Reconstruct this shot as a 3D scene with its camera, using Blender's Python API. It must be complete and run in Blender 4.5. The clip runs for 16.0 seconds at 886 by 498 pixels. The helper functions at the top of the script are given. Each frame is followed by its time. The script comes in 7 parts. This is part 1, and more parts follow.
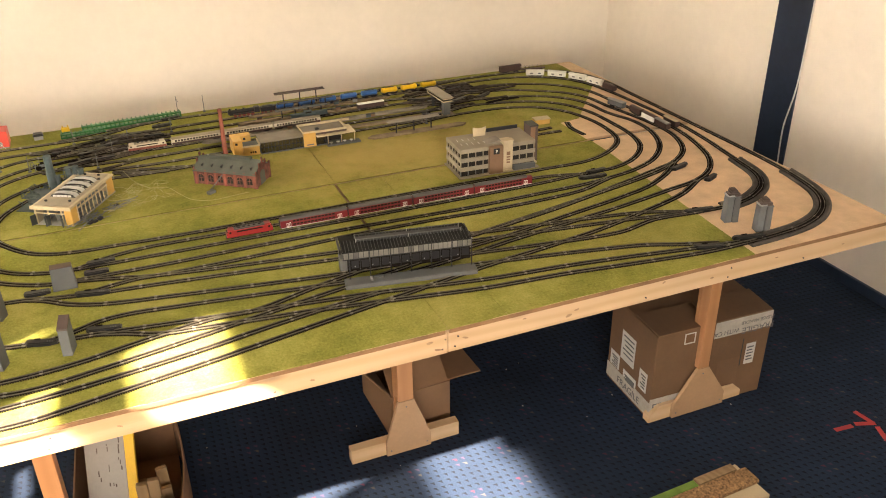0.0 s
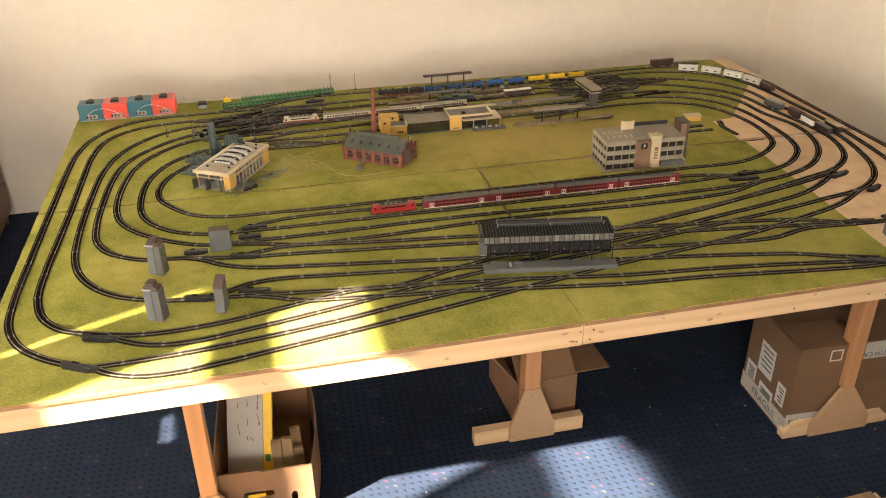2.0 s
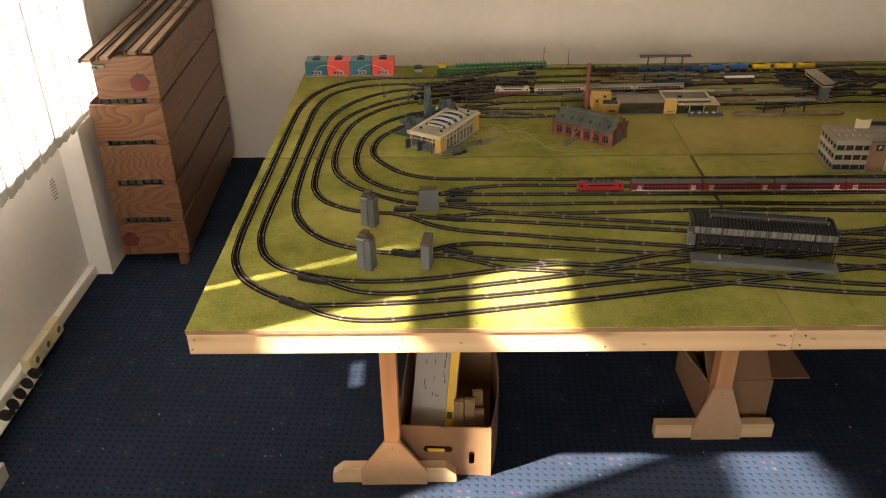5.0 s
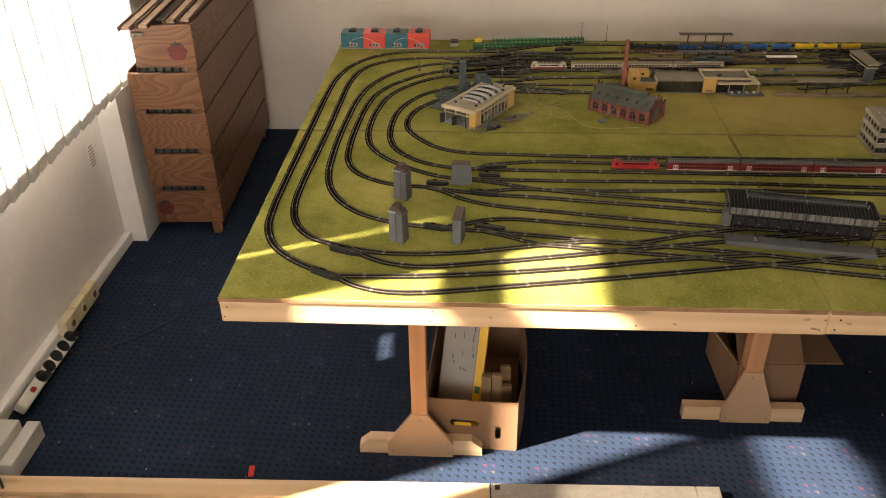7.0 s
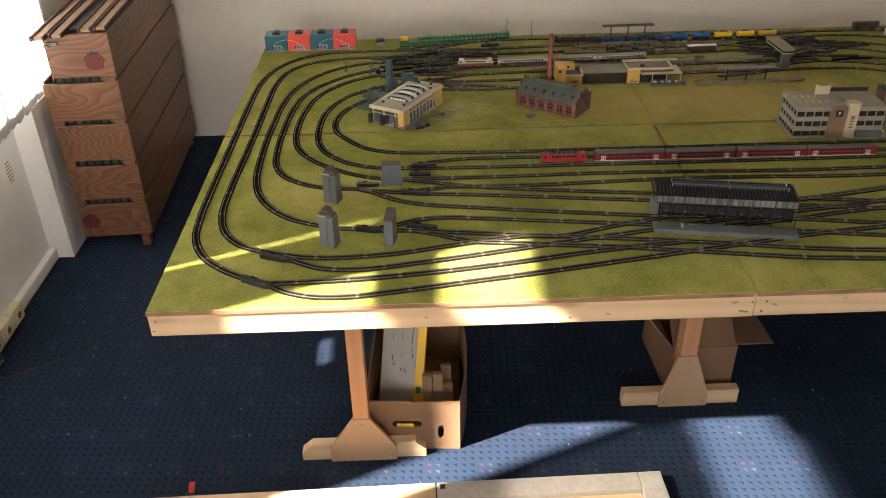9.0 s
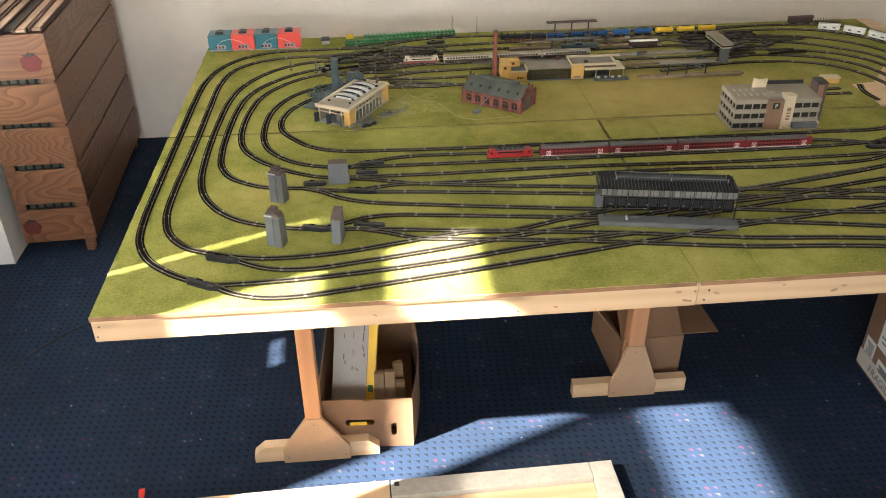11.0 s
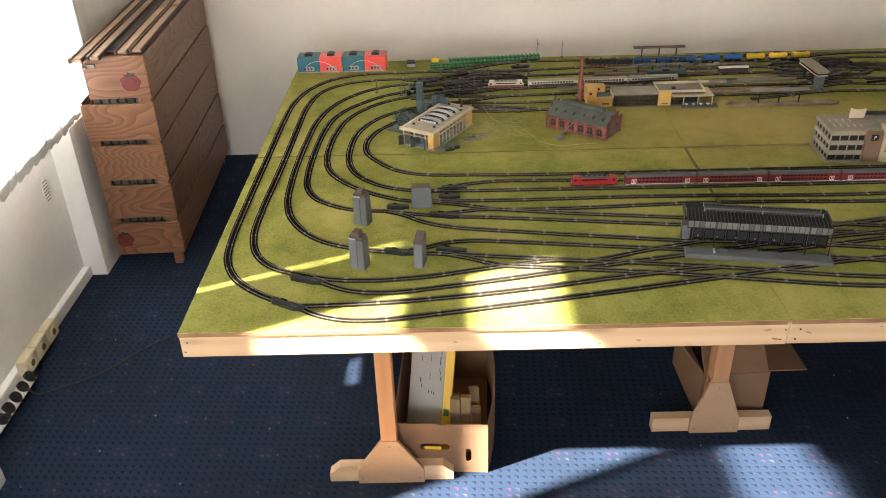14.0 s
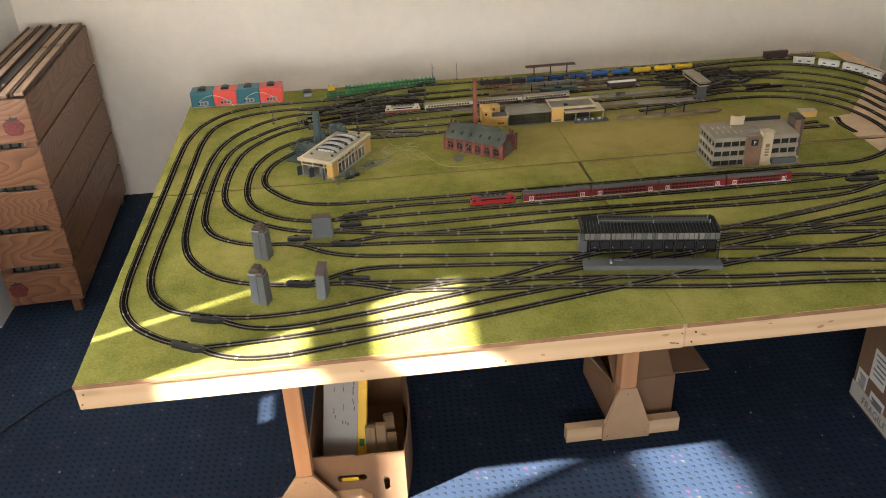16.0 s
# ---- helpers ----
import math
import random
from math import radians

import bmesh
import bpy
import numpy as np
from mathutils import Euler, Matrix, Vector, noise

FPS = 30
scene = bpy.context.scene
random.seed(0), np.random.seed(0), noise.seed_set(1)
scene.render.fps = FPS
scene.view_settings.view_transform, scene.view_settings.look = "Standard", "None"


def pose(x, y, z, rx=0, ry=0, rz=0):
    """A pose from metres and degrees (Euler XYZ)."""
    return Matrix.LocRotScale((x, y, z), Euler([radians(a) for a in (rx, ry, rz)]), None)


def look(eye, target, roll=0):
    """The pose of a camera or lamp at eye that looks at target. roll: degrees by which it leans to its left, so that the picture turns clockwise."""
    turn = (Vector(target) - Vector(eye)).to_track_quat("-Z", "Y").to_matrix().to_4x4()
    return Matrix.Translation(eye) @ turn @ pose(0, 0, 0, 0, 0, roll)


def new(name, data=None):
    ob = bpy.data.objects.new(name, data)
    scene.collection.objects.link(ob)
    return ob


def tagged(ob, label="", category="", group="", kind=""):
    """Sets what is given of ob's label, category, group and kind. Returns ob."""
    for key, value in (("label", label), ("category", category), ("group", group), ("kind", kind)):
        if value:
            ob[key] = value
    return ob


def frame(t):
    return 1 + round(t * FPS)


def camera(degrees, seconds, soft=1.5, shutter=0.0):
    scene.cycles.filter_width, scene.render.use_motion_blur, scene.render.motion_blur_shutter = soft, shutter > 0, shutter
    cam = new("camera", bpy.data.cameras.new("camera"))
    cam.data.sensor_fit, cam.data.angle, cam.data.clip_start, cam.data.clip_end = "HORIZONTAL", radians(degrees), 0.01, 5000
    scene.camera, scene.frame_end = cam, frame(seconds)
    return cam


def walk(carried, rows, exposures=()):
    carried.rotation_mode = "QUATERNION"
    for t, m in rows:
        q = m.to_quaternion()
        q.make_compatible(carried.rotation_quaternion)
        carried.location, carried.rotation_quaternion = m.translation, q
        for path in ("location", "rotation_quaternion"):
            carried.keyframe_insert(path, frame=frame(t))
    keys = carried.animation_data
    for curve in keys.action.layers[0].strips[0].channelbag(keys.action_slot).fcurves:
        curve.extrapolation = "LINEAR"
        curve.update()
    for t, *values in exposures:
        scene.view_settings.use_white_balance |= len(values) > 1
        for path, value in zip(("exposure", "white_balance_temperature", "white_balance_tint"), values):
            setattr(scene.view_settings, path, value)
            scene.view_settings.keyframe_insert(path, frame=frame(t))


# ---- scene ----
cam = camera(55.8, 16.0, 1.0)
PATH = [
    (0, (1.0848, -2.2922, 2.6426), (1.7602, -0.6637, 1.6982), -0.76),
    (0.5, (1.0683, -2.2869, 2.6426), (1.6707, -0.6328, 1.6933), -0.70),
    (1, (1.0530, -2.2803, 2.6437), (1.5864, -0.6070, 1.6868), -0.82),
    (1.5, (1.0437, -2.2847, 2.6422), (1.5106, -0.5940, 1.6813), -0.92),
    (2, (1.0187, -2.2888, 2.6447), (1.4089, -0.5815, 1.6788), -0.77),
    (2.5, (0.9880, -2.2925, 2.6422), (1.2929, -0.5704, 1.6719), -0.60),
    (3, (0.9569, -2.2927, 2.6383), (1.1705, -0.5628, 1.6575), -0.59),
    (3.5, (0.9425, -2.2902, 2.6336), (1.0818, -0.5566, 1.6459), -0.78),
    (4, (0.9257, -2.2876, 2.6306), (1.0006, -0.5547, 1.6349), -0.73),
    (4.5, (0.9139, -2.2892, 2.6296), (0.9329, -0.5581, 1.6280), -0.76),
    (5, (0.9079, -2.2947, 2.6297), (0.8822, -0.5661, 1.6240), -0.90),
    (5.2, (0.9076, -2.3011, 2.6269), (0.8650, -0.5739, 1.6195), -0.86),
    (5.72, (0.9069, -2.3007, 2.6255), (0.8338, -0.5796, 1.6094), -0.83),
    (6.25, (0.9053, -2.2998, 2.6226), (0.8120, -0.5890, 1.5909), -0.77),
    (6.78, (0.9037, -2.2990, 2.6197), (0.8035, -0.5981, 1.5724), -0.71),
    (7.3, (0.9030, -2.2986, 2.6184), (0.8125, -0.6027, 1.5621), -0.68),
    (7.5, (0.9052, -2.2907, 2.6138), (0.8207, -0.5966, 1.5542), -0.78),
    (8, (0.9139, -2.2862, 2.6167), (0.8572, -0.5925, 1.5546), -1.05),
    (8.5, (0.9300, -2.2846, 2.6205), (0.9174, -0.5886, 1.5606), -1.22),
    (9, (0.9390, -2.2806, 2.6189), (0.9785, -0.5839, 1.5607), -1.11),
    (9.2, (0.9436, -2.2827, 2.6195), (1.0023, -0.5861, 1.5621), -1.12),
    (9.72, (0.9465, -2.2842, 2.6193), (1.0487, -0.5891, 1.5627), -1.01),
    (10.25, (0.9530, -2.2874, 2.6188), (1.0927, -0.5956, 1.5612), -0.77),
    (10.78, (0.9594, -2.2906, 2.6183), (1.1122, -0.6020, 1.5575), -0.52),
    (11.3, (0.9623, -2.2921, 2.6181), (1.0849, -0.6046, 1.5516), -0.41),
    (11.5, (0.9550, -2.2902, 2.6245), (1.0465, -0.6029, 1.5546), -0.37),
    (12, (0.9274, -2.2852, 2.6223), (0.9463, -0.6000, 1.5452), -0.33),
    (12.5, (0.9116, -2.2780, 2.6230), (0.8706, -0.5960, 1.5417), -0.57),
    (13, (0.9069, -2.2707, 2.6259), (0.8421, -0.5816, 1.5568), -0.98),
    (13.5, (0.9190, -2.2686, 2.6347), (0.8649, -0.5650, 1.5884), -1.45),
    (14, (0.9334, -2.2688, 2.6438), (0.9077, -0.5510, 1.6197), -1.77),
    (14.5, (0.9498, -2.2661, 2.6475), (0.9605, -0.5402, 1.6370), -2.12),
    (15, (0.9640, -2.2667, 2.6550), (1.0278, -0.5379, 1.6514), -2.40),
    (15.5, (0.9799, -2.2671, 2.6536), (1.0968, -0.5357, 1.6594), -2.41),
    (16, (0.9980, -2.2686, 2.6583), (1.1682, -0.5367, 1.6727), -2.45),
]
EXPO = [(0.0, 4.34, 7950, 17), (2.5, 4.21, 7700, 16), (3.5, 4.15, 7600, 15), (4.0, 3.84, 7550, 15), (5.0, 3.36, 7700, 16), (7.5, 3.40, 7300, 18), (9.0, 3.46, 6600, 14), (11.5, 4.15, 6250, 11), (12.5, 4.16, 6300, 12), (13.5, 4.06, 6350, 13), (16.0, 3.82, 6400, 12)]
walk(cam, [(t, look(eye, target, roll)) for t, eye, target, roll in PATH], EXPO)

# ---- world, sun, window light and an added fill lamp ----
SUN = Vector((1.148, 0.482, -1.0)).normalized()
world = bpy.data.worlds.new("sky")
scene.world = world
world.use_nodes = True
wn = world.node_tree
sky = wn.nodes.new("ShaderNodeTexSky")
sky.sky_type, sky.sun_disc = "NISHITA", False
sky.sun_elevation, sky.sun_rotation = math.asin(-SUN.z), math.atan2(-SUN.x, -SUN.y)
wn.links.new(sky.outputs[0], wn.nodes["Background"].inputs[0])
wn.nodes["Background"].inputs[1].default_value = 0.025


def lamp(name, kind, energy, matrix, color, width=0.0, height=0.0, spread=140):
    data = bpy.data.lights.new(name, kind)
    data.energy, data.color = energy, color
    if kind == "AREA":
        data.shape, data.size, data.size_y, data.spread = "RECTANGLE", width, height, radians(spread)
    else:
        data.angle = radians(1.2)
    ob = new(name, data)
    ob.matrix_world = matrix
    return ob


lamp("sun", "SUN", 5.0, look((0, 0, 0), SUN), (1.0, 0.93, 0.82))
lamp("window_light_west", "AREA", 25, look((-1.235, 0.78, 1.85), (1.0, 0.78, 2.05)), (0.95, 0.97, 1.0), 3.2, 1.75, 80)
# Added fill lamp behind the camera; no source is known there.
lamp("window_light_south", "AREA", 2.75, look((0.5, -4.42, 2.15), (1.2, 0, 2.15)), (1.0, 0.97, 0.92), 2.9, 1.5, 80)



# ---- materials ----
def ramp(nt, fac, stops):
    r = nt.nodes.new("ShaderNodeValToRGB")
    while len(r.color_ramp.elements) < len(stops):
        r.color_ramp.elements.new(0.5)
    for e, (pos, col) in zip(r.color_ramp.elements, stops):
        e.position, e.color = pos, (*col, 1)
    nt.links.new(fac, r.inputs[0])
    return r.outputs[0]


def noise_tex(nt, vec, scale, detail=4, rough=0.6, stretch=None):
    if stretch:
        m = nt.nodes.new("ShaderNodeMapping")
        m.inputs["Scale"].default_value = stretch
        nt.links.new(vec, m.inputs[0])
        vec = m.outputs[0]
    n = nt.nodes.new("ShaderNodeTexNoise")
    n.inputs["Scale"].default_value, n.inputs["Detail"].default_value, n.inputs["Roughness"].default_value = scale, detail, rough
    nt.links.new(vec, n.inputs["Vector"])
    return n.outputs["Fac"]


def math_node(nt, op, a, b=0.0, clamp=False):
    n = nt.nodes.new("ShaderNodeMath")
    n.operation, n.use_clamp = op, clamp
    for k, v in enumerate((a, b)):
        if isinstance(v, (int, float)):
            n.inputs[k].default_value = v
        else:
            nt.links.new(v, n.inputs[k])
    return n.outputs[0]


def mix(nt, fac, a, b, blend="MIX"):
    n = nt.nodes.new("ShaderNodeMix")
    n.data_type, n.blend_type = "RGBA", blend
    for k, v in ((0, fac), (6, a), (7, b)):
        if isinstance(v, (int, float)):
            n.inputs[k].default_value = v
        elif isinstance(v, tuple):
            n.inputs[k].default_value = (*v, 1)
        else:
            nt.links.new(v, n.inputs[k])
    return n.outputs[2]


def shader(name):
    m = bpy.data.materials.new(name)
    m.use_nodes = True
    nt = m.node_tree
    return m, nt, nt.nodes["Principled BSDF"], nt.nodes.new("ShaderNodeTexCoord").outputs["Object"]


def bump(nt, bsdf, height, strength=0.3, distance=0.002):
    b = nt.nodes.new("ShaderNodeBump")
    b.inputs["Strength"].default_value, b.inputs["Distance"].default_value = strength, distance
    nt.links.new(height, b.inputs["Height"])
    nt.links.new(b.outputs[0], bsdf.inputs["Normal"])


def plain(name, col, rough=0.6, metal=0.0, vary=0.25, scale=30.0, relief=0.15, stretch=None, vary_each=0.0):
    """A surface with stains at a large and grain at a small scale."""
    m, nt, b, co = shader(name)
    big = noise_tex(nt, co, scale * 0.2, 3, 0.5, stretch)
    fine = noise_tex(nt, co, scale * 3, 5, 0.7, stretch)
    f = math_node(nt, "ADD", math_node(nt, "MULTIPLY", big, 0.6), math_node(nt, "MULTIPLY", fine, 0.4))
    dark, light = [tuple(min(1, c * (1 + s * vary)) for c in col) for s in (-1.4, 1.4)]
    c = ramp(nt, f, [(0.3, dark), (0.7, light)])
    if vary_each:
        info = nt.nodes.new("ShaderNodeObjectInfo").outputs["Random"]
        c = mix(nt, math_node(nt, "MULTIPLY", info, vary_each), c, tuple(x * 0.45 for x in col))
    nt.links.new(c, b.inputs["Base Color"])
    b.inputs["Roughness"].default_value, b.inputs["Metallic"].default_value = rough, metal
    nt.links.new(math_node(nt, "ADD", math_node(nt, "MULTIPLY", fine, 0.25), rough - 0.12, True), b.inputs["Roughness"])
    if relief:
        bump(nt, b, fine, relief, 0.001)
    return m


def wood(name, col, dark, axis="X", scale=14.0, rough=0.55, knots=True):
    m, nt, b, co = shader(name)
    st = {"X": (0.06, 1, 1), "Y": (1, 0.06, 1), "Z": (1, 1, 0.06)}[axis]
    mp = nt.nodes.new("ShaderNodeMapping")
    mp.inputs["Scale"].default_value = st
    nt.links.new(co, mp.inputs[0])
    w = nt.nodes.new("ShaderNodeTexWave")
    w.wave_type = "RINGS"
    w.rings_direction = axis
    w.inputs["Scale"].default_value, w.inputs["Distortion"].default_value = scale, 9
    w.inputs["Detail"].default_value, w.inputs["Detail Scale"].default_value = 3, 1.2
    nt.links.new(mp.outputs[0], w.inputs["Vector"])
    fine = noise_tex(nt, mp.outputs[0], 160, 4, 0.6)
    f = math_node(nt, "ADD", math_node(nt, "MULTIPLY", w.outputs["Fac"], 0.65), math_node(nt, "MULTIPLY", fine, 0.35))
    c = ramp(nt, f, [(0.1, dark), (0.75, col)])
    stain = noise_tex(nt, co, 2.2, 3)
    c = mix(nt, math_node(nt, "MULTIPLY", stain, 0.3), c, tuple(x * 0.72 for x in col), "MIX")
    if knots:
        v = nt.nodes.new("ShaderNodeTexVoronoi")
        v.inputs["Scale"].default_value = 4.2
        sc = nt.nodes.new("ShaderNodeMapping")
        sc.inputs["Scale"].default_value = {"X": (0.55, 2, 2), "Y": (2, 0.55, 2), "Z": (2, 2, 0.55)}[axis]
        nt.links.new(co, sc.inputs[0])
        nt.links.new(sc.outputs[0], v.inputs["Vector"])
        k = math_node(nt, "SUBTRACT", 1.0, math_node(nt, "MULTIPLY", v.outputs["Distance"], 6.0), True)
        c = mix(nt, math_node(nt, "MULTIPLY", k, 0.8), c, tuple(x * 0.4 for x in dark))
    nt.links.new(c, b.inputs["Base Color"])
    b.inputs["Roughness"].default_value = rough
    bump(nt, b, fine, 0.15, 0.001)
    return m


def grained(name, col, dark, axis):
    """Flat-sawn pine: long arched growth rings across each board."""
    m, nt, b, co = shader(name)
    info = nt.nodes.new("ShaderNodeObjectInfo").outputs["Random"]
    mp = nt.nodes.new("ShaderNodeMapping")
    mp.inputs["Scale"].default_value = {"X": (0.32, 1, 1), "Y": (1, 0.22, 1)}[axis]
    shift = nt.nodes.new("ShaderNodeCombineXYZ")
    for k, f in enumerate((7.0, 5.0, 3.0)):
        nt.links.new(math_node(nt, "MULTIPLY", info, f), shift.inputs[k])
    nt.links.new(shift.outputs[0], mp.inputs["Location"])
    nt.links.new(co, mp.inputs[0])
    warp = noise_tex(nt, mp.outputs[0], 3.2, 2, 0.4)
    rings = math_node(nt, "FRACT", math_node(nt, "MULTIPLY", warp, 33.0))
    tone = math_node(nt, "POWER", rings, 1.6)
    fine = noise_tex(nt, mp.outputs[0], 170, 3, 0.6, {"X": (0.1, 1, 1), "Y": (1, 0.1, 1)}[axis])
    f = math_node(nt, "ADD", math_node(nt, "MULTIPLY", tone, 0.6), math_node(nt, "MULTIPLY", fine, 0.4))
    c = ramp(nt, f, [(0.15, col), (0.85, dark)])
    nt.links.new(mix(nt, math_node(nt, "MULTIPLY", noise_tex(nt, co, 3, 3), 0.25), c, tuple(x * 0.6 for x in col)), b.inputs["Base Color"])
    b.inputs["Roughness"].default_value = 0.42
    bump(nt, b, fine, 0.1, 0.001)
    return m


def matt(name, col):
    """Dull moulded plastic with hardly any sheen."""
    m = plain(name, col, 0.9, 0, 0.35, 60, 0.1)
    m.node_tree.nodes["Principled BSDF"].inputs["Specular IOR Level"].default_value = 0.12
    return m


def grass_material():
    m, nt, b, co = shader("static_grass")
    patch = noise_tex(nt, co, 3.2, 5, 0.55)
    spot = noise_tex(nt, co, 17, 4, 0.6)
    fibre = noise_tex(nt, co, 300, 4, 0.85)
    tuft = noise_tex(nt, co, 95, 3, 0.75)
    f = math_node(nt, "ADD", math_node(nt, "MULTIPLY", patch, 0.34), math_node(nt, "ADD", math_node(nt, "MULTIPLY", spot, 0.15), math_node(nt, "ADD", math_node(nt, "MULTIPLY", fibre, 0.26), math_node(nt, "MULTIPLY", tuft, 0.30))))
    c = ramp(nt, f, [(0.36, (0.080, 0.088, 0.014)), (0.48, (0.198, 0.202, 0.039)), (0.57, (0.292, 0.282, 0.070)), (0.70, (0.44, 0.38, 0.13))])
    # worn, yellowish areas where the flock has rubbed off
    bare = math_node(nt, "MULTIPLY", math_node(nt, "SUBTRACT", noise_tex(nt, co, 1.6, 5, 0.6), 0.5), 3.5, True)
    c = mix(nt, math_node(nt, "MULTIPLY", bare, 0.4), c, (0.40, 0.29, 0.10))
    far = nt.nodes.new("ShaderNodeVectorMath")
    far.operation = "LENGTH"
    mp = nt.nodes.new("ShaderNodeMapping")
    mp.inputs["Location"].default_value, mp.inputs["Scale"].default_value = (-2.35, -3.7, 0), (0.95, 2.2, 0)
    nt.links.new(co, mp.inputs[0])
    nt.links.new(mp.outputs[0], far.inputs[0])
    rub = math_node(nt, "SUBTRACT", math_node(nt, "ADD", 0.35, math_node(nt, "MULTIPLY", noise_tex(nt, co, 9, 6, 0.75), 1.7)), far.outputs["Value"], True)
    c = mix(nt, math_node(nt, "MULTIPLY", rub, 0.62), c, (0.44, 0.31, 0.115))
    nt.links.new(c, b.inputs["Base Color"])
    b.inputs["Roughness"].default_value = 0.95
    b.inputs["Specular IOR Level"].default_value = 0.15
    bump(nt, b, fibre, 0.8, 0.003)
    return m


def carpet_material():
    m, nt, b, co = shader("patterned_carpet")
    sep = nt.nodes.new("ShaderNodeSeparateXYZ")
    nt.links.new(co, sep.inputs[0])
    # a square lattice of dark wedges; every sixth cell each way holds four coloured flecks
    px = math_node(nt, "ADD", math_node(nt, "MULTIPLY", sep.outputs[0], 0.99914), math_node(nt, "MULTIPLY", sep.outputs[1], -0.0415))
    py = math_node(nt, "ADD", math_node(nt, "MULTIPLY", sep.outputs[1], 0.99914), math_node(nt, "MULTIPLY", sep.outputs[0], 0.0415))
    u = math_node(nt, "DIVIDE", math_node(nt, "ADD", px, 9.984), 0.03625)
    v = math_node(nt, "DIVIDE", math_node(nt, "ADD", py, 9.941), 0.0352)
    fx, fy = math_node(nt, "FRACT", u), math_node(nt, "FRACT", v)
    frayed = math_node(nt, "MULTIPLY", math_node(nt, "SUBTRACT", noise_tex(nt, co, 260, 2, 0.6), 0.5), 0.22)
    fx, fy = math_node(nt, "ADD", fx, frayed), math_node(nt, "SUBTRACT", fy, frayed)
    tri = math_node(nt, "MULTIPLY", math_node(nt, "GREATER_THAN", math_node(nt, "ADD", fx, fy), 1.04),
                    math_node(nt, "MULTIPLY", math_node(nt, "LESS_THAN", fx, 0.82), math_node(nt, "LESS_THAN", fy, 0.78)))
    loop = noise_tex(nt, co, 330, 3, 0.8)
    wear = noise_tex(nt, co, 1.7, 3)
    base = ramp(nt, math_node(nt, "ADD", math_node(nt, "MULTIPLY", loop, 0.6), math_node(nt, "MULTIPLY", wear, 0.4)), [(0.3, (0.0072, 0.0118, 0.0212)), (0.7, (0.0190, 0.0375, 0.078))])
    cu, cv = [math_node(nt, "SUBTRACT", q, math_node(nt, "MULTIPLY", math_node(nt, "FLOOR", math_node(nt, "DIVIDE", q, 6.0)), 6.0)) for q in (u, v)]
    in_u, in_v = math_node(nt, "LESS_THAN", cu, 2.0), math_node(nt, "LESS_THAN", cv, 2.0)
    mark = math_node(nt, "MULTIPLY", in_u, in_v)
    east, north = math_node(nt, "GREATER_THAN", cu, 1.0), math_node(nt, "GREATER_THAN", cv, 1.0)
    upper = mix(nt, east, (0.145, 0.018, 0.032), (0.085, 0.045, 0.085))
    lower = mix(nt, east, (0.075, 0.042, 0.075), (0.115, 0.095, 0.062))
    fleck = mix(nt, math_node(nt, "ADD", 0.05, math_node(nt, "MULTIPLY", wear, 0.8), True), base, mix(nt, north, lower, upper))
    c = mix(nt, math_node(nt, "MULTIPLY", tri, 0.9), base, mix(nt, mark, (0.006, 0.008, 0.014), fleck))
    nt.links.new(c, b.inputs["Base Color"])
    b.inputs["Roughness"].default_value = 0.95
    b.inputs["Specular IOR Level"].default_value = 0.2
    bump(nt, b, loop, 0.7, 0.003)
    return m


def blind_material():
    m, nt, b, co = shader("white_blind_fabric")
    weave = noise_tex(nt, co, 300, 2, 0.6)
    nt.links.new(ramp(nt, weave, [(0.3, (0.72, 0.71, 0.68)), (0.7, (0.82, 0.81, 0.78))]), b.inputs["Base Color"])
    b.inputs["Roughness"].default_value = 0.9
    t = nt.nodes.new("ShaderNodeBsdfTranslucent")
    t.inputs[0].default_value = (0.45, 0.445, 0.43, 1)
    mx = nt.nodes.new("ShaderNodeMixShader")
    mx.inputs[0].default_value = 0.8
    nt.links.new(b.outputs[0], mx.inputs[1])
    nt.links.new(t.outputs[0], mx.inputs[2])
    nt.links.new(mx.outputs[0], nt.nodes["Material Output"].inputs[0])
    return m


def glass_material(name, tint=(0.9, 0.95, 0.95), rough=0.05, alpha=0.25):
    m, nt, b, co = shader(name)
    g = nt.nodes.new("ShaderNodeBsdfGlossy")
    g.inputs["Roughness"].default_value = rough
    t = nt.nodes.new("ShaderNodeBsdfTransparent")
    t.inputs[0].default_value = (*tint, 1)
    mx = nt.nodes.new("ShaderNodeMixShader")
    mx.inputs[0].default_value = alpha
    nt.links.new(t.outputs[0], mx.inputs[1])
    nt.links.new(g.outputs[0], mx.inputs[2])
    nt.links.new(mx.outputs[0], nt.nodes["Material Output"].inputs[0])
    return m


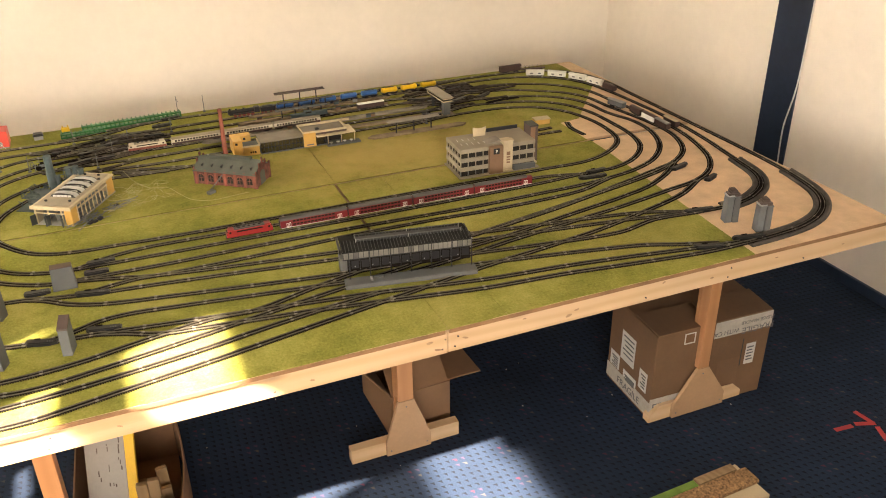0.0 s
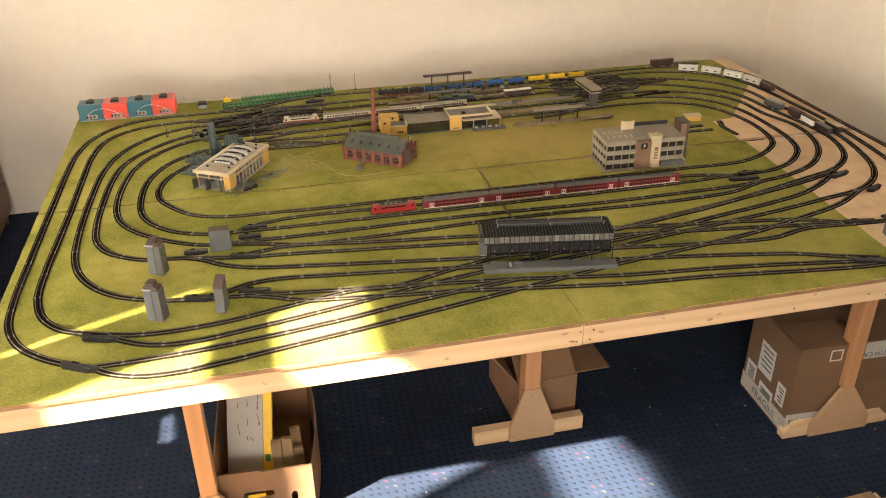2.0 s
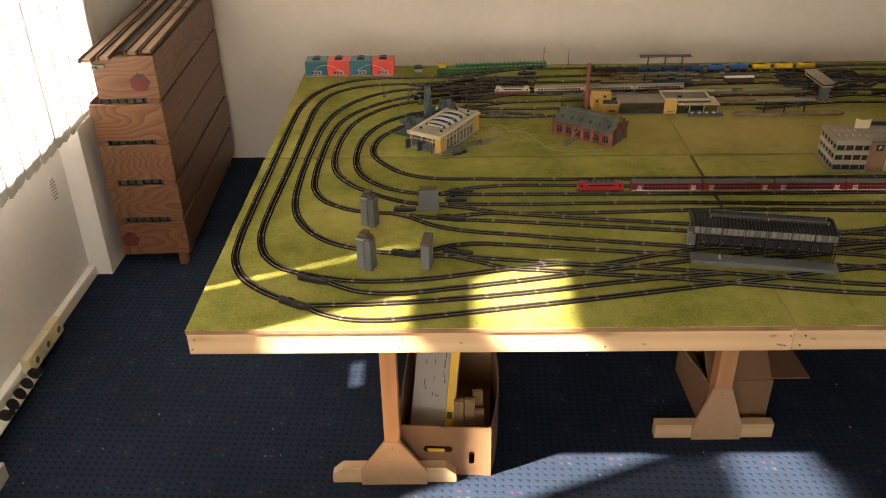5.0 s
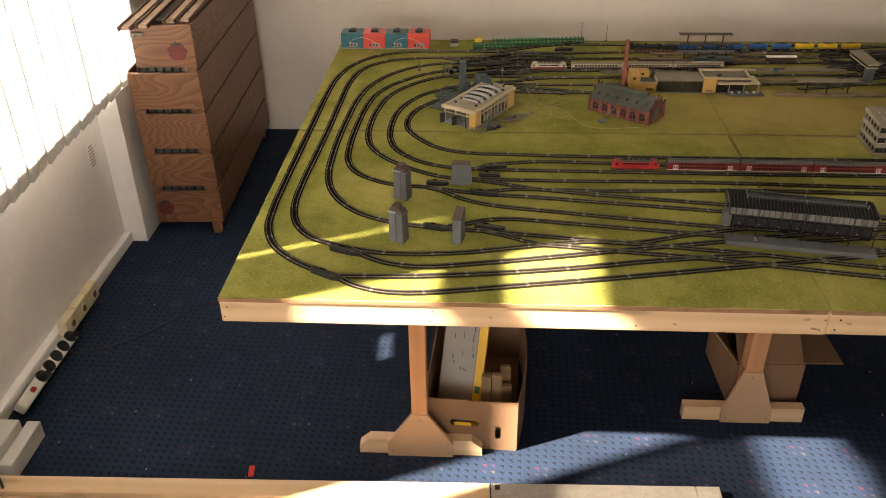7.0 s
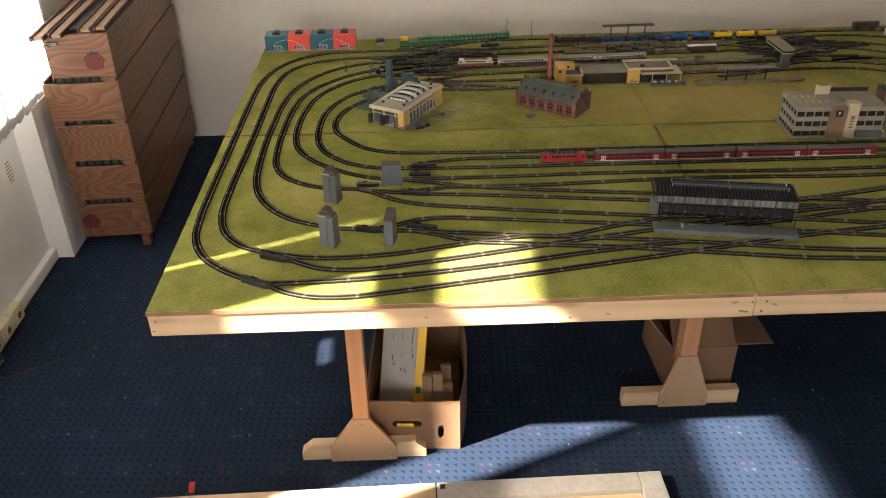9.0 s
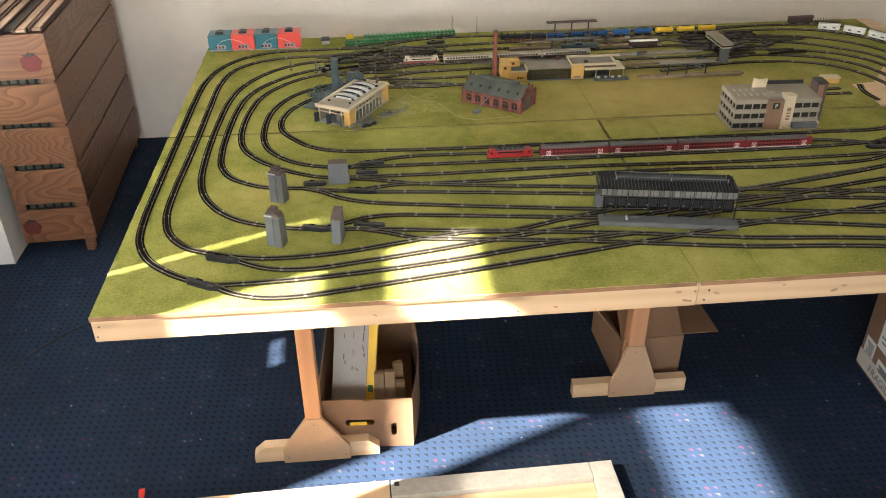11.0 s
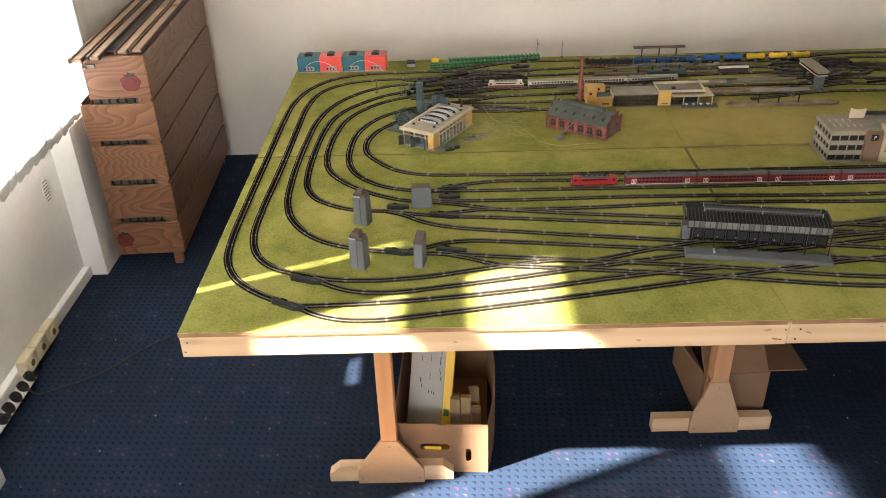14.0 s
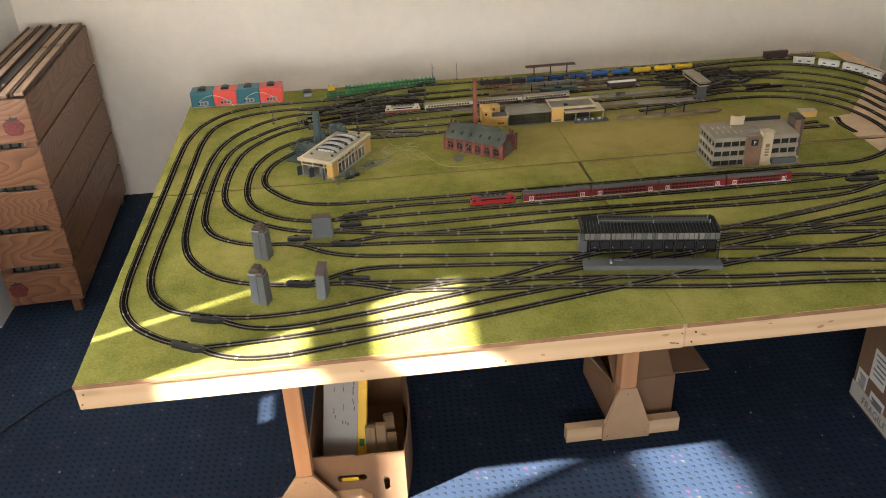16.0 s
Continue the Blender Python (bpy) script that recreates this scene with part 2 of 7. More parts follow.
M = {
    "wall": plain("cream_wall_paint", (0.86, 0.79, 0.69), 0.9, 0, 0.05, 4, 0.1),
    "wall_low": plain("white_wall_paint", (0.84, 0.82, 0.78), 0.9, 0, 0.06, 5, 0.1),
    "ceiling": plain("white_ceiling_paint", (0.84, 0.83, 0.80), 0.95, 0, 0.05, 5, 0.1),
    "blue": plain("dark_blue_gloss_paint", (0.014, 0.026, 0.052), 0.35, 0, 0.3, 10, 0.05),
    "white_plastic": plain("white_plastic", (0.75, 0.73, 0.68), 0.4, 0, 0.06, 20, 0.05),
    "cream_plastic": plain("yellowed_plastic", (0.66, 0.58, 0.38), 0.45, 0, 0.12, 20, 0.05),
    "carpet": carpet_material(),
    "grass": grass_material(),
    "blind": blind_material(),
    "edge": plain("brown_board_edge", (0.27, 0.145, 0.07), 0.85, 0, 0.25, 50, 0.2),
    "platform_grey": plain("dark_platform_plastic", (0.098, 0.100, 0.097), 0.7, 0, 0.15, 60, 0.1),
    "hall_glazing": plain("dusty_grey_glazing", (0.095, 0.09, 0.08), 0.45, 0, 0.3, 60, 0.05),
    "skyglaze": plain("pale_skylight_plastic", (0.40, 0.41, 0.40), 0.3, 0, 0.25, 40, 0.05),
    "gate": plain("dark_blue_grey_gate", (0.040, 0.047, 0.050), 0.5, 0, 0.2, 40, 0.05),
    "dull_glazing": plain("cloudy_glazing_strip", (0.165, 0.155, 0.135), 0.4, 0, 0.25, 60, 0.05),
    "factory_roof": plain("stained_cream_roof", (0.36, 0.31, 0.235), 0.75, 0, 0.15, 60, 0.1),
    "dirty_white": plain("dirty_white_paint", (0.46, 0.43, 0.37), 0.7, 0, 0.25, 12, 0.15),
    "warm_roof": plain("warm_grey_roof_plastic", (0.215, 0.19, 0.155), 0.7, 0, 0.2, 60, 0.1),
    "emblem": plain("dark_red_stencil_paint", (0.11, 0.018, 0.016), 0.6, 0, 0.3, 80, 0.05),
    "ballast": plain("moulded_ballast_bed", (0.055, 0.048, 0.042), 0.85, 0, 0.35, 120, 0.4),
    "strip_brown": plain("brown_stained_wood", (0.10, 0.052, 0.036), 0.6, 0, 0.25, 30, 0.1),
    "strip_pale": plain("pinkish_planed_wood", (0.36, 0.24, 0.165), 0.6, 0, 0.12, 30, 0.1),
    "chip": plain("raw_chipboard", (0.60, 0.42, 0.27), 0.85, 0, 0.14, 60, 0.3),
    "pine": wood("planed_pine", (0.68, 0.48, 0.29), (0.60, 0.40, 0.22), "X", 5),
    "pine_y": wood("planed_pine_side", (0.66, 0.45, 0.26), (0.58, 0.37, 0.19), "Y", 5),
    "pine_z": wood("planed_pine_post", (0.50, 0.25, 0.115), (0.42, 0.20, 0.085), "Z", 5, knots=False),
    "ply": plain("birch_plywood", (0.45, 0.285, 0.16), 0.7, 0, 0.12, 18, 0.1),
    "card": plain("brown_cardboard", (0.225, 0.125, 0.065), 0.85, 0, 0.12, 14, 0.15),
    "card_brown": plain("dark_brown_cardboard", (0.165, 0.092, 0.047), 0.85, 0, 0.16, 14, 0.15),
    "card_dark": plain("old_cardboard", (0.18, 0.10, 0.052), 0.85, 0, 0.14, 14, 0.15),
    "paper": plain("white_paper_label", (0.58, 0.57, 0.53), 0.6, 0, 0.05, 20, 0.02),
    "tape_print": plain("grey_print", (0.12, 0.12, 0.13), 0.7, 0, 0.1, 20, 0.0),
    "vault": grained("varnished_pine_front", (0.235, 0.112, 0.055), (0.108, 0.044, 0.023), "X"),
    "vault_y": grained("varnished_pine_side", (0.215, 0.100, 0.050), (0.088, 0.036, 0.020), "Y"),
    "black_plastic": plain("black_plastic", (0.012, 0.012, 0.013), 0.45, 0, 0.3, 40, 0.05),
    "sleeper": matt("dark_brown_sleeper_plastic", (0.017, 0.0125, 0.0095)),
    "moss": plain("bright_green_mat_edge", (0.15, 0.27, 0.05), 0.9, 0, 0.3, 90, 0.3),
    "knot": plain("brown_wood_knot", (0.37, 0.235, 0.135), 0.6, 0, 0.3, 90, 0.05),
    "rail": plain("dulled_steel_rail", (0.19, 0.172, 0.135), 0.38, 0.65, 0.15, 12, 0.0),
    "rust": plain("rusty_rail", (0.085, 0.068, 0.055), 0.5, 0.4, 0.3, 40, 0.0),
    "concrete": plain("grey_model_concrete", (0.112, 0.119, 0.121), 0.75, 0, 0.14, 60, 0.1),
    "concrete_l": plain("light_grey_plastic", (0.30, 0.30, 0.295), 0.6, 0, 0.12, 50, 0.1),
    "roofdark": plain("dark_grey_roof_plastic", (0.022, 0.023, 0.024), 0.5, 0, 0.3, 60, 0.15),
    "hall_roof": matt("dull_dark_hall_roof", (0.019, 0.0185, 0.0175)),
    "roofgreen": plain("grey_green_roof_plastic", (0.070, 0.081, 0.066), 0.65, 0, 0.25, 50, 0.15),
    "brick": plain("red_brick_plastic", (0.135, 0.046, 0.034), 0.75, 0, 0.6, 140, 0.4),
    "brick_dark": plain("dull_red_chimney", (0.22, 0.06, 0.04), 0.7, 0, 0.3, 100, 0.3),
    "ochre": plain("ochre_yellow_plastic", (0.56, 0.33, 0.09), 0.55, 0, 0.12, 40, 0.05),
    "cream": plain("cream_plastic", (0.50, 0.41, 0.27), 0.6, 0, 0.12, 40, 0.05),
    "tan": plain("tan_brown_plastic", (0.21, 0.12, 0.07), 0.65, 0, 0.15, 40, 0.1),
    "cap_brown": plain("dull_brown_plastic", (0.085, 0.058, 0.048), 0.7, 0, 0.25, 50, 0.1),
    "stone": plain("warm_grey_plastic", (0.265, 0.225, 0.168), 0.65, 0, 0.15, 50, 0.1),
    "coach_red": plain("deep_red_coach_plastic", (0.16, 0.010, 0.013), 0.4, 0, 0.12, 60, 0.02),
    "chrome": plain("bright_rail_joiner", (0.34, 0.31, 0.27), 0.42, 0.75, 0.2, 40, 0.0),
    "steel": plain("weathered_grey_metal", (0.17, 0.18, 0.18), 0.5, 0.3, 0.3, 50, 0.1),
    "bluegrey": plain("blue_grey_plastic", (0.062, 0.092, 0.098), 0.55, 0, 0.25, 50, 0.1),
    "window": plain("dark_window_glazing", (0.035, 0.031, 0.027), 0.15, 0, 0.3, 40, 0.0),
    "smoke": glass_material("smoky_glazing", (0.42, 0.38, 0.33), 0.2, 0.25),
    "screen": glass_material("open_woven_screen", (0.315, 0.31, 0.30), 0.9, 0.02),
    "clear": glass_material("clear_roof_glazing", (0.75, 0.74, 0.7), 0.3, 0.45),
    "trafo_blue": plain("petrol_blue_enamel", (0.03, 0.13, 0.17), 0.35, 0, 0.08, 30, 0.02),
    "trafo_red": plain("coral_red_enamel", (0.66, 0.075, 0.055), 0.35, 0, 0.06, 30, 0.02),
    "green": plain("bottle_green_plastic", (0.012, 0.14, 0.035), 0.4, 0, 0.2, 60, 0.05),
    "yellow": plain("yellow_plastic", (0.72, 0.45, 0.02), 0.4, 0, 0.1, 60, 0.02),
    "train_red": plain("traffic_red_plastic", (0.31, 0.017, 0.019), 0.35, 0, 0.1, 60, 0.02),
    "train_grey": plain("grey_coach_roof", (0.075, 0.075, 0.073), 0.5, 0, 0.15, 60, 0.05),
    "train_blue": plain("tank_blue_plastic", (0.025, 0.11, 0.30), 0.35, 0, 0.1, 60, 0.02),
    "train_cream": plain("cream_coach_plastic", (0.54, 0.48, 0.38), 0.45, 0, 0.08, 60, 0.02),
    "train_white": plain("white_wagon_plastic", (0.68, 0.67, 0.62), 0.45, 0, 0.08, 60, 0.02),
    "train_brown": plain("brown_wagon_plastic", (0.065, 0.035, 0.03), 0.5, 0, 0.2, 60, 0.05),
    "wire": plain("pale_yellow_wire", (0.42, 0.38, 0.17), 0.5, 0, 0.1, 60, 0.0),
    "red_tape": plain("red_tape", (0.45, 0.025, 0.025), 0.4, 0, 0.1, 30, 0.02),
    "cork": plain("cork_underlay", (0.24, 0.14, 0.065), 0.95, 0, 0.9, 520, 0.8),
    "offwood": wood("pale_offcut_wood", (0.32, 0.215, 0.115), (0.24, 0.155, 0.075), "Z", 9, knots=False),
    "carton": plain("pale_printed_carton", (0.33, 0.315, 0.285), 0.6, 0, 0.08, 20, 0.02),
    "dirt": plain("grey_brown_gravel", (0.22, 0.16, 0.10), 0.9, 0, 0.3, 90, 0.5),
}


# ---- building helpers ----
def thing(name, label, category, at=(0, 0, 0), turn=0.0, group="", kind=""):
    ob = new(name)
    ob.empty_display_size = 0.05
    ob.matrix_world = pose(*at, 0, 0, turn)
    return tagged(ob, label, category, group, kind)


def part(name, bm, material, parent=None, label="", smooth=False):
    me = bpy.data.meshes.new(name)
    bmesh.ops.recalc_face_normals(bm, faces=bm.faces[:])
    if smooth:
        for f in bm.faces:
            f.smooth = True
        for e in bm.edges:
            if len(e.link_faces) == 2 and e.calc_face_angle() > 0.7:
                e.smooth = False
    bm.to_mesh(me)
    bm.free()
    me.materials.append(M[material])
    ob = new(name, me)
    if parent is not None:
        ob.parent = parent
    return tagged(ob, label)


def box(bm, x0, x1, y0, y1, z0, z1, bevel=0.0, m=None):
    vs = [bm.verts.new((x, y, z)) for x in (x0, x1) for y in (y0, y1) for z in (z0, z1)]
    fs = [bm.faces.new([vs[i] for i in q]) for q in ((0, 1, 3, 2), (4, 6, 7, 5), (0, 4, 5, 1), (2, 3, 7, 6), (0, 2, 6, 4), (1, 5, 7, 3))]
    if bevel:
        es = {e for f in fs for e in f.edges}
        r = bmesh.ops.bevel(bm, geom=list(es), offset=bevel, segments=2, affect="EDGES", profile=0.5)
        vs = list({v for f in r["faces"] for v in f.verts} | {v for v in vs if v.is_valid})
    if m is not None:
        bmesh.ops.transform(bm, matrix=m, verts=[v for v in vs if v.is_valid])
    return vs


def one(name, mat, parent, x0, x1, y0, y1, z0, z1, bevel=0.0, m=None, label=""):
    bm = bmesh.new()
    box(bm, x0, x1, y0, y1, z0, z1, bevel, m)
    return part(name, bm, mat, parent, label)


def tube(bm, p, q, r, r2=None, n=12, cap=True):
    p, q = Vector(p), Vector(q)
    d = q - p
    m = Matrix.Translation((p + q) / 2) @ d.to_track_quat("Z", "Y").to_matrix().to_4x4()
    return bmesh.ops.create_cone(bm, cap_ends=cap, segments=n, radius1=r, radius2=r if r2 is None else r2, depth=d.length, matrix=m)["verts"]


def prism(bm, outline, z0, z1, m=None):
    """An upright prism over an outline of (x, y) points."""
    lo = [bm.verts.new((x, y, z0)) for x, y in outline]
    hi = [bm.verts.new((x, y, z1)) for x, y in outline]
    n = len(outline)
    bm.faces.new(lo[::-1])
    bm.faces.new(hi)
    for i in range(n):
        bm.faces.new((lo[i], lo[(i + 1) % n], hi[(i + 1) % n], hi[i]))
    if m is not None:
        bmesh.ops.transform(bm, matrix=m, verts=lo + hi)
    return lo + hi


def slab_xz(bm, outline, y0, y1):
    """A plate whose outline lies in x and z, between two depths."""
    prism(bm, outline, -y1, -y0, Matrix.Rotation(radians(90), 4, "X"))


def frame_with_hole(bm, x0, x1, z0, z1, y0, y1, hx0, hx1, hz0, hz1):
    box(bm, x0, hx0, y0, y1, z0, z1)
    box(bm, hx1, x1, y0, y1, z0, z1)
    box(bm, hx0, hx1, y0, y1, z0, hz0)
    box(bm, hx0, hx1, y0, y1, hz1, z1)


def spline(points, step=0.012):
    """Evenly spaced points along a smooth curve through the given ones."""
    p = [Vector((*q, 0)) if len(q) == 2 else Vector(q) for q in points]
    p = [p[0] * 2 - p[1]] + p + [p[-1] * 2 - p[-2]]
    fine = []
    for i in range(1, len(p) - 2):
        a, b, c, d = p[i - 1:i + 3]
        ta, tb, tc = [max(1e-6, (y - x).length) ** 0.5 for x, y in ((a, b), (b, c), (c, d))]
        m1 = (c - b) + tb * ((b - a) / ta - (c - a) / (ta + tb))
        m2 = (c - b) + tb * ((d - c) / tc - (d - b) / (tb + tc))
        k = max(4, int((c - b).length / step * 2))
        for j in range(k):
            s = j / k
            fine.append((2 * s**3 - 3 * s**2 + 1) * b + (s**3 - 2 * s**2 + s) * m1 + (3 * s**2 - 2 * s**3) * c + (s**3 - s**2) * m2)
    fine.append(p[-2])
    out, left = [fine[0]], step
    for a, b in zip(fine, fine[1:]):
        d = (b - a).length
        while d >= left and d > 0:
            a = a + (b - a) * (left / d)
            out.append(a)
            d, left = (b - a).length, step
        left -= d
    if (out[-1] - fine[-1]).length > step * 0.3:
        out.append(fine[-1])
    return out


def sweep(line, profile):
    """Vertices and faces of a closed profile of (side, up) points swept along a line."""
    vs, fs, n = [], [], len(profile)
    for i, p in enumerate(line):
        d = (line[min(i + 1, len(line) - 1)] - line[max(i - 1, 0)]).normalized()
        s = Vector((d.y, -d.x, 0))
        vs += [(p.x + s.x * a, p.y + s.y * a, p.z + b) for a, b in profile]
    for i in range(len(line) - 1):
        for j in range(n):
            k = (j + 1) % n
            fs.append((i * n + j, i * n + k, i * n + n + k, i * n + n + j))
    fs += [tuple(range(n))[::-1], tuple(len(vs) - n + j for j in range(n))]
    return vs, fs


def raw(name, vs, fs, material, parent=None, label=""):
    me = bpy.data.meshes.new(name)
    me.from_pydata(vs, [], fs)
    me.materials.append(M[material])
    ob = new(name, me)
    if parent is not None:
        ob.parent = parent
    return tagged(ob, label)


def wire(name, points, radius, material, parent=None, label=""):
    cu = bpy.data.curves.new(name, "CURVE")
    cu.dimensions, cu.bevel_depth, cu.bevel_resolution = "3D", radius, 1
    sp = cu.splines.new("POLY")
    pts = spline([(*p, 0) if len(p) == 2 else p for p in points], 0.01)
    sp.points.add(len(pts) - 1)
    for q, p in zip(sp.points, pts):
        q.co = (*p, 1)
    me = bpy.data.meshes.new_from_object(bpy.data.objects.new(name, cu))
    me.materials.clear()
    me.materials.append(M[material])
    ob = new(name, me)
    if parent is not None:
        ob.parent = parent
    return tagged(ob, label)


TOP = 0.99
# ---- the room ----
XW, XE, YS, YN, HIGH = -1.22, 5.06, -4.5, 3.66, 3.55
floor = one("floor", "carpet", None, XW - 0.3, XE + 0.3, YS - 0.3, YN + 0.3, -0.1, 0)
tagged(floor, "dark blue carpet with black triangles and coloured flecks", "floor", kind="structure")
ceiling = one("ceiling", "ceiling", None, XW - 0.3, XE + 0.3, YS - 0.3, YN + 0.3, HIGH, HIGH + 0.2)
tagged(ceiling, "plain white painted ceiling of the room", "ceiling", kind="structure")
wall = one("wall_north", "wall", None, XW - 0.3, XE + 0.3, YN, YN + 0.25, 0, HIGH)
tagged(wall, "cream painted wall behind the railway table", "wall", kind="structure")
wall = one("wall_east", "wall", None, XE, XE + 0.25, YS, YN, 0, HIGH)
tagged(wall, "cream painted side wall with a dark blue post", "wall", kind="structure")

# west wall with a long window, a row of upper lights and a low ledge
X0, X1 = XW - 0.08, XW
LO, HEAD, SILL2, HEAD2, TOP, OPEN_LO, OPEN_HI = 0.93, 2.765, 2.922, 3.253, 3.53, -0.875, -1.78
bm = bmesh.new()
box(bm, X0 - 0.06, X1 - 0.05, YS, YN, 0, LO)
SCREENS = ((-0.905, 2.2, HEAD), (-0.955, HEAD, SILL2), (OPEN_HI, SILL2, HEAD2), (-1.27, HEAD2, TOP))
box(bm, X0, X1, YS, YN, TOP, HIGH)
box(bm, X0, X1, YS, OPEN_LO, LO, 2.2)
for edge, low, high in SCREENS:
    box(bm, X0, X1, YS, -2.6, low, high)
box(bm, X0, X1, -1.27, YN, HEAD2, TOP)
box(bm, X0, X1, -0.955, YN, HEAD, SILL2)
box(bm, X0, X1, -0.905, OPEN_LO, 2.2, HEAD)
box(bm, X0, X1, 2.42, YN, LO, HEAD)
box(bm, X0, X1, -0.56, YN, SILL2, HEAD2)
wall = tagged(part("wall_west", bm, "wall_low"), "white painted window wall", "wall", kind="structure")
bm = bmesh.new()
box(bm, XW - 0.049, XW + 0.08, 1.96, YN - 0.001, 0, 0.93)
tagged(part("trim", bm, "wall_low"), "white boxed ledge below the window", "ledge", kind="structure")
# The south opening is added to hold the fill lamp.
bm = bmesh.new()
frame_with_hole(bm, XW, XE, 0, HIGH, YS - 0.2, YS, -1.0, 2.0, 1.35, 2.95)
tagged(part("wall_south", bm, "wall"), "cream painted wall with an added unseen window opening", "wall", kind="structure")

# Unseen panels added to pass a little of the sun onto the carpet.
screen = thing("sun_screen", "unseen thin woven sun screens added to pass part of the sun", "sun screen", (0, 0, 0), kind="structure")
for edge, low, high in SCREENS:
    one("woven_panel", "screen", screen, XW - 0.041, XW - 0.040, -2.6, edge, low, high)

# window frame with casement posts
win = thing("window_1", "white plastic window frame behind vertical blinds", "window", (0, 0, 0), kind="structure")
bm = bmesh.new()
for y in (0.42, 1.66, 2.39):
    box(bm, XW - 0.075, XW - 0.03, y - 0.03, y + 0.03, 1.062, 2.75, 0.004)
box(bm, XW - 0.075, XW - 0.03, -0.86, 2.415, 0.931, 1.06, 0.004)
part("window_frame", bm, "white_plastic", win)
for k in range(3):
    one("pane", "clear", win, XW - 0.055, XW - 0.051, (-0.855, 0.452, 1.692)[k], (0.388, 1.628, 2.358)[k], 1.065, 2.75).visible_shadow = False
# Strip added to stop the sun through the slat gap below 2.07 m.
one("slat_gap_blocker", "white_plastic", win, XW - 0.05, XW - 0.035, -0.31, -0.22, 1.062, 2.07)
one("window_casing", "white_plastic", win, XW + 0.001, XW + 0.03, 2.43, 2.66, 0.935, 2.75, 0.006)

# vertical blinds: each fabric slat a little turned, with a scalloped foot
blind = thing("vertical_blind", "closed white vertical fabric blinds glowing in the sun", "blind", (0, 0, 0))
rail = one("headrail", "white_plastic", blind, XW + 0.05, XW + 0.09, -0.60, 2.45, 3.24, 3.28, 0.003)
random.seed(4)
SLATS = [-0.545, -0.458, -0.371, -0.289, -0.177]
while SLATS[-1] < 2.38:
    SLATS.append(SLATS[-1] + 0.092)
for slat_y in SLATS:
    bm = bmesh.new()
    w, foot = 0.051, 0.885 + 0.025 * max(0.0, slat_y - 0.6) + random.uniform(-0.006, 0.006)
    # Slit added to these slats to let a sun streak reach the carpet.
    sun_slit = 0.21 < slat_y < 0.66
    outline = [(-w, 3.24), (-w, foot + 0.012), (-w * 0.6, foot), (w * 0.6, foot + 0.012), (w, foot + 0.034), (w, 3.24)]
    pieces = [outline]
    if sun_slit:
        lo, hi, e = 1.348, 1.382, w * 0.95
        pieces = [[(-w, lo)] + outline[1:5] + [(w, lo)], [(-w, 3.24), (-w, hi), (w, hi), (w, 3.24)], [(-w, hi), (-w, lo), (-e, lo), (-e, hi)], [(e, hi), (e, lo), (w, lo), (w, hi)]]
    for piece in pieces:
        vs = [[bm.verts.new((dx + 0.006 * math.cos(a / w * 1.4), a, b)) for dx in (0, 0.0012)] for a, b in piece]
        n = len(vs)
        bm.faces.new([v[0] for v in vs])
        bm.faces.new([v[1] for v in vs][::-1])
        for i in range(n):
            bm.faces.new((vs[i][0], vs[i][1], vs[(i + 1) % n][1], vs[(i + 1) % n][0]))
    ob = part("slat", bm, "blind", blind)
    ob.matrix_basis = pose(XW + 0.07 + 0.004 * (SLATS.index(slat_y) % 2), slat_y, 0, 0, 0, random.uniform(-1, 1) if slat_y > -0.2 else 2)

# dark blue post on the east wall with a white cable
post = thing("wall_post", "flat dark blue painted post on the wall", "post", (0, 0, 0), kind="structure")
one("post_body", "blue", post, XE - 0.018, XE - 0.001, 1.507, 1.775, 0, HIGH, 0.003)
wire("cable", [(XE - 0.01, 1.499, 3.3), (XE - 0.01, 1.499, 1.6), (XE - 0.02, 1.503, 1.05), (XE - 0.024, 1.545, 0.78), (XE - 0.024, 1.54, 0.6), (XE - 0.024, 1.52, 0.3)], 0.005, "white_plastic", post, "white cable beside the post")

bm = bmesh.new()
box(bm, XE - 0.02, XE - 0.001, YS, 1.49, 0, 0.07, 0.003)
box(bm, XE - 0.02, XE - 0.001, 1.78, YN - 0.001, 0, 0.07, 0.003)
tagged(part("baseboard", bm, "blue"), "dark blue baseboard along the side wall", "baseboard", kind="structure")

# cable duct along the west wall with a socket block and a power strip
duct = thing("cable_duct", "cream plastic cable duct along the wall foot", "duct", (0, 0, 0), kind="structure")
one("duct_body", "wall_low", duct, XW - 0.049, XW - 0.006, -1.2, 1.955, 0.002, 0.07, 0.006)
sock = thing("socket_block", "row of yellowed wall sockets above the carpet", "socket", (XW - 0.005, 1.145, 0.0))
for k in range(3):
    base = one("socket", "cream_plastic", sock, 0, 0.05, -0.19 + k * 0.13, -0.065 + k * 0.13, 0.035, 0.13, 0.008)
    bm = bmesh.new()
    tube(bm, (0.049, -0.1275 + k * 0.13, 0.083), (0.055, -0.1275 + k * 0.13, 0.083), 0.03, n=20)
    part("socket_ring", bm, "cream_plastic", base)
    bm = bmesh.new()
    tube(bm, (0.052, -0.1275 + k * 0.13, 0.083), (0.0565, -0.1275 + k * 0.13, 0.083), 0.018, n=20)
    part("socket_well", bm, "card_dark", base)
strip = thing("power_strip", "white power strip with black sockets and a red switch", "power strip", (XW + 0.026, 0.757, 0.0), 0)
one("strip_body", "white_plastic", strip, -0.028, 0.028, -0.33, 0.215, 0.008, 0.06, 0.008, pose(0, 0, 0.012, 0, 38, 0))
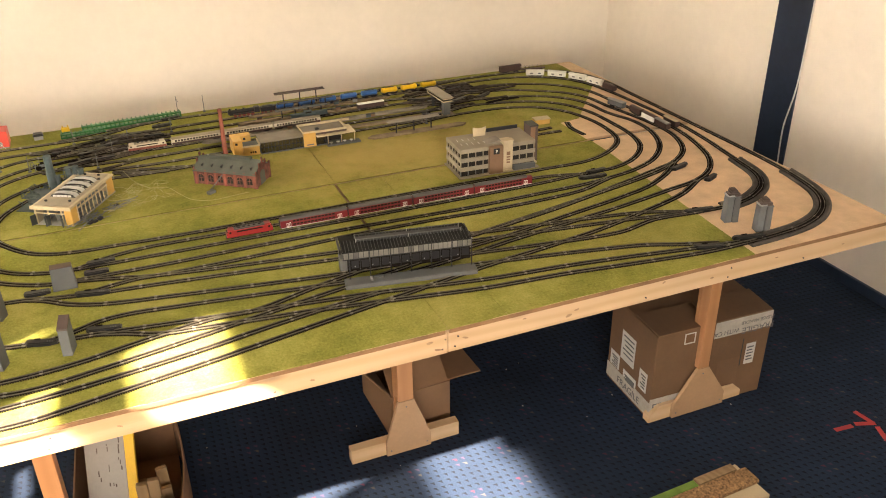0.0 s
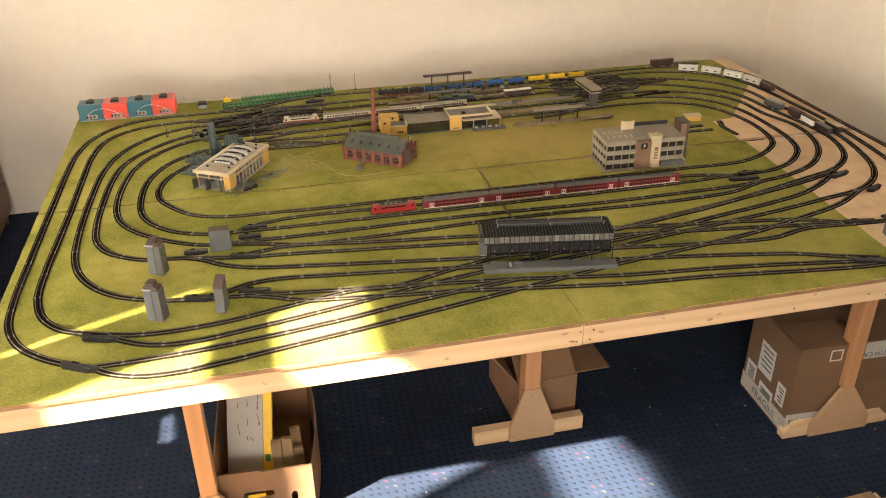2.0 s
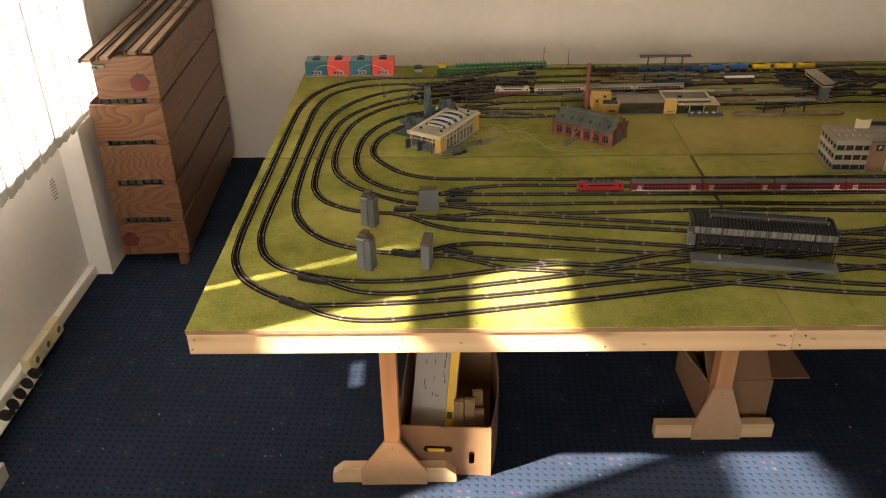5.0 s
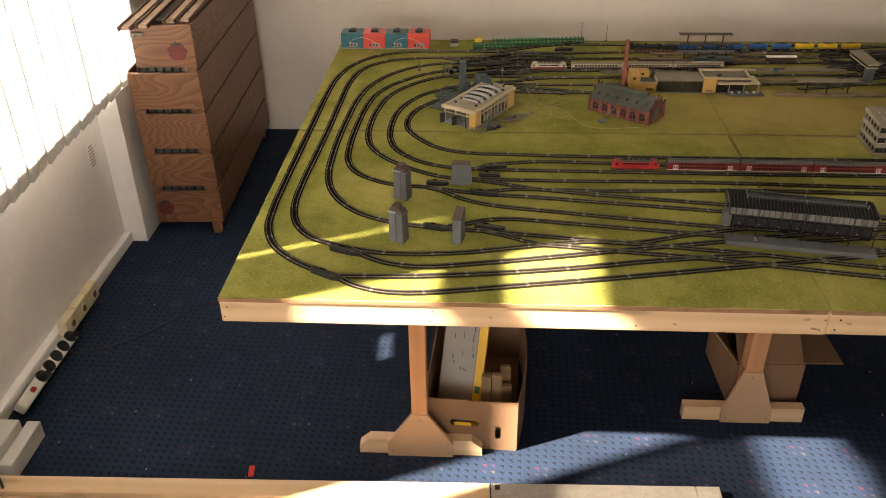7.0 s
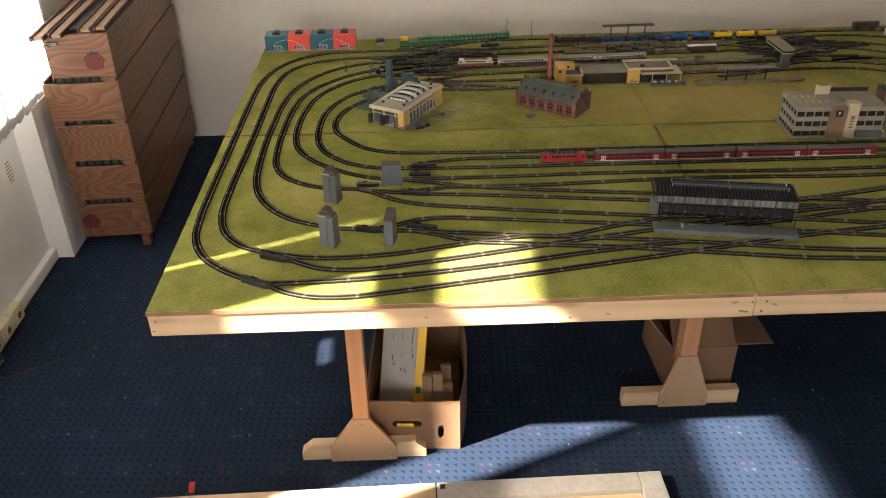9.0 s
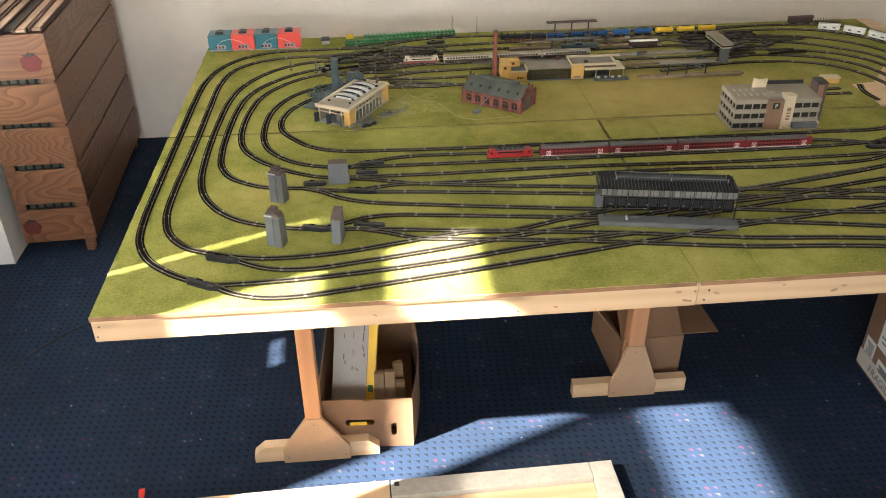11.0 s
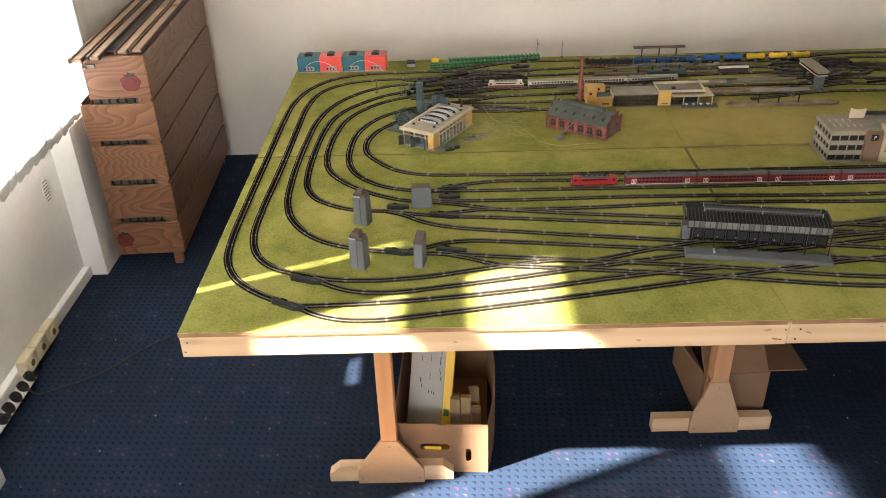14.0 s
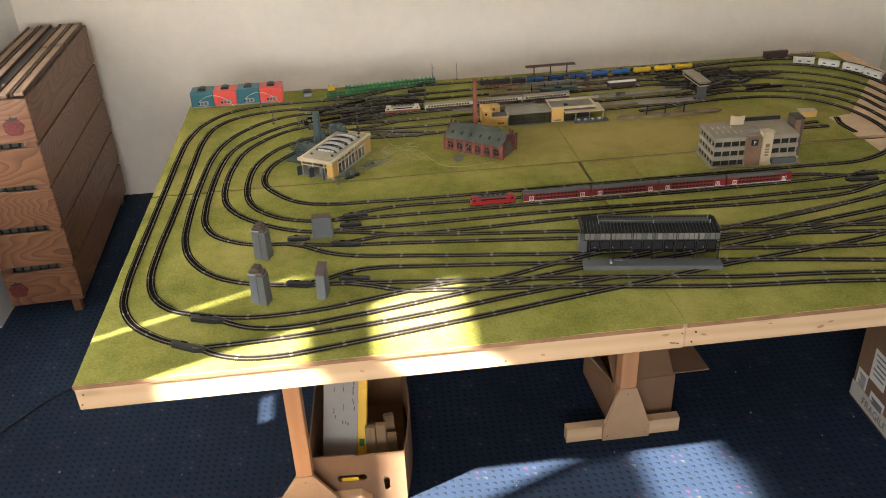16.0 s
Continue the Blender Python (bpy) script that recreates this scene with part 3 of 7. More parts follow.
for k in range(5):
    bm = bmesh.new()
    tube(bm, (0.028, -0.128 + k * 0.076, 0.055), (0.04, -0.128 + k * 0.076, 0.065), 0.03, n=18)
    part("outlet", bm, "black_plastic", strip)
for k in (0, 4):
    bm = bmesh.new()
    tube(bm, (0.03, -0.128 + k * 0.076, 0.055), (0.075, -0.128 + k * 0.076, 0.085), 0.022, 0.016, 14)
    part("plug", bm, "black_plastic", strip, "black plug")
one("switch", "train_red", strip, 0.02, 0.045, -0.235, -0.205, 0.045, 0.068, 0.004, label="red rocker switch")
cord = thing("mains_cable", "black mains cable lying on the carpet", "cable")
wire("cord", [(-1.17, 0.90, 0.05), (-1.12, 0.87, 0.008), (-1.0, 0.92, 0.006), (-0.841, 1.026, 0.006), (-0.684, 1.218, 0.006), (-0.567, 1.33, 0.006), (-0.3, 1.55, 0.006), (0.1, 1.8, 0.006)], 0.0045, "black_plastic", cord)

# oval ventilation grille low on the window wall
grille = thing("wall_vent", "small white oval ventilation grille in the wall", "vent", (XW - 0.05, 1.79, 0.65))
bm = bmesh.new()
ring = [2 * math.pi * i / 24 for i in range(24)]
for v in prism(bm, [(0.036 * math.cos(a), 0.078 * math.sin(a)) for a in ring], 0.0, 0.004):
    v.co = Vector((v.co.z, v.co.x, v.co.y))
part("backing", bm, "wall_low", grille)
for k in range(7):
    zz = -0.054 + k * 0.018
    hw = 0.030 * math.sqrt(max(0.05, 1 - (zz / 0.078) ** 2))
    one("louvre", "concrete_l", grille, 0.0042, 0.0062, -hw, hw, zz - 0.003, zz + 0.003)

# ---- tall chest of five stacked crates, with strips lying on top ----
CX, CY = -0.684, 2.05
chest = thing("storage_chest", "tall varnished pine chest of five stacked crates", "chest", (CX, CY, 0.0), 2.5)
CD = 1.50
LEVELS = ((0.09, 0.300), (0.336, 0.544), (0.58, 0.794), (0.823, 1.036), (1.068, 1.302))
for k, (z0, z1) in enumerate(LEVELS):
    CW = 0.333 if k == 4 else 0.396
    lo, hi = z0 - (0.012 if k else 0), z1 + (0.010 if k < 4 else 0)
    one("front_board", "vault", chest, -CW, -0.0005, 0, 0.022, z0, z1, 0.004)
    one("back_board", "vault", chest, -CW, 0, CD - 0.022, CD, z0, z1, 0.004)
    one("side_board", "vault_y", chest, -0.010, 0.002, 0.0005, CD - 0.0225, lo, hi, 0.003)
    one("side_board", "vault_y", chest, -CW - 0.0015, -CW + 0.010, 0.0225, CD - 0.0225, lo, hi, 0.003)
    if k:
        below = LEVELS[k - 1][1]
        for x, hw in ((-0.396 + 0.030, 0.030), (-0.042, 0.030)):
            one("spacer_block", "vault", chest, max(x - hw, -CW + 0.002), x + hw, 0.003, 0.021, below + 0.0005, z0 - 0.0005)
        # Black sheets added behind the gaps; the inside shade is put into their colour.
        one("inside_shade_sheet", "black_plastic", chest, -CW + 0.022, -0.022, 0.06, 0.064, below - 0.02, z0 + 0.02)
        one("side_shade_sheet", "black_plastic", chest, -0.014, -0.0115, 0.024, CD - 0.024, below - 0.02, z0 + 0.02)
        for j in range(6):
            x = -0.332 + j * 0.046
            one("inner_bar", "roofgreen", chest, x, x + 0.034, 0.04, 0.055, below - 0.02, z0 + 0.02, 0.004)
CW = 0.396
for x in (-CW + 0.04, -0.055):
    for y in (0.045 if x > -0.2 else 0.25, CD - 0.05):
        one("foot", "vault", chest, x - 0.024, x + 0.024, y - 0.022, y + 0.03, 0, 0.0895, 0.003)
one("lid_board", "vault_y", chest, -0.333 + 0.012, -0.0105, 0.0225, CD - 0.0225, 1.275, 1.295)
for x, z, r in ((-0.094, 1.156, 0.052), (-0.334, 0.192, 0.05)):
    random.seed(int(z * 100))
    bm = bmesh.new()
    pts = [(x + r * (1 + 0.09 * math.sin(7 * a + 1)) * math.cos(a), z + r * (0.95 + 0.07 * math.sin(5 * a)) * math.sin(a)) for a in [2 * math.pi * i / 28 for i in range(28)]]
    slab_xz(bm, pts, -0.0012, -0.0002)
    stamp = part("fruit_stamp", bm, "emblem", chest, "dark red painted fruit emblem")
    for j in range(16):
        bm = bmesh.new()
        a, q = random.uniform(0, 2 * math.pi), r * 0.78 * math.sqrt(random.random())
        cx, cz, rr = x + q * math.cos(a), z + q * math.sin(a), random.uniform(0.003, 0.008)
        slab_xz(bm, [(cx + rr * math.cos(b), cz + rr * math.sin(b)) for b in [2 * math.pi * i / 8 for i in range(8)]], -0.0018 - 0.00001 * j, -0.0013)
        part("drupelet", bm, "coach_red", stamp)
    bm = bmesh.new()
    slab_xz(bm, [(x - 0.036, z + r * 0.80), (x - 0.012, z + r * 0.86), (x - 0.004, z + r * 1.18), (x + 0.003, z + r * 0.92), (x + 0.03, z + r * 1.02), (x + 0.024, z + r * 0.72), (x, z + r * 0.6), (x - 0.02, z + r * 0.66)], -0.0024, -0.0021)
    part("leaf", bm, "roofdark", stamp, "small dark green leaf")
for k, (x, y0, y1) in enumerate(((-0.318, -0.09, 1.46), (-0.240, -0.05, 1.47), (-0.118, 0.03, 0.92), (-0.045, 0.05, 0.95), (-0.121, 0.95, 1.47), (-0.047, 0.98, 1.46))):
    s_ = thing("track_plank", "pale wooden strip with dark edges lying on the chest", "wood strip", (CX + x * math.cos(radians(2.5)), CY + x * math.sin(radians(2.5)), 1.3025), 2.5, group="strips on the chest")
    one("strip_board", "strip_pale", s_, -0.022, 0.024, y0, y1, 0, 0.016, 0.002)
    for e in (-0.036, 0.0245):
        one("edge_strip", "strip_brown", s_, e, e + (0.0135 if e < 0 else 0.009), y0 - 0.012, y1 + 0.008, 0, 0.024, 0.001, label="dark brown raised edge")
s_ = thing("loose_track", "black toothed plastic strip lying between the planks", "plastic strip", (CX - 0.182, CY, 1.3025), 2.5)
one("strip", "black_plastic", s_, -0.022, 0.03, 0.05, 1.42, 0, 0.012, 0.002)
s_ = thing("steel_clamp", "small bright metal clamp on the chest edge", "clamp", (-0.972, 2.024, 1.248))
one("jaw", "rail", s_, -0.03, 0.03, 0.0, 0.012, 0, 0.02, 0.003)
one("screw", "rail", s_, -0.035, -0.01, -0.02, -0.001, -0.004, 0.01, 0.002)

# ---- the railway table ----
TW, TD, SEAM, MID = 4.2, 2.81, 2.05, 1.40
table = thing("railway_table", "large pine table covered with green grass mat", "table", (0, 0, 0))
for x0, x1, y in ((0.0, SEAM - 0.001, 0.0), (SEAM + 0.001, TW, 0.003), (0.0, SEAM - 0.001, TD - 0.024), (SEAM + 0.001, TW, TD - 0.024)):
    one("apron_board", "pine", table, x0, x1, y, y + 0.024, 0.884, 0.9715, 0.003)
for x in (0.0, 1.0, 2.006, 2.060, 3.1, TW - 0.024):
    one("cross_beam", "pine_y", table, x, x + 0.024, 0.0275, TD - 0.0245, 0.884, 0.971, 0.002)
for x, zs in ((0.012, 2), (0.72, 2), (1.42, 1), (2.028, 2), (2.078, 2), (2.9, 1), (3.3, 2), (3.7, 1)):
    for k in range(zs):
        bm = bmesh.new()
        tube(bm, (x + 0.012 * (k % 2), -0.0008, 0.905 + 0.04 * k), (x + 0.012 * (k % 2), 0.004, 0.905 + 0.04 * k), 0.0032, n=10)
        part("screw", bm, "roofdark", table, "dark sunken screw head")
for x0, x1, GAP in ((0.0, SEAM - 0.012, 0.0055), (SEAM + 0.003, TW, 0.0085)):
    for y0, y1 in ((-0.004, MID - GAP - 0.004), (MID + GAP + 0.02, TD)):
        one("board_panel", "chip", table, x0, x1, y0, y1, 0.972, 0.9875, 0.0015)
    one("edge_band", "edge", table, x0, x1, -0.0085, -0.0042, 0.9722, 0.9878, 0.0015, label="brown board edge")

random.seed(41)
KNOTS = [(0.28, 0.93, 0.004), (0.93, 0.925, 0.006), (1.24, 0.948, 0.004), (1.55, 0.915, 0.0055), (1.98, 0.946, 0.009), (2.012, 0.908, 0.010), (2.12, 0.93, 0.008), (2.36, 0.948, 0.005), (2.55, 0.912, 0.009), (2.585, 0.93, 0.007), (2.98, 0.955, 0.005), (3.22, 0.92, 0.006), (3.55, 0.94, 0.006), (3.92, 0.925, 0.005)]
for x, z, r in KNOTS:
    front = 0.0 if x < SEAM else 0.003
    bm = bmesh.new()
    tilt, squash = random.uniform(-0.5, 0.5), random.uniform(0.45, 0.8)
    pts = []
    for i in range(16):
        a = 2 * math.pi * i / 16
        u, v = r * 1.5 * math.cos(a) * random.uniform(0.9, 1.1), r * squash * math.sin(a) * random.uniform(0.9, 1.1)
        pts.append((x + u * math.cos(tilt) - v * math.sin(tilt), z + u * math.sin(tilt) + v * math.cos(tilt)))
    slab_xz(bm, pts, front - 0.0006, front + 0.001)
    part("knot", bm, "knot", table)

# grass mat in four sheets; bare board shows on the east side
def mat_sheet(x0, x1, y0, y1, east=None):
    """One sheet of mat with slightly uneven edges; east: x of the border at a height y."""
    bm = bmesh.new()
    ny, nx = 60, 40
    grid = []
    for j in range(ny + 1):
        y = y0 + (y1 - y0) * j / ny
        e = x1 if east is None else min(x1, east(y))
        r = []
        for i in range(nx + 1):
            x = x0 + (e - x0) * i / nx
            wob = 0.0035 * noise.noise((x * 9, y * 9, 1))
            r.append(bm.verts.new((x + (wob if i in (0, nx) else 0), y + (wob if j in (0, ny) else 0), 0.9895 + 0.0012 * noise.noise((x * 5, y * 5, 3)))))
        grid.append(r)
    for j in range(ny):
        for i in range(nx):
            bm.faces.new((grid[j][i], grid[j][i + 1], grid[j + 1][i + 1], grid[j + 1][i]))
    r = bmesh.ops.extrude_face_region(bm, geom=bm.faces[:])
    for v in (g for g in r["geom"] if isinstance(g, bmesh.types.BMVert)):
        v.co.z = 0.9868
    return bm


def sand_front(y):
    return 3.42 + 0.06 * y if y < 1.4 else 3.5


def sand_back(y):
    if y < 1.72:
        return 3.49
    if y < 2.3:
        return 3.62 + (y - 1.72) * 0.8
    return 4.09


part("grass_mat", mat_sheet(0.002, SEAM, -0.003, MID - 0.0055, lambda y: SEAM - (0.001 if y < 0.76 else 0.0125)), "grass", table, "olive green grass mat")
part("grass_mat", mat_sheet(SEAM + 0.0005, 2.284, -0.003, MID - 0.0085), "grass", table, "olive green grass mat")
part("grass_mat", mat_sheet(2.2855, TW, -0.003, MID - 0.0085, sand_front), "grass", table, "olive green grass mat")
part("grass_mat", mat_sheet(0.002, SEAM - 0.001, MID + 0.0055, TD - 0.004), "grass", table, "olive green grass mat")
part("grass_mat", mat_sheet(SEAM + 0.001, TW, MID + 0.0085, TD - 0.004, sand_back), "grass", table, "olive green grass mat")


# trestle feet
def trestle(x, y, half, foot_h, plate, top, plate_h, chamfer, label):
    t = thing("table_leg", label, "table leg", (x, y, 0), group="legs under the railway table")
    bm = bmesh.new()
    c = chamfer
    slab_xz(bm, [(-half, 0), (half, 0), (half, foot_h - c), (half - c * 1.1, foot_h), (-half + c * 1.1, foot_h), (-half, foot_h - c)] if c else [(-half, 0), (half, 0), (half, foot_h), (-half, foot_h)], 0.0, 0.045)
    part("foot_beam", bm, "pine", t)
    bm = bmesh.new()
    slab_xz(bm, [(-plate[0], 0.004), (plate[1], 0.004), (plate[1], 0.075), (top, plate_h), (-top, plate_h), (-plate[0], 0.075)], -0.018, -0.0005)
    part("gusset_plate", bm, "ply", t, "plywood gusset plate")
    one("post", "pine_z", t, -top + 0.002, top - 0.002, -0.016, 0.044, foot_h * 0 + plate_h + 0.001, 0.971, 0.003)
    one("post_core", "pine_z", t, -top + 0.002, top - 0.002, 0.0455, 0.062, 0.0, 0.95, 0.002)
    for px, pz in ((-plate[0] + 0.02, 0.03), (plate[1] - 0.02, 0.03), (0, plate_h - 0.03)):
        bm = bmesh.new()
        tube(bm, (px, -0.0195, pz), (px, -0.015, pz), 0.004, n=8)
        part("screw", bm, "steel", t)
    return t


trestle(0.651, 0.268, 0.26, 0.08, (0.138, 0.138), 0.034, 0.236, 0.04, "pine table leg on a foot beam with chamfered ends")
trestle(2.06, 0.528, 0.262, 0.075, (0.10, 0.115), 0.038, 0.29, 0.0, "pine table leg on a square-cut foot beam")
trestle(3.456, 0.232, 0.272, 0.085, (0.15, 0.15), 0.032, 0.255, 0.05, "pine table leg on a foot beam with chamfered ends")
for x in (0.65, 2.06, 3.45):
    trestle(x, 2.5, 0.26, 0.09, (0.13, 0.13), 0.035, 0.24, 0.04, "pine table leg under the far side of the table")

# ---- model railway track ----
RAILS = [(-0.0008, 0.0), (0.0008, 0.0), (0.0008, 0.0036), (-0.0008, 0.0036)]
TRACK_Z = 0.991
track_list = []


def track(points, label="dark two-rail model railway track on the grass mat", wide=0.0155, rail="rail", joined=True):
    line = spline([(x, y) for x, y in points], 0.02)
    mid = line[0]
    t = thing("model_track", label, "model track", (mid.x, mid.y, TRACK_Z), group="tracks of the model railway")
    line = [p - mid for p in line]
    fine = spline([(p.x, p.y) for p in line], 0.0076)
    vs, fs = sweep(line, [(-0.0105, 0.0), (0.0105, 0.0), (0.0105, 0.0012), (-0.0105, 0.0012)])
    for i, p in enumerate(fine[:-1]):
        d = (fine[i + 1] - p).normalized()
        s = Vector((d.y, -d.x, 0))
        o = len(vs)
        for a, b in ((-1, -1), (1, -1), (1, 1), (-1, 1)):
            for z in (0.0, 0.0032):
                q = p + s * (a * wide) + d * (b * 0.0021)
                vs.append((q.x, q.y, z))
        fs += [(o, o + 2, o + 3, o + 1), (o + 2, o + 4, o + 5, o + 3), (o + 4, o + 6, o + 7, o + 5), (o + 6, o, o + 1, o + 7), (o + 1, o + 3, o + 5, o + 7)]
    tagged(raw("sleeper_strip", vs, fs, "sleeper", t), kind="stuff")
    for side in (-0.0083, 0.0083):
        v2, f2 = sweep(line, [(side + a, 0.0032 + b) for a, b in RAILS])
        raw("rail", v2, f2, rail, t)
    # bright joiners where the sections meet
    vs, fs = [], []
    joint = len(track_list) * 3 % 7
    track_list.append(t)
    for i in range(joint + 2, len(line) - 2 if joined else 0, 9):
        d = (line[i + 1] - line[i - 1]).normalized()
        s = Vector((d.y, -d.x, 0))
        for side in (-0.0083, 0.0083):
            c, o = line[i] + s * side, len(vs)
            for a, b in ((-1, -1), (1, -1), (1, 1), (-1, 1)):
                for z in (0.0032, 0.0072):
                    q = c + s * (a * 0.0021) + d * (b * 0.0058)
                    vs.append((q.x, q.y, z))
            fs += [(o, o + 2, o + 3, o + 1), (o + 2, o + 4, o + 5, o + 3), (o + 4, o + 6, o + 7, o + 5), (o + 6, o, o + 1, o + 7), (o + 1, o + 3, o + 5, o + 7)]
    if vs:
        tagged(raw("rail_joiner", vs, fs, "chrome", t), "bright metal rail joiners", kind="stuff")
    return t


# west curves and the front fan
track([(0.385, 0.135), (0.29, 0.18), (0.205, 0.24), (0.125, 0.325), (0.07, 0.45), (0.052, 0.62), (0.05, 0.85), (0.052, 1.15), (0.055, 1.5), (0.058, 1.85), (0.072, 2.1), (0.13, 2.32), (0.25, 2.48), (0.40, 2.55), (0.60, 2.57), (0.9, 2.57), (1.3, 2.56), (2.0, 2.59), (2.67, 2.61), (3.45, 2.64), (3.62, 2.62), (3.79, 2.56), (3.94, 2.44), (4.03, 2.28), (4.07, 2.06), (4.09, 1.8), (4.10, 1.5), (4.075, 1.15), (4.03, 0.85)])
track([(0.385, 0.135), (0.48, 0.137), (0.57, 0.14), (0.70, 0.147), (0.86, 0.163), (1.05, 0.188), (1.26, 0.223), (1.47, 0.265), (1.7, 0.303), (1.92, 0.33)])
track([(0.385, 0.135), (0.45, 0.085), (0.55, 0.048), (0.68, 0.042), (0.82, 0.062), (0.97, 0.088), (1.35, 0.155), (1.79, 0.24), (2.03, 0.285), (2.34, 0.345), (2.72, 0.40), (2.95, 0.44), (3.3, 0.53), (3.51, 0.60), (3.69, 0.71)])
track([(0.40, 0.325), (0.33, 0.352), (0.25, 0.395), (0.175, 0.49), (0.135, 0.63), (0.128, 0.86), (0.135, 1.11), (0.142, 1.4), (0.146, 1.75), (0.155, 2.05), (0.20, 2.26), (0.29, 2.37), (0.41, 2.43), (0.58, 2.455), (0.9, 2.46), (1.3, 2.46), (2.0, 2.48), (2.64, 2.51), (3.3, 2.52), (3.55, 2.49), (3.75, 2.40), (3.87, 2.29), (3.95, 2.15), (3.98, 1.91), (4.02, 1.6), (4.025, 1.32), (3.99, 1.12), (3.92, 0.92), (3.82, 0.79), (3.69, 0.71), (3.47, 0.66), (3.17, 0.60), (2.85, 0.55), (2.55, 0.505), (2.37, 0.47), (2.1, 0.43), (1.86, 0.40)])
track([(0.40, 0.325), (0.51, 0.298), (0.62, 0.29), (0.76, 0.298), (0.86, 0.312), (0.98, 0.34), (1.11, 0.368), (1.3, 0.40), (1.45, 0.395), (1.67, 0.46), (1.86, 0.51), (2.2, 0.585), (2.52, 0.635), (2.81, 0.695), (3.11, 0.76), (3.44, 0.835), (3.60, 0.885), (3.73, 0.95)])
track([(0.40, 0.325), (0.49, 0.26), (0.57, 0.222), (0.70, 0.208), (0.90, 0.238), (1.06, 0.268), (1.27, 0.312), (1.45, 0.35), (1.7, 0.40), (1.95, 0.45), (2.2, 0.50), (2.61, 0.56), (2.90, 0.62), (3.20, 0.68), (3.42, 0.74), (3.60, 0.84), (3.73, 0.95)])
track([(0.78, 0.475), (0.61, 0.503), (0.53, 0.527), (0.42, 0.58), (0.33, 0.665), (0.26, 0.785), (0.225, 0.92), (0.212, 1.1), (0.21, 1.35), (0.217, 1.57), (0.23, 1.78), (0.265, 1.97), (0.33, 2.12), (0.43, 2.245), (0.54, 2.32), (0.68, 2.365), (0.95, 2.36), (1.3, 2.36), (2.0, 2.38), (2.62, 2.41), (3.2, 2.43), (3.49, 2.38), (3.68, 2.27), (3.80, 2.17), (3.87, 2.05), (3.90, 1.83), (3.955, 1.5), (3.955, 1.27), (3.87, 1.07), (3.73, 0.95), (3.52, 0.88), (3.25, 0.80), (2.94, 0.715), (2.62, 0.65), (2.4, 0.61)])
track([(0.72, 0.482), (0.82, 0.512), (0.91, 0.55), (1.01, 0.56), (1.19, 0.54), (1.56, 0.49), (1.78, 0.46), (2.1, 0.415), (2.35, 0.375), (2.62, 0.33), (2.9, 0.275), (3.05, 0.24), (3.2, 0.18), (3.35, 0.13)])
track([(0.78, 0.475), (0.9, 0.465), (1.07, 0.442), (1.28, 0.413), (1.50, 0.385), (1.71, 0.357), (1.92, 0.328), (2.34, 0.253), (2.66, 0.22), (2.91, 0.185), (3.15, 0.145), (3.36, 0.11), (3.5, 0.098)])
track([(0.9, 0.465), (0.99, 0.43), (1.11, 0.375), (1.23, 0.358), (1.40, 0.335), (1.69, 0.298), (1.97, 0.25), (2.3, 0.195), (2.64, 0.165), (3.0, 0.115), (3.27, 0.085), (3.45, 0.085), (3.63, 0.093), (3.79, 0.115), (3.92, 0.165), (4.03, 0.25), (4.10, 0.36), (4.14, 0.52), (4.16, 0.75), (4.165, 1.02), (4.165, 1.5), (4.165, 2.0), (4.16, 2.28), (4.10, 2.5), (3.98, 2.63), (3.8, 2.70), (3.5, 2.725), (2.7, 2.72), (1.9, 2.715), (1.31, 2.71), (1.05, 2.66), (0.8, 2.585)])
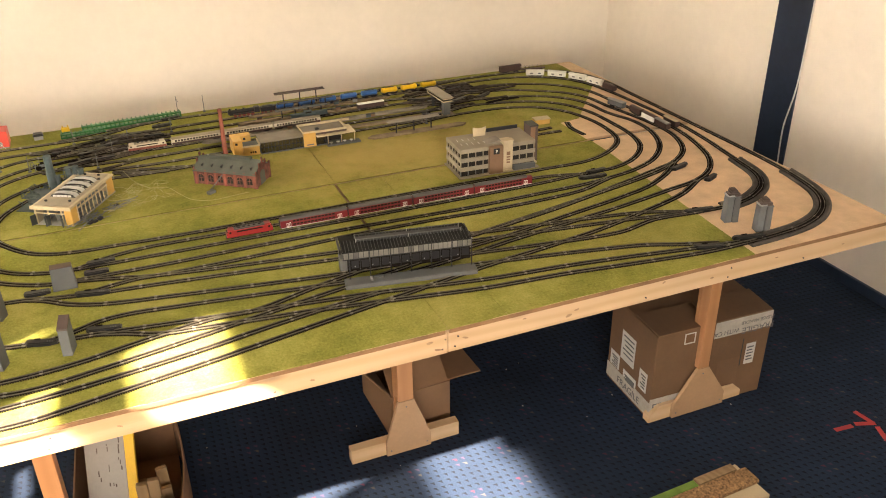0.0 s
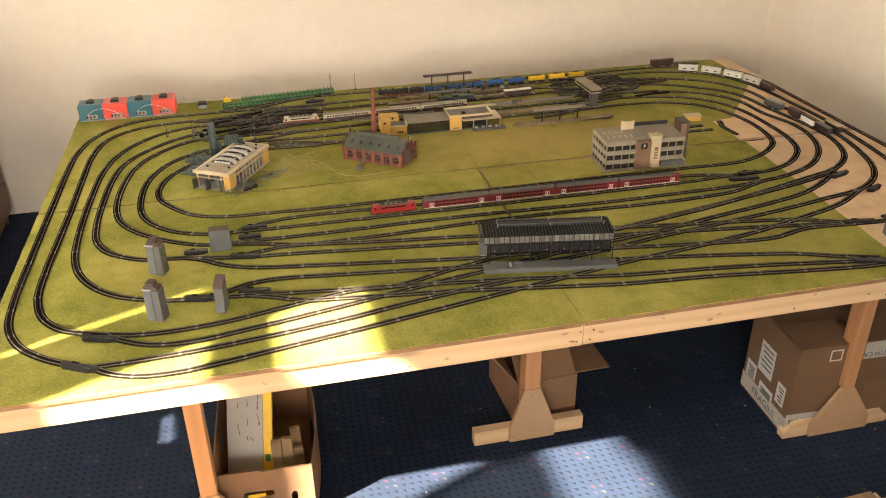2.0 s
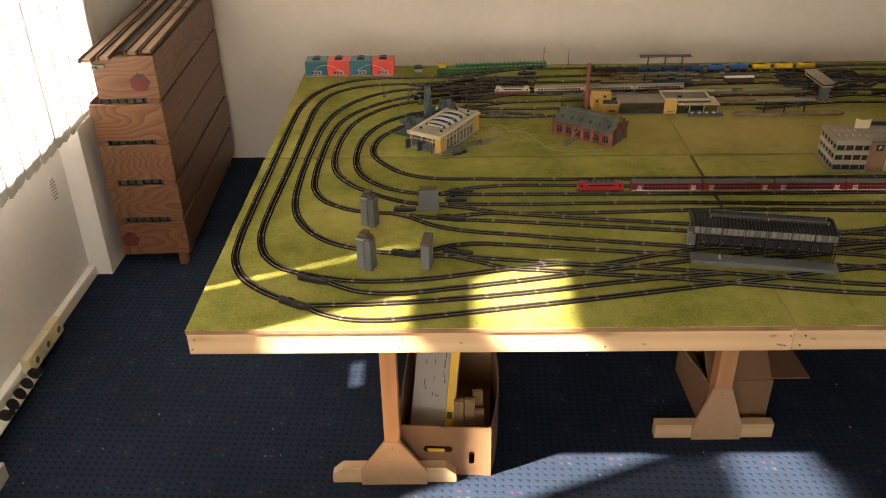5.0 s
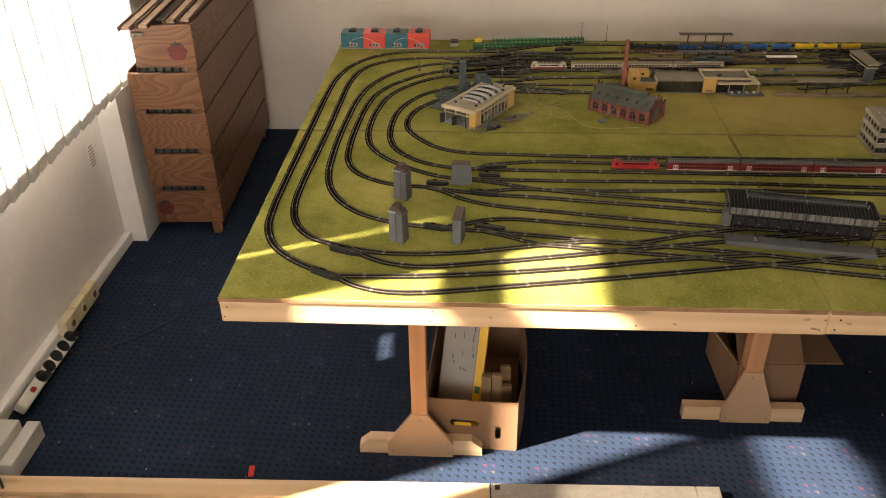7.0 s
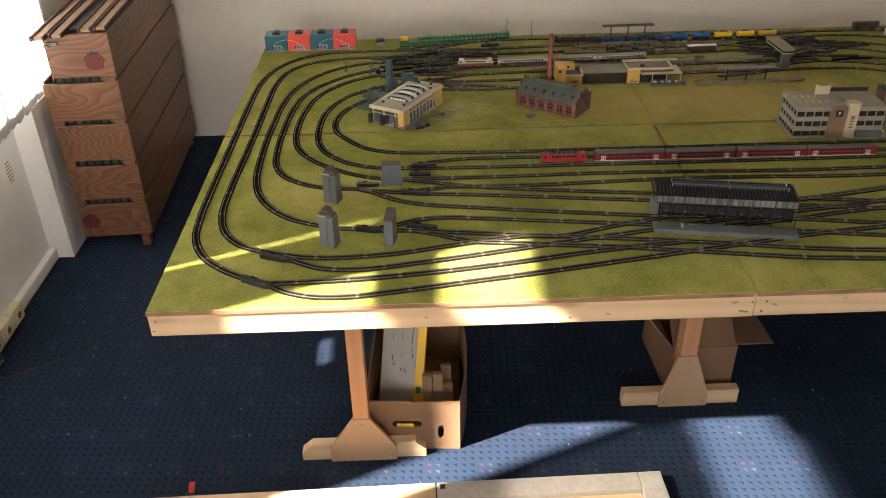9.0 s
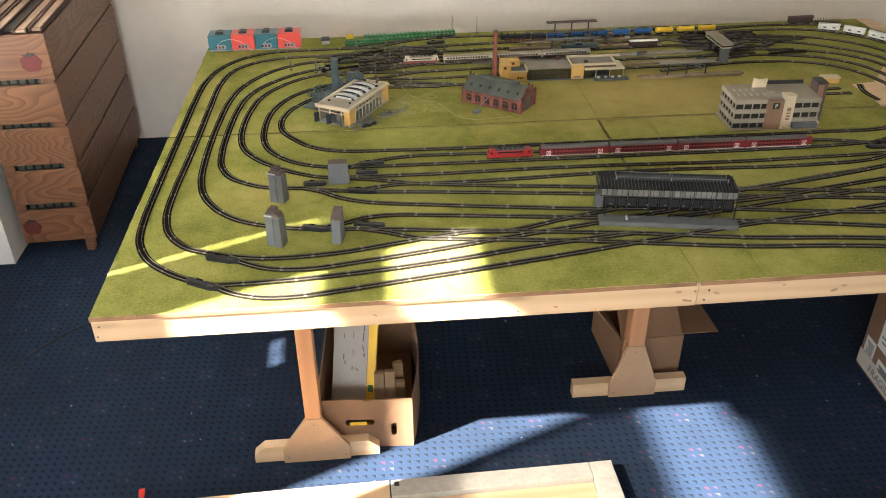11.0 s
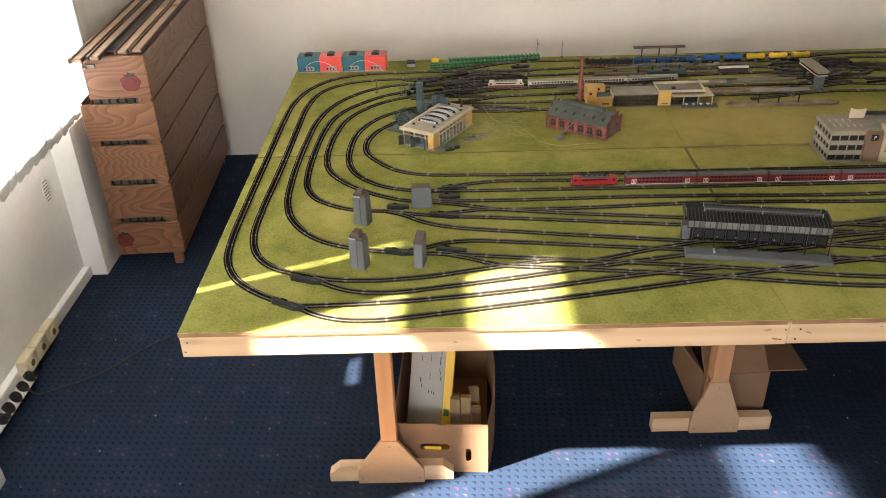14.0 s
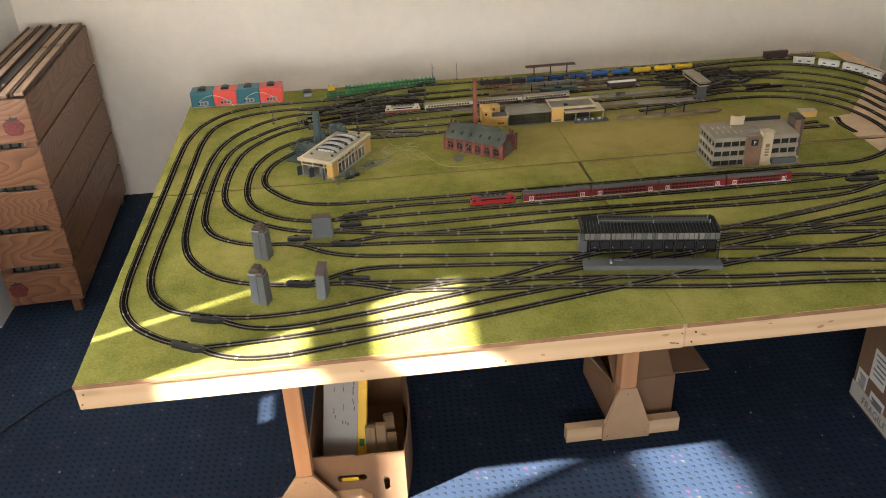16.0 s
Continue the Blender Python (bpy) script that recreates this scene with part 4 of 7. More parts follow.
track([(0.66, 0.82), (0.51, 0.842), (0.43, 0.88), (0.345, 0.95), (0.292, 1.06), (0.275, 1.2), (0.275, 1.45), (0.288, 1.68), (0.315, 1.85), (0.37, 1.98), (0.45, 2.08), (0.56, 2.18), (0.70, 2.245), (0.95, 2.26), (1.3, 2.25), (2.0, 2.28), (2.58, 2.31), (3.1, 2.30), (3.43, 2.255), (3.60, 2.19), (3.74, 2.08), (3.81, 1.95), (3.83, 1.74), (3.885, 1.55), (3.88, 1.38), (3.80, 1.18), (3.66, 1.03), (3.49, 0.945), (3.31, 0.905), (3.12, 0.885), (2.9, 0.88), (2.52, 0.875), (2.0, 0.895), (1.59, 0.90), (1.22, 0.895), (0.95, 0.90), (0.75, 0.91), (0.63, 0.96), (0.53, 1.03), (0.45, 1.105), (0.375, 1.22), (0.345, 1.34), (0.34, 1.52), (0.355, 1.68), (0.385, 1.83), (0.45, 1.96), (0.56, 2.08), (0.71, 2.155), (0.95, 2.15), (1.28, 2.14), (2.0, 2.18), (2.55, 2.21), (3.0, 2.21), (3.23, 2.19), (3.38, 2.16), (3.54, 2.10), (3.67, 1.98), (3.74, 1.80), (3.755, 1.57), (3.745, 1.36), (3.69, 1.20), (3.56, 1.07), (3.40, 1.005), (3.2, 1.0), (2.95, 0.985), (2.3, 0.98), (1.61, 0.985), (1.23, 0.99), (0.95, 0.995), (0.75, 1.01), (0.63, 1.055), (0.55, 1.12), (0.485, 1.21), (0.45, 1.33), (0.447, 1.55), (0.475, 1.70), (0.56, 1.86), (0.72, 1.98), (0.95, 2.04), (1.27, 2.03), (2.0, 2.06), (2.51, 2.07), (3.0, 2.085), (3.15, 2.085), (3.34, 2.065), (3.52, 1.98), (3.62, 1.85), (3.67, 1.68), (3.675, 1.50), (3.63, 1.33), (3.51, 1.215), (3.33, 1.14), (3.03, 1.135), (2.6, 1.135), (1.8, 1.135), (1.25, 1.14), (1.0, 1.15), (0.87, 1.155), (0.75, 1.18), (0.67, 1.225), (0.59, 1.315), (0.53, 1.42), (0.518, 1.53), (0.55, 1.66), (0.61, 1.75), (0.72, 1.86), (0.9, 1.92), (1.26, 1.91), (1.6, 1.935)])
track([(0.66, 0.82), (0.73, 0.785), (0.82, 0.718), (0.93, 0.672), (1.20, 0.622), (1.57, 0.562), (1.80, 0.528), (2.1, 0.50), (2.37, 0.465), (2.66, 0.42), (2.89, 0.39), (3.04, 0.385), (3.22, 0.425), (3.44, 0.41), (3.54, 0.405), (3.69, 0.415), (3.80, 0.45), (3.92, 0.53), (3.99, 0.64), (4.03, 0.85)])
track([(0.66, 0.82), (0.78, 0.79), (0.91, 0.765), (1.14, 0.74), (1.44, 0.702), (1.60, 0.68), (1.83, 0.65), (2.1, 0.61), (2.42, 0.57), (2.72, 0.528), (3.08, 0.478), (3.34, 0.435), (3.54, 0.405)])
track([(0.85, 0.775), (0.96, 0.80), (1.05, 0.815), (1.19, 0.81), (1.4, 0.81), (1.7, 0.82), (1.96, 0.83), (2.34, 0.825), (2.6, 0.812), (2.87, 0.812), (3.1, 0.83), (3.24, 0.88), (3.31, 0.905)])
track([(0.8, 0.905), (0.98, 0.86), (1.10, 0.822), (1.22, 0.798), (1.45, 0.762), (1.61, 0.74), (1.85, 0.708), (2.1, 0.675), (2.44, 0.63), (2.75, 0.585), (2.99, 0.55), (3.23, 0.505), (3.44, 0.42)])
track([(0.85, 1.0), (0.97, 1.05), (1.12, 1.078), (1.24, 1.08), (1.8, 1.06), (2.4, 1.055), (2.71, 1.05), (3.0, 1.05), (3.2, 1.0)])

# heaps of turnouts and loose track at both station throats
random.seed(17)
for k in range(60):
    if k % 2:
        x = random.uniform(0.74, 1.34)
        y = random.uniform(2.10, 2.44) + 0.22 * (x - 0.74)
        a = random.gauss(0.14, 0.13)
    else:
        x = random.uniform(2.86, 3.48)
        y = random.uniform(2.20, 2.60) - 0.05 * (x - 2.88)
        a = random.gauss(0.02, 0.15)
    h = random.uniform(0.06, 0.13)
    d = Vector((math.cos(a), math.sin(a))) * h
    bend = random.uniform(-0.014, 0.014)
    ob = track([(x - d.x, y - d.y), (x, y + bend), (x + d.x, y + d.y)], "dark loose turnout piece in a heap of track", random.choice((0.0085, 0.010, 0.0125)), random.choice(("rust", "rust", "rail", "sleeper")), False)
    ob.location.z += 0.0042 + 0.00012 * k
# black bed under the two tight east curves
for pts in ([(3.45, 0.085), (3.63, 0.093), (3.79, 0.115), (3.92, 0.165), (4.03, 0.25), (4.10, 0.36), (4.14, 0.52), (4.155, 0.62)], [(3.60, 0.408), (3.69, 0.415), (3.80, 0.45), (3.92, 0.53), (3.99, 0.64), (4.03, 0.85)]):
    line = spline(pts, 0.02)
    vs, fs = sweep([p - line[0] for p in line], [(-0.040, 0), (0.040, 0), (0.038, 0.010), (0.028, 0.013), (0.020, 0.0042), (-0.020, 0.0042), (-0.028, 0.013), (-0.038, 0.010)])
    t = thing("track_bed", "dark moulded track bed with raised shoulders on a curve", "track bed", (line[0].x, line[0].y, 0.9885), group="track beds")
    raw("bed_moulding", vs, fs, "ballast", t)

# short ladder tracks that join the station rows at both ends
for a, b in (((0.70, 2.36), (1.15, 2.46)), ((0.78, 2.25), (1.25, 2.36)), ((0.80, 2.15), (1.3, 2.26)), ((0.72, 2.46), (1.2, 2.565)), ((0.85, 2.04), (1.35, 2.15)), ((0.66, 2.44), (1.25, 2.25)), ((0.9, 2.57), (1.35, 2.71)),
             ((2.75, 2.21), (3.25, 2.30)), ((2.75, 2.31), (3.2, 2.42)), ((2.8, 2.41), (3.3, 2.52)), ((2.8, 2.51), (3.3, 2.63)), ((2.85, 2.62), (3.3, 2.72)), ((2.7, 2.075), (3.15, 2.2)), ((2.75, 2.51), (3.3, 2.29)), ((2.8, 2.62), (3.35, 2.40)), ((2.55, 2.005), (3.0, 2.085))):
    d = (Vector(b) - Vector(a)) * 0.3
    track([a, (a[0] + d.x, a[1] + d.y * 0.75), (b[0] - d.x, b[1] - d.y * 0.75), b], "dark diagonal turnout track between the station rows")
for pts in ([(3.265, 1.585), (3.34, 1.583), (3.423, 1.58)], [(3.30, 1.645), (3.40, 1.652)], [(3.525, 1.69), (3.50, 1.60), (3.51, 1.47)], [(1.06, 1.985), (1.18, 1.94), (1.30, 1.90)], [(1.09, 1.955), (1.2, 1.925), (1.32, 1.905)], [(1.05, 2.0), (1.2, 1.975), (1.4, 1.93)]):
    track(pts, "loose piece of dark track lying beside the line")


# point motors beside the turnouts
def point_motor(ax, ay, bx, by, flip=1):
    d = Vector((bx - ax, by - ay))
    t = thing("point_motor", "black plastic point motor beside a turnout", "point motor", ((ax + bx) / 2, (ay + by) / 2, 0.9905), math.degrees(math.atan2(d.y, d.x)), group="point motors")
    h = d.length / 2
    bm = bmesh.new()
    prism(bm, [(-h * 1.12, -0.007), (-h * 0.9, -0.019), (h * 0.6, -0.019), (h * 0.86, -0.013), (h * 1.12, -0.010), (h * 1.12, 0.010), (-h * 0.95, 0.014), (-h * 1.12, 0.007)], 0, 0.0145)
    bmesh.ops.bevel(bm, geom=[e for e in bm.edges if all(v.co.z > 0.012 for v in e.verts)], offset=0.004, segments=2, affect="EDGES")
    part("housing", bm, "black_plastic", t)
    for k in range(3):
        one("terminal", "concrete", t, h * 0.45 + k * 0.008, h * 0.45 + k * 0.008 + 0.003, -0.013, -0.007, 0.0142, 0.0165, label="pale solder terminal")
    one("lever", "sleeper", t, -h * 0.5, -h * 0.1, 0.004, 0.009, 0.0145, 0.0175)
    return t


MOTORS = ((0.294, 0.174, 0.402, 0.114), (0.337, 0.324, 0.448, 0.281), (0.672, 0.498, 0.766, 0.471), (0.872, 0.500, 0.977, 0.479), (0.66, 0.857, 0.745, 0.853), (0.842, 0.782, 0.955, 0.757), (0.892, 1.020, 0.99, 1.022), (0.879, 0.940, 0.962, 0.938),
          (3.646, 0.859, 3.751, 0.893), (3.714, 0.68, 3.792, 0.715), (3.404, 0.427, 3.531, 0.41), (3.227, 0.137, 3.34, 0.098), (3.427, 0.132, 3.554, 0.105), (3.238, 1.0, 3.339, 1.004), (3.17, 0.955, 3.30, 0.94))
for q in MOTORS:
    point_motor(*q)
random.seed(11)
for x, y in ((0.82, 2.40), (0.95, 2.33), (1.05, 2.42), (1.12, 2.31), (1.02, 2.22), (1.18, 2.53), (1.30, 2.47), (1.36, 2.62), (1.42, 2.73), (0.9, 2.21), (2.88, 2.44), (2.98, 2.36), (3.05, 2.47), (3.12, 2.33), (3.18, 2.55), (3.25, 2.45), (3.02, 2.27), (3.3, 2.35), (2.9, 2.56), (2.78, 2.73), (2.95, 2.735), (2.86, 2.14), (3.05, 2.62)):
    a = random.uniform(-0.02, 0.03)
    point_motor(x - 0.05, y - a, x + 0.05, y + a)

# ---- transformers ----
for k in range(4):
    col = ("blue", "red")[k % 2]
    t = thing("transformer", "petrol blue enamelled model railway transformer" if k % 2 == 0 else "coral red enamelled model railway transformer", "transformer", (0.019 + 0.1345 * k, 2.618, 0.9905), group="transformers in a row")
    one("case", "trafo_" + col, t, 0, 0.1325, 0, 0.115, 0, 0.092, 0.004)
    one("base_plate", "concrete_l", t, 0.002, 0.1305, -0.003, 0.112, 0, 0.006, 0.001)
    bm = bmesh.new()
    prof = [(0.044, 0.0915), (0.044, 0.101), (0.050, 0.105), (0.066, 0.108), (0.084, 0.105), (0.089, 0.101), (0.089, 0.0915)]
    slab_xz(bm, prof, 0.03, 0.075)
    part("control_knob", bm, "black_plastic", t, "black pointer knob")
    bm = bmesh.new()
    slab_xz(bm, [(0.04, 0.012), (0.096, 0.012), (0.1, 0.018), (0.1, 0.034), (0.092, 0.037), (0.048, 0.037), (0.04, 0.028)], -0.0035, -0.0003)
    part("name_plate", bm, "concrete_l", t, "pale printed plate")
    for j, (a, b, c) in enumerate(((0.04, 0.05, "black_plastic"), (0.058, 0.07, "train_red"), (0.078, 0.09, "roofgreen"))):
        one("terminal", c, t, a, b, -0.010, -0.003, 0.018, 0.032, 0.002)
for k in (0, 2):
    x = 0.07 + 0.1345 * k
    c = wire("lead_wire", [(x, 2.606, 1.03), (x + 0.03, 2.595, 1.055), (x + 0.08, 2.60, 1.065), (x + 0.15, 2.603, 1.04), (x + 0.20, 2.58, 0.997)], 0.0009, "white_plastic")
    tagged(c, "thin white lead between two transformers", "wire")
t = thing("lineside_hut", "small grey hut with a dark roof at the table edge", "hut", (0.70, 2.69, 0.9905), 4)
one("wall_body", "concrete_l", t, -0.024, 0.024, -0.016, 0.016, 0, 0.022, 0.001)
bm = bmesh.new()
slab_xz(bm, [(-0.028, 0.022), (0.028, 0.022), (0.022, 0.036), (-0.022, 0.036)], -0.02, 0.02)
part("roof", bm, "roofdark", t)

# ---- green lattice girder bridge with a yellow cabin ----
t = thing("girder_bridge", "long bottle green plastic girder with pointed posts", "model bridge", (0.93, 2.71, 0.9905), 4.8)
one("lower_chord", "green", t, 0, 0.56, -0.02, 0.02, 0.0, 0.012, 0.001)
one("upper_chord", "green", t, 0, 0.56, -0.014, 0.014, 0.024, 0.032, 0.001)
for k in range(23):
    x = 0.006 + k * 0.0249
    bm = bmesh.new()
    slab_xz(bm, [(x - 0.0035, 0.01), (x + 0.0035, 0.01), (x + 0.0035, 0.032), (x + 0.005, 0.033), (x, 0.041), (x - 0.005, 0.033), (x - 0.0035, 0.032)], -0.02, 0.018)
    part("post", bm, "green", t)
t = thing("girder_bridge", "short bottle green girder section beside the long one", "model bridge", (0.815, 2.645, 0.9905), 5)
one("lower_chord", "green", t, 0, 0.24, -0.016, 0.016, 0.0, 0.010, 0.001)
one("upper_chord", "green", t, 0, 0.24, -0.012, 0.012, 0.018, 0.024, 0.001)
for k in range(10):
    x = 0.005 + k * 0.025
    one("post", "green", t, x - 0.003, x + 0.003, -0.015, 0.015, 0.01, 0.030, 0.0008)
t = thing("crane_cabin", "small yellow plastic cabin on the green girder", "model cabin", (0.845, 2.70, 0.9905), 5)
one("base", "green", t, -0.025, 0.025, -0.016, 0.016, 0, 0.022, 0.001)
one("cabin", "yellow", t, -0.022, 0.022, -0.014, 0.014, 0.0222, 0.044, 0.002)
for x in (-0.016, 0.012):
    one("lamp_post", "yellow", t, x, x + 0.006, -0.004, 0.004, 0.044, 0.056)


# ---- catenary masts ----
def mast(x, y, h, arms=True, label="thin grey catenary mast beside the rails"):
    t = thing("catenary_mast", label, "mast", (x, y, 0.9905), group="catenary masts")
    bm = bmesh.new()
    tube(bm, (0, 0, 0.004), (0, 0, h), 0.0024, 0.0014, 8)
    part("pole", bm, "steel", t)
    one("base", "concrete", t, -0.008, 0.008, -0.008, 0.008, 0, 0.006, 0.001)
    if arms:
        bm = bmesh.new()
        tube(bm, (0, 0, h * 0.78), (0.006, -0.034, h * 0.8), 0.0011, n=6)
        tube(bm, (0, 0, h * 0.92), (0.006, -0.034, h * 0.8), 0.0009, n=6)
        part("bracket", bm, "steel", t)
    return t


mast(1.472, 2.755, 0.128, label="tall dark mast with a bracket at the table edge")
mast(1.629, 2.785, 0.104, False)
for x, y in ((0.985, 2.10), (1.07, 2.28), (1.16, 2.42), (1.40, 2.50), (0.66, 2.19), (0.52, 2.25), (2.78, 2.02), (0.88, 2.52)):
    mast(x, y, 0.085)

# dark stack of signal parts at the west throat
t = thing("signal_parts", "small dark stack of signal parts beside the tracks", "model scrap", (0.70, 2.225, 0.9905), 8)
random.seed(23)
for k in range(16):
    x, y, h = random.uniform(-0.05, 0.06), random.uniform(-0.035, 0.035), random.uniform(0.018, 0.05)
    if k % 2:
        one("block", random.choice(("black_plastic", "sleeper", "steel")), t, x - 0.010, x + 0.012, y - 0.006, y + 0.006, 0, h * 0.55, 0.001)
    else:
        bm = bmesh.new()
        tube(bm, (x, y, 0), (x + random.uniform(-0.012, 0.012), y, h), 0.0015, n=5)
        tube(bm, (x, y, h * 0.9), (x + random.uniform(-0.03, 0.03), y + 0.004, h * 0.85), 0.0015, n=5)
        part("signal_arm", bm, "steel", t)

# ---- factory hall ----
t = thing("factory_hall", "open-fronted model factory with cream frame and ochre corners", "model building", (0.700, 1.517, 0.9905), -31)
W, L, H = 0.172, 0.375, 0.092
one("floor_slab", "concrete_l", t, -0.006, W + 0.006, -0.006, L + 0.006, 0, 0.004, 0.001)
one("roof", "cream", t, -0.008, W + 0.008, -0.010, L + 0.008, H - 0.010, H, 0.0015)
one("roof_cover", "factory_roof", t, 0.008, W - 0.008, 0.006, L - 0.008, H, H + 0.0022)
one("fascia", "cream", t, -0.011, W + 0.011, -0.013, -0.0105, H - 0.013, H + 0.004)
one("corner_pier", "ochre", t, W - 0.030, W + 0.002, -0.002, 0.002, 0.004, H - 0.0105)
one("corner_pier", "ochre", t, W - 0.002, W + 0.003, 0.0025, 0.046, 0.004, H - 0.0105)
one("corner_pier", "ochre", t, W - 0.002, W + 0.003, L - 0.055, L, 0.004, H - 0.0105)
one("back_wall", "cream", t, 0, W - 0.003, L - 0.006, L - 0.001, 0.004, H - 0.0105)
one("west_wall", "stone", t, 0, 0.004, 0.003, L - 0.007, 0.004, H - 0.0105)
for k in range(9):
    y = 0.052 + k * 0.0325
    one("column", "cream", t, W - 0.001, W + 0.003, y, y + 0.0036, 0.004, H - 0.0105)
    if k < 8:
        one("plinth", "steel", t, W - 0.003, W + 0.001, y + 0.0052, y + 0.0323, 0.004, 0.012)
one("beam", "cream", t, W + 0.0005, W + 0.0045, 0.047, L - 0.056, H - 0.032, H - 0.026)
for k, x in enumerate((0.0, 0.062, 0.125)):
    one("front_column", "cream", t, x, x + 0.006, -0.003, 0.003, 0.004, H - 0.0105)
for x, a in ((0.003, -118), (0.052, -60), (0.071, -120), (0.128, -62), (0.120, -50)):
    one("gate_leaf", "gate", t, 0, 0.026, -0.0015, 0.0015, 0.0045, 0.052, m=Matrix.Translation((x, -0.004, 0)) @ Matrix.Rotation(radians(a), 4, "Z"), label="dark grey folding gate leaf")
one("gate_rail", "cream", t, 0.0062, 0.142, -0.0025, 0.0005, 0.056, 0.060)
for x in (0.025, 0.09):
    one("machine", "steel", t, x - 0.012, x + 0.014, 0.03, 0.08, 0.004, 0.045, 0.003, label="grey machine inside the hall")
for y in (0.12, 0.2, 0.28):
    one("machine", "steel", t, 0.07, 0.13, y - 0.02, y + 0.03, 0.004, 0.04, 0.004, label="grey machine inside the hall")
one("inner_wall", "stone", t, 0.005, W * 0.4, 0.13, 0.133, 0.004, H - 0.011)
for k in range(4):
    y = 0.095 + k * 0.055
    bm = bmesh.new()
    prof = [(0.027 + 0.120 * i / 10, H + 0.002 + 0.0165 * math.sin(math.pi * i / 10) ** 0.35) for i in range(11)]
    slab_xz(bm, prof, y + 0.003, y + 0.036)
    part("barrel_skylight", bm, "skyglaze", t, "pale grey barrel skylight", True)
    for i in range(5):
        one("skylight_pane", "paper", t, 0.042 + i * 0.018, 0.0575 + i * 0.018, y - 0.0012, y - 0.0002, H + 0.0035, H + 0.0125, label="cloudy white pane")
    for q in (y, y + 0.0362):
        bm = bmesh.new()
        prof = [(0.025 + 0.124 * i / 10, H + 0.002 + 0.0180 * math.sin(math.pi * i / 10) ** 0.35) for i in range(11)]
        slab_xz(bm, prof, q, q + 0.0028)
        part("skylight_frame", bm, "roofdark", t)
for x, y in ((0.03, 0.04), (0.14, 0.05), (0.145, 0.30), (0.05, 0.345), (0.12, 0.345)):
    one("roof_vent", "roofdark", t, x, x + 0.012, y, y + 0.008, H + 0.002, H + 0.011, 0.002)

# tank farm beside the hall
t = thing("tank_group", "grey silo and tanks on a blue-grey base behind the factory", "model tanks", (0.80, 1.82, 0.9905), -31)
one("base", "bluegrey", t, -0.105, 0.10, -0.20, 0.05, 0, 0.003)
for x, y, r, h in ((-0.025, 0.0, 0.0175, 0.20), (-0.025, 0.0, 0.0205, 0.115), (0.008, 0.0, 0.011, 0.10), (0.038, 0.045, 0.016, 0.125), (0.070, 0.055, 0.015, 0.13), (0.10, 0.05, 0.014, 0.12)):
    bm = bmesh.new()
    tube(bm, (x, y, 0.003), (x, y, h), r, n=20)
    for z in (h * 0.33, h * 0.62, h * 0.97):
        tube(bm, (x, y, z), (x, y, z + 0.004), r + 0.0012, n=20)
    part("tank", bm, "bluegrey", t, smooth=True)
random.seed(5)
for k in range(30):
    x, y = random.uniform(-0.10, -0.02), random.uniform(-0.17, 0.03)
    bm = bmesh.new()
    h = random.uniform(0.02, 0.055)
    tube(bm, (x, y, 0.003), (x + random.uniform(-0.008, 0.008), y, h), 0.003, n=6)
    tube(bm, (x, y, h), (x + random.uniform(-0.03, 0.03), y + random.uniform(-0.02, 0.02), h), 0.0025, n=6)
    part("pipe", bm, "bluegrey", t)
bm = bmesh.new()
tube(bm, (-0.060, -0.10, 0.003), (-0.060, -0.10, 0.034), 0.035, n=20)
part("round_basin", bm, "steel", t)
for x, y, h in ((-0.004, -0.018, 0.165), (0.024, 0.028, 0.112), (0.055, 0.034, 0.118), (0.086, 0.034, 0.105), (-0.047, 0.006, 0.14)):
    bm = bmesh.new()
    tube(bm, (x, y, 0.003), (x, y, h), 0.0022, n=6)
    tube(bm, (x, y, h), (x - 0.012, y + 0.014, h), 0.0022, n=6)
    part("riser_pipe", bm, "bluegrey", t)
bm = bmesh.new()
for z in (0.070, 0.104):
    tube(bm, (-0.02, -0.012, z), (0.10, 0.040, z), 0.0018, n=6)
part("cross_pipe", bm, "bluegrey", t)
# railed gallery over the basin
one("gallery_deck", "bluegrey", t, -0.110, -0.012, -0.135, -0.02, 0.0342, 0.037)
for k in range(6):
    bm = bmesh.new()
    tube(bm, (-0.108 + 0.0186 * k, -0.133, 0.037), (-0.108 + 0.0186 * k, -0.133, 0.062), 0.0014, n=5)
    part("gallery_post", bm, "bluegrey", t)
    bm = bmesh.new()
    tube(bm, (-0.108, -0.133 + 0.022 * k, 0.037), (-0.108, -0.133 + 0.022 * k, 0.062), 0.0014, n=5)
    part("gallery_post", bm, "bluegrey", t)
for z in (0.048, 0.061):
    bm = bmesh.new()
    tube(bm, (-0.110, -0.133, z), (-0.012, -0.133, z), 0.0012, n=5)
    tube(bm, (-0.108, -0.135, z), (-0.108, -0.02, z), 0.0012, n=5)
    part("gallery_rail", bm, "bluegrey", t)

# spilled parts and thin wires between hall and shed
t = thing("scrap_pile", "loose dark grey pipes and scrap beside the factory", "model scrap", (0.98, 1.50, 0.9905), 40)
for k in range(52):
    x, y, a = random.uniform(-0.15, 0.18), random.uniform(-0.03, 0.045), random.uniform(-0.6, 0.6)
    l = random.uniform(0.015, 0.05)
    bm = bmesh.new()
    z = random.uniform(0.003, 0.014)
    tube(bm, (x - l * math.cos(a), y - l * math.sin(a), z), (x + l * math.cos(a), y + l * math.sin(a), z + random.uniform(-0.002, 0.008)), random.uniform(0.0010, 0.0022), n=6)
    part("pipe", bm, "steel", t)
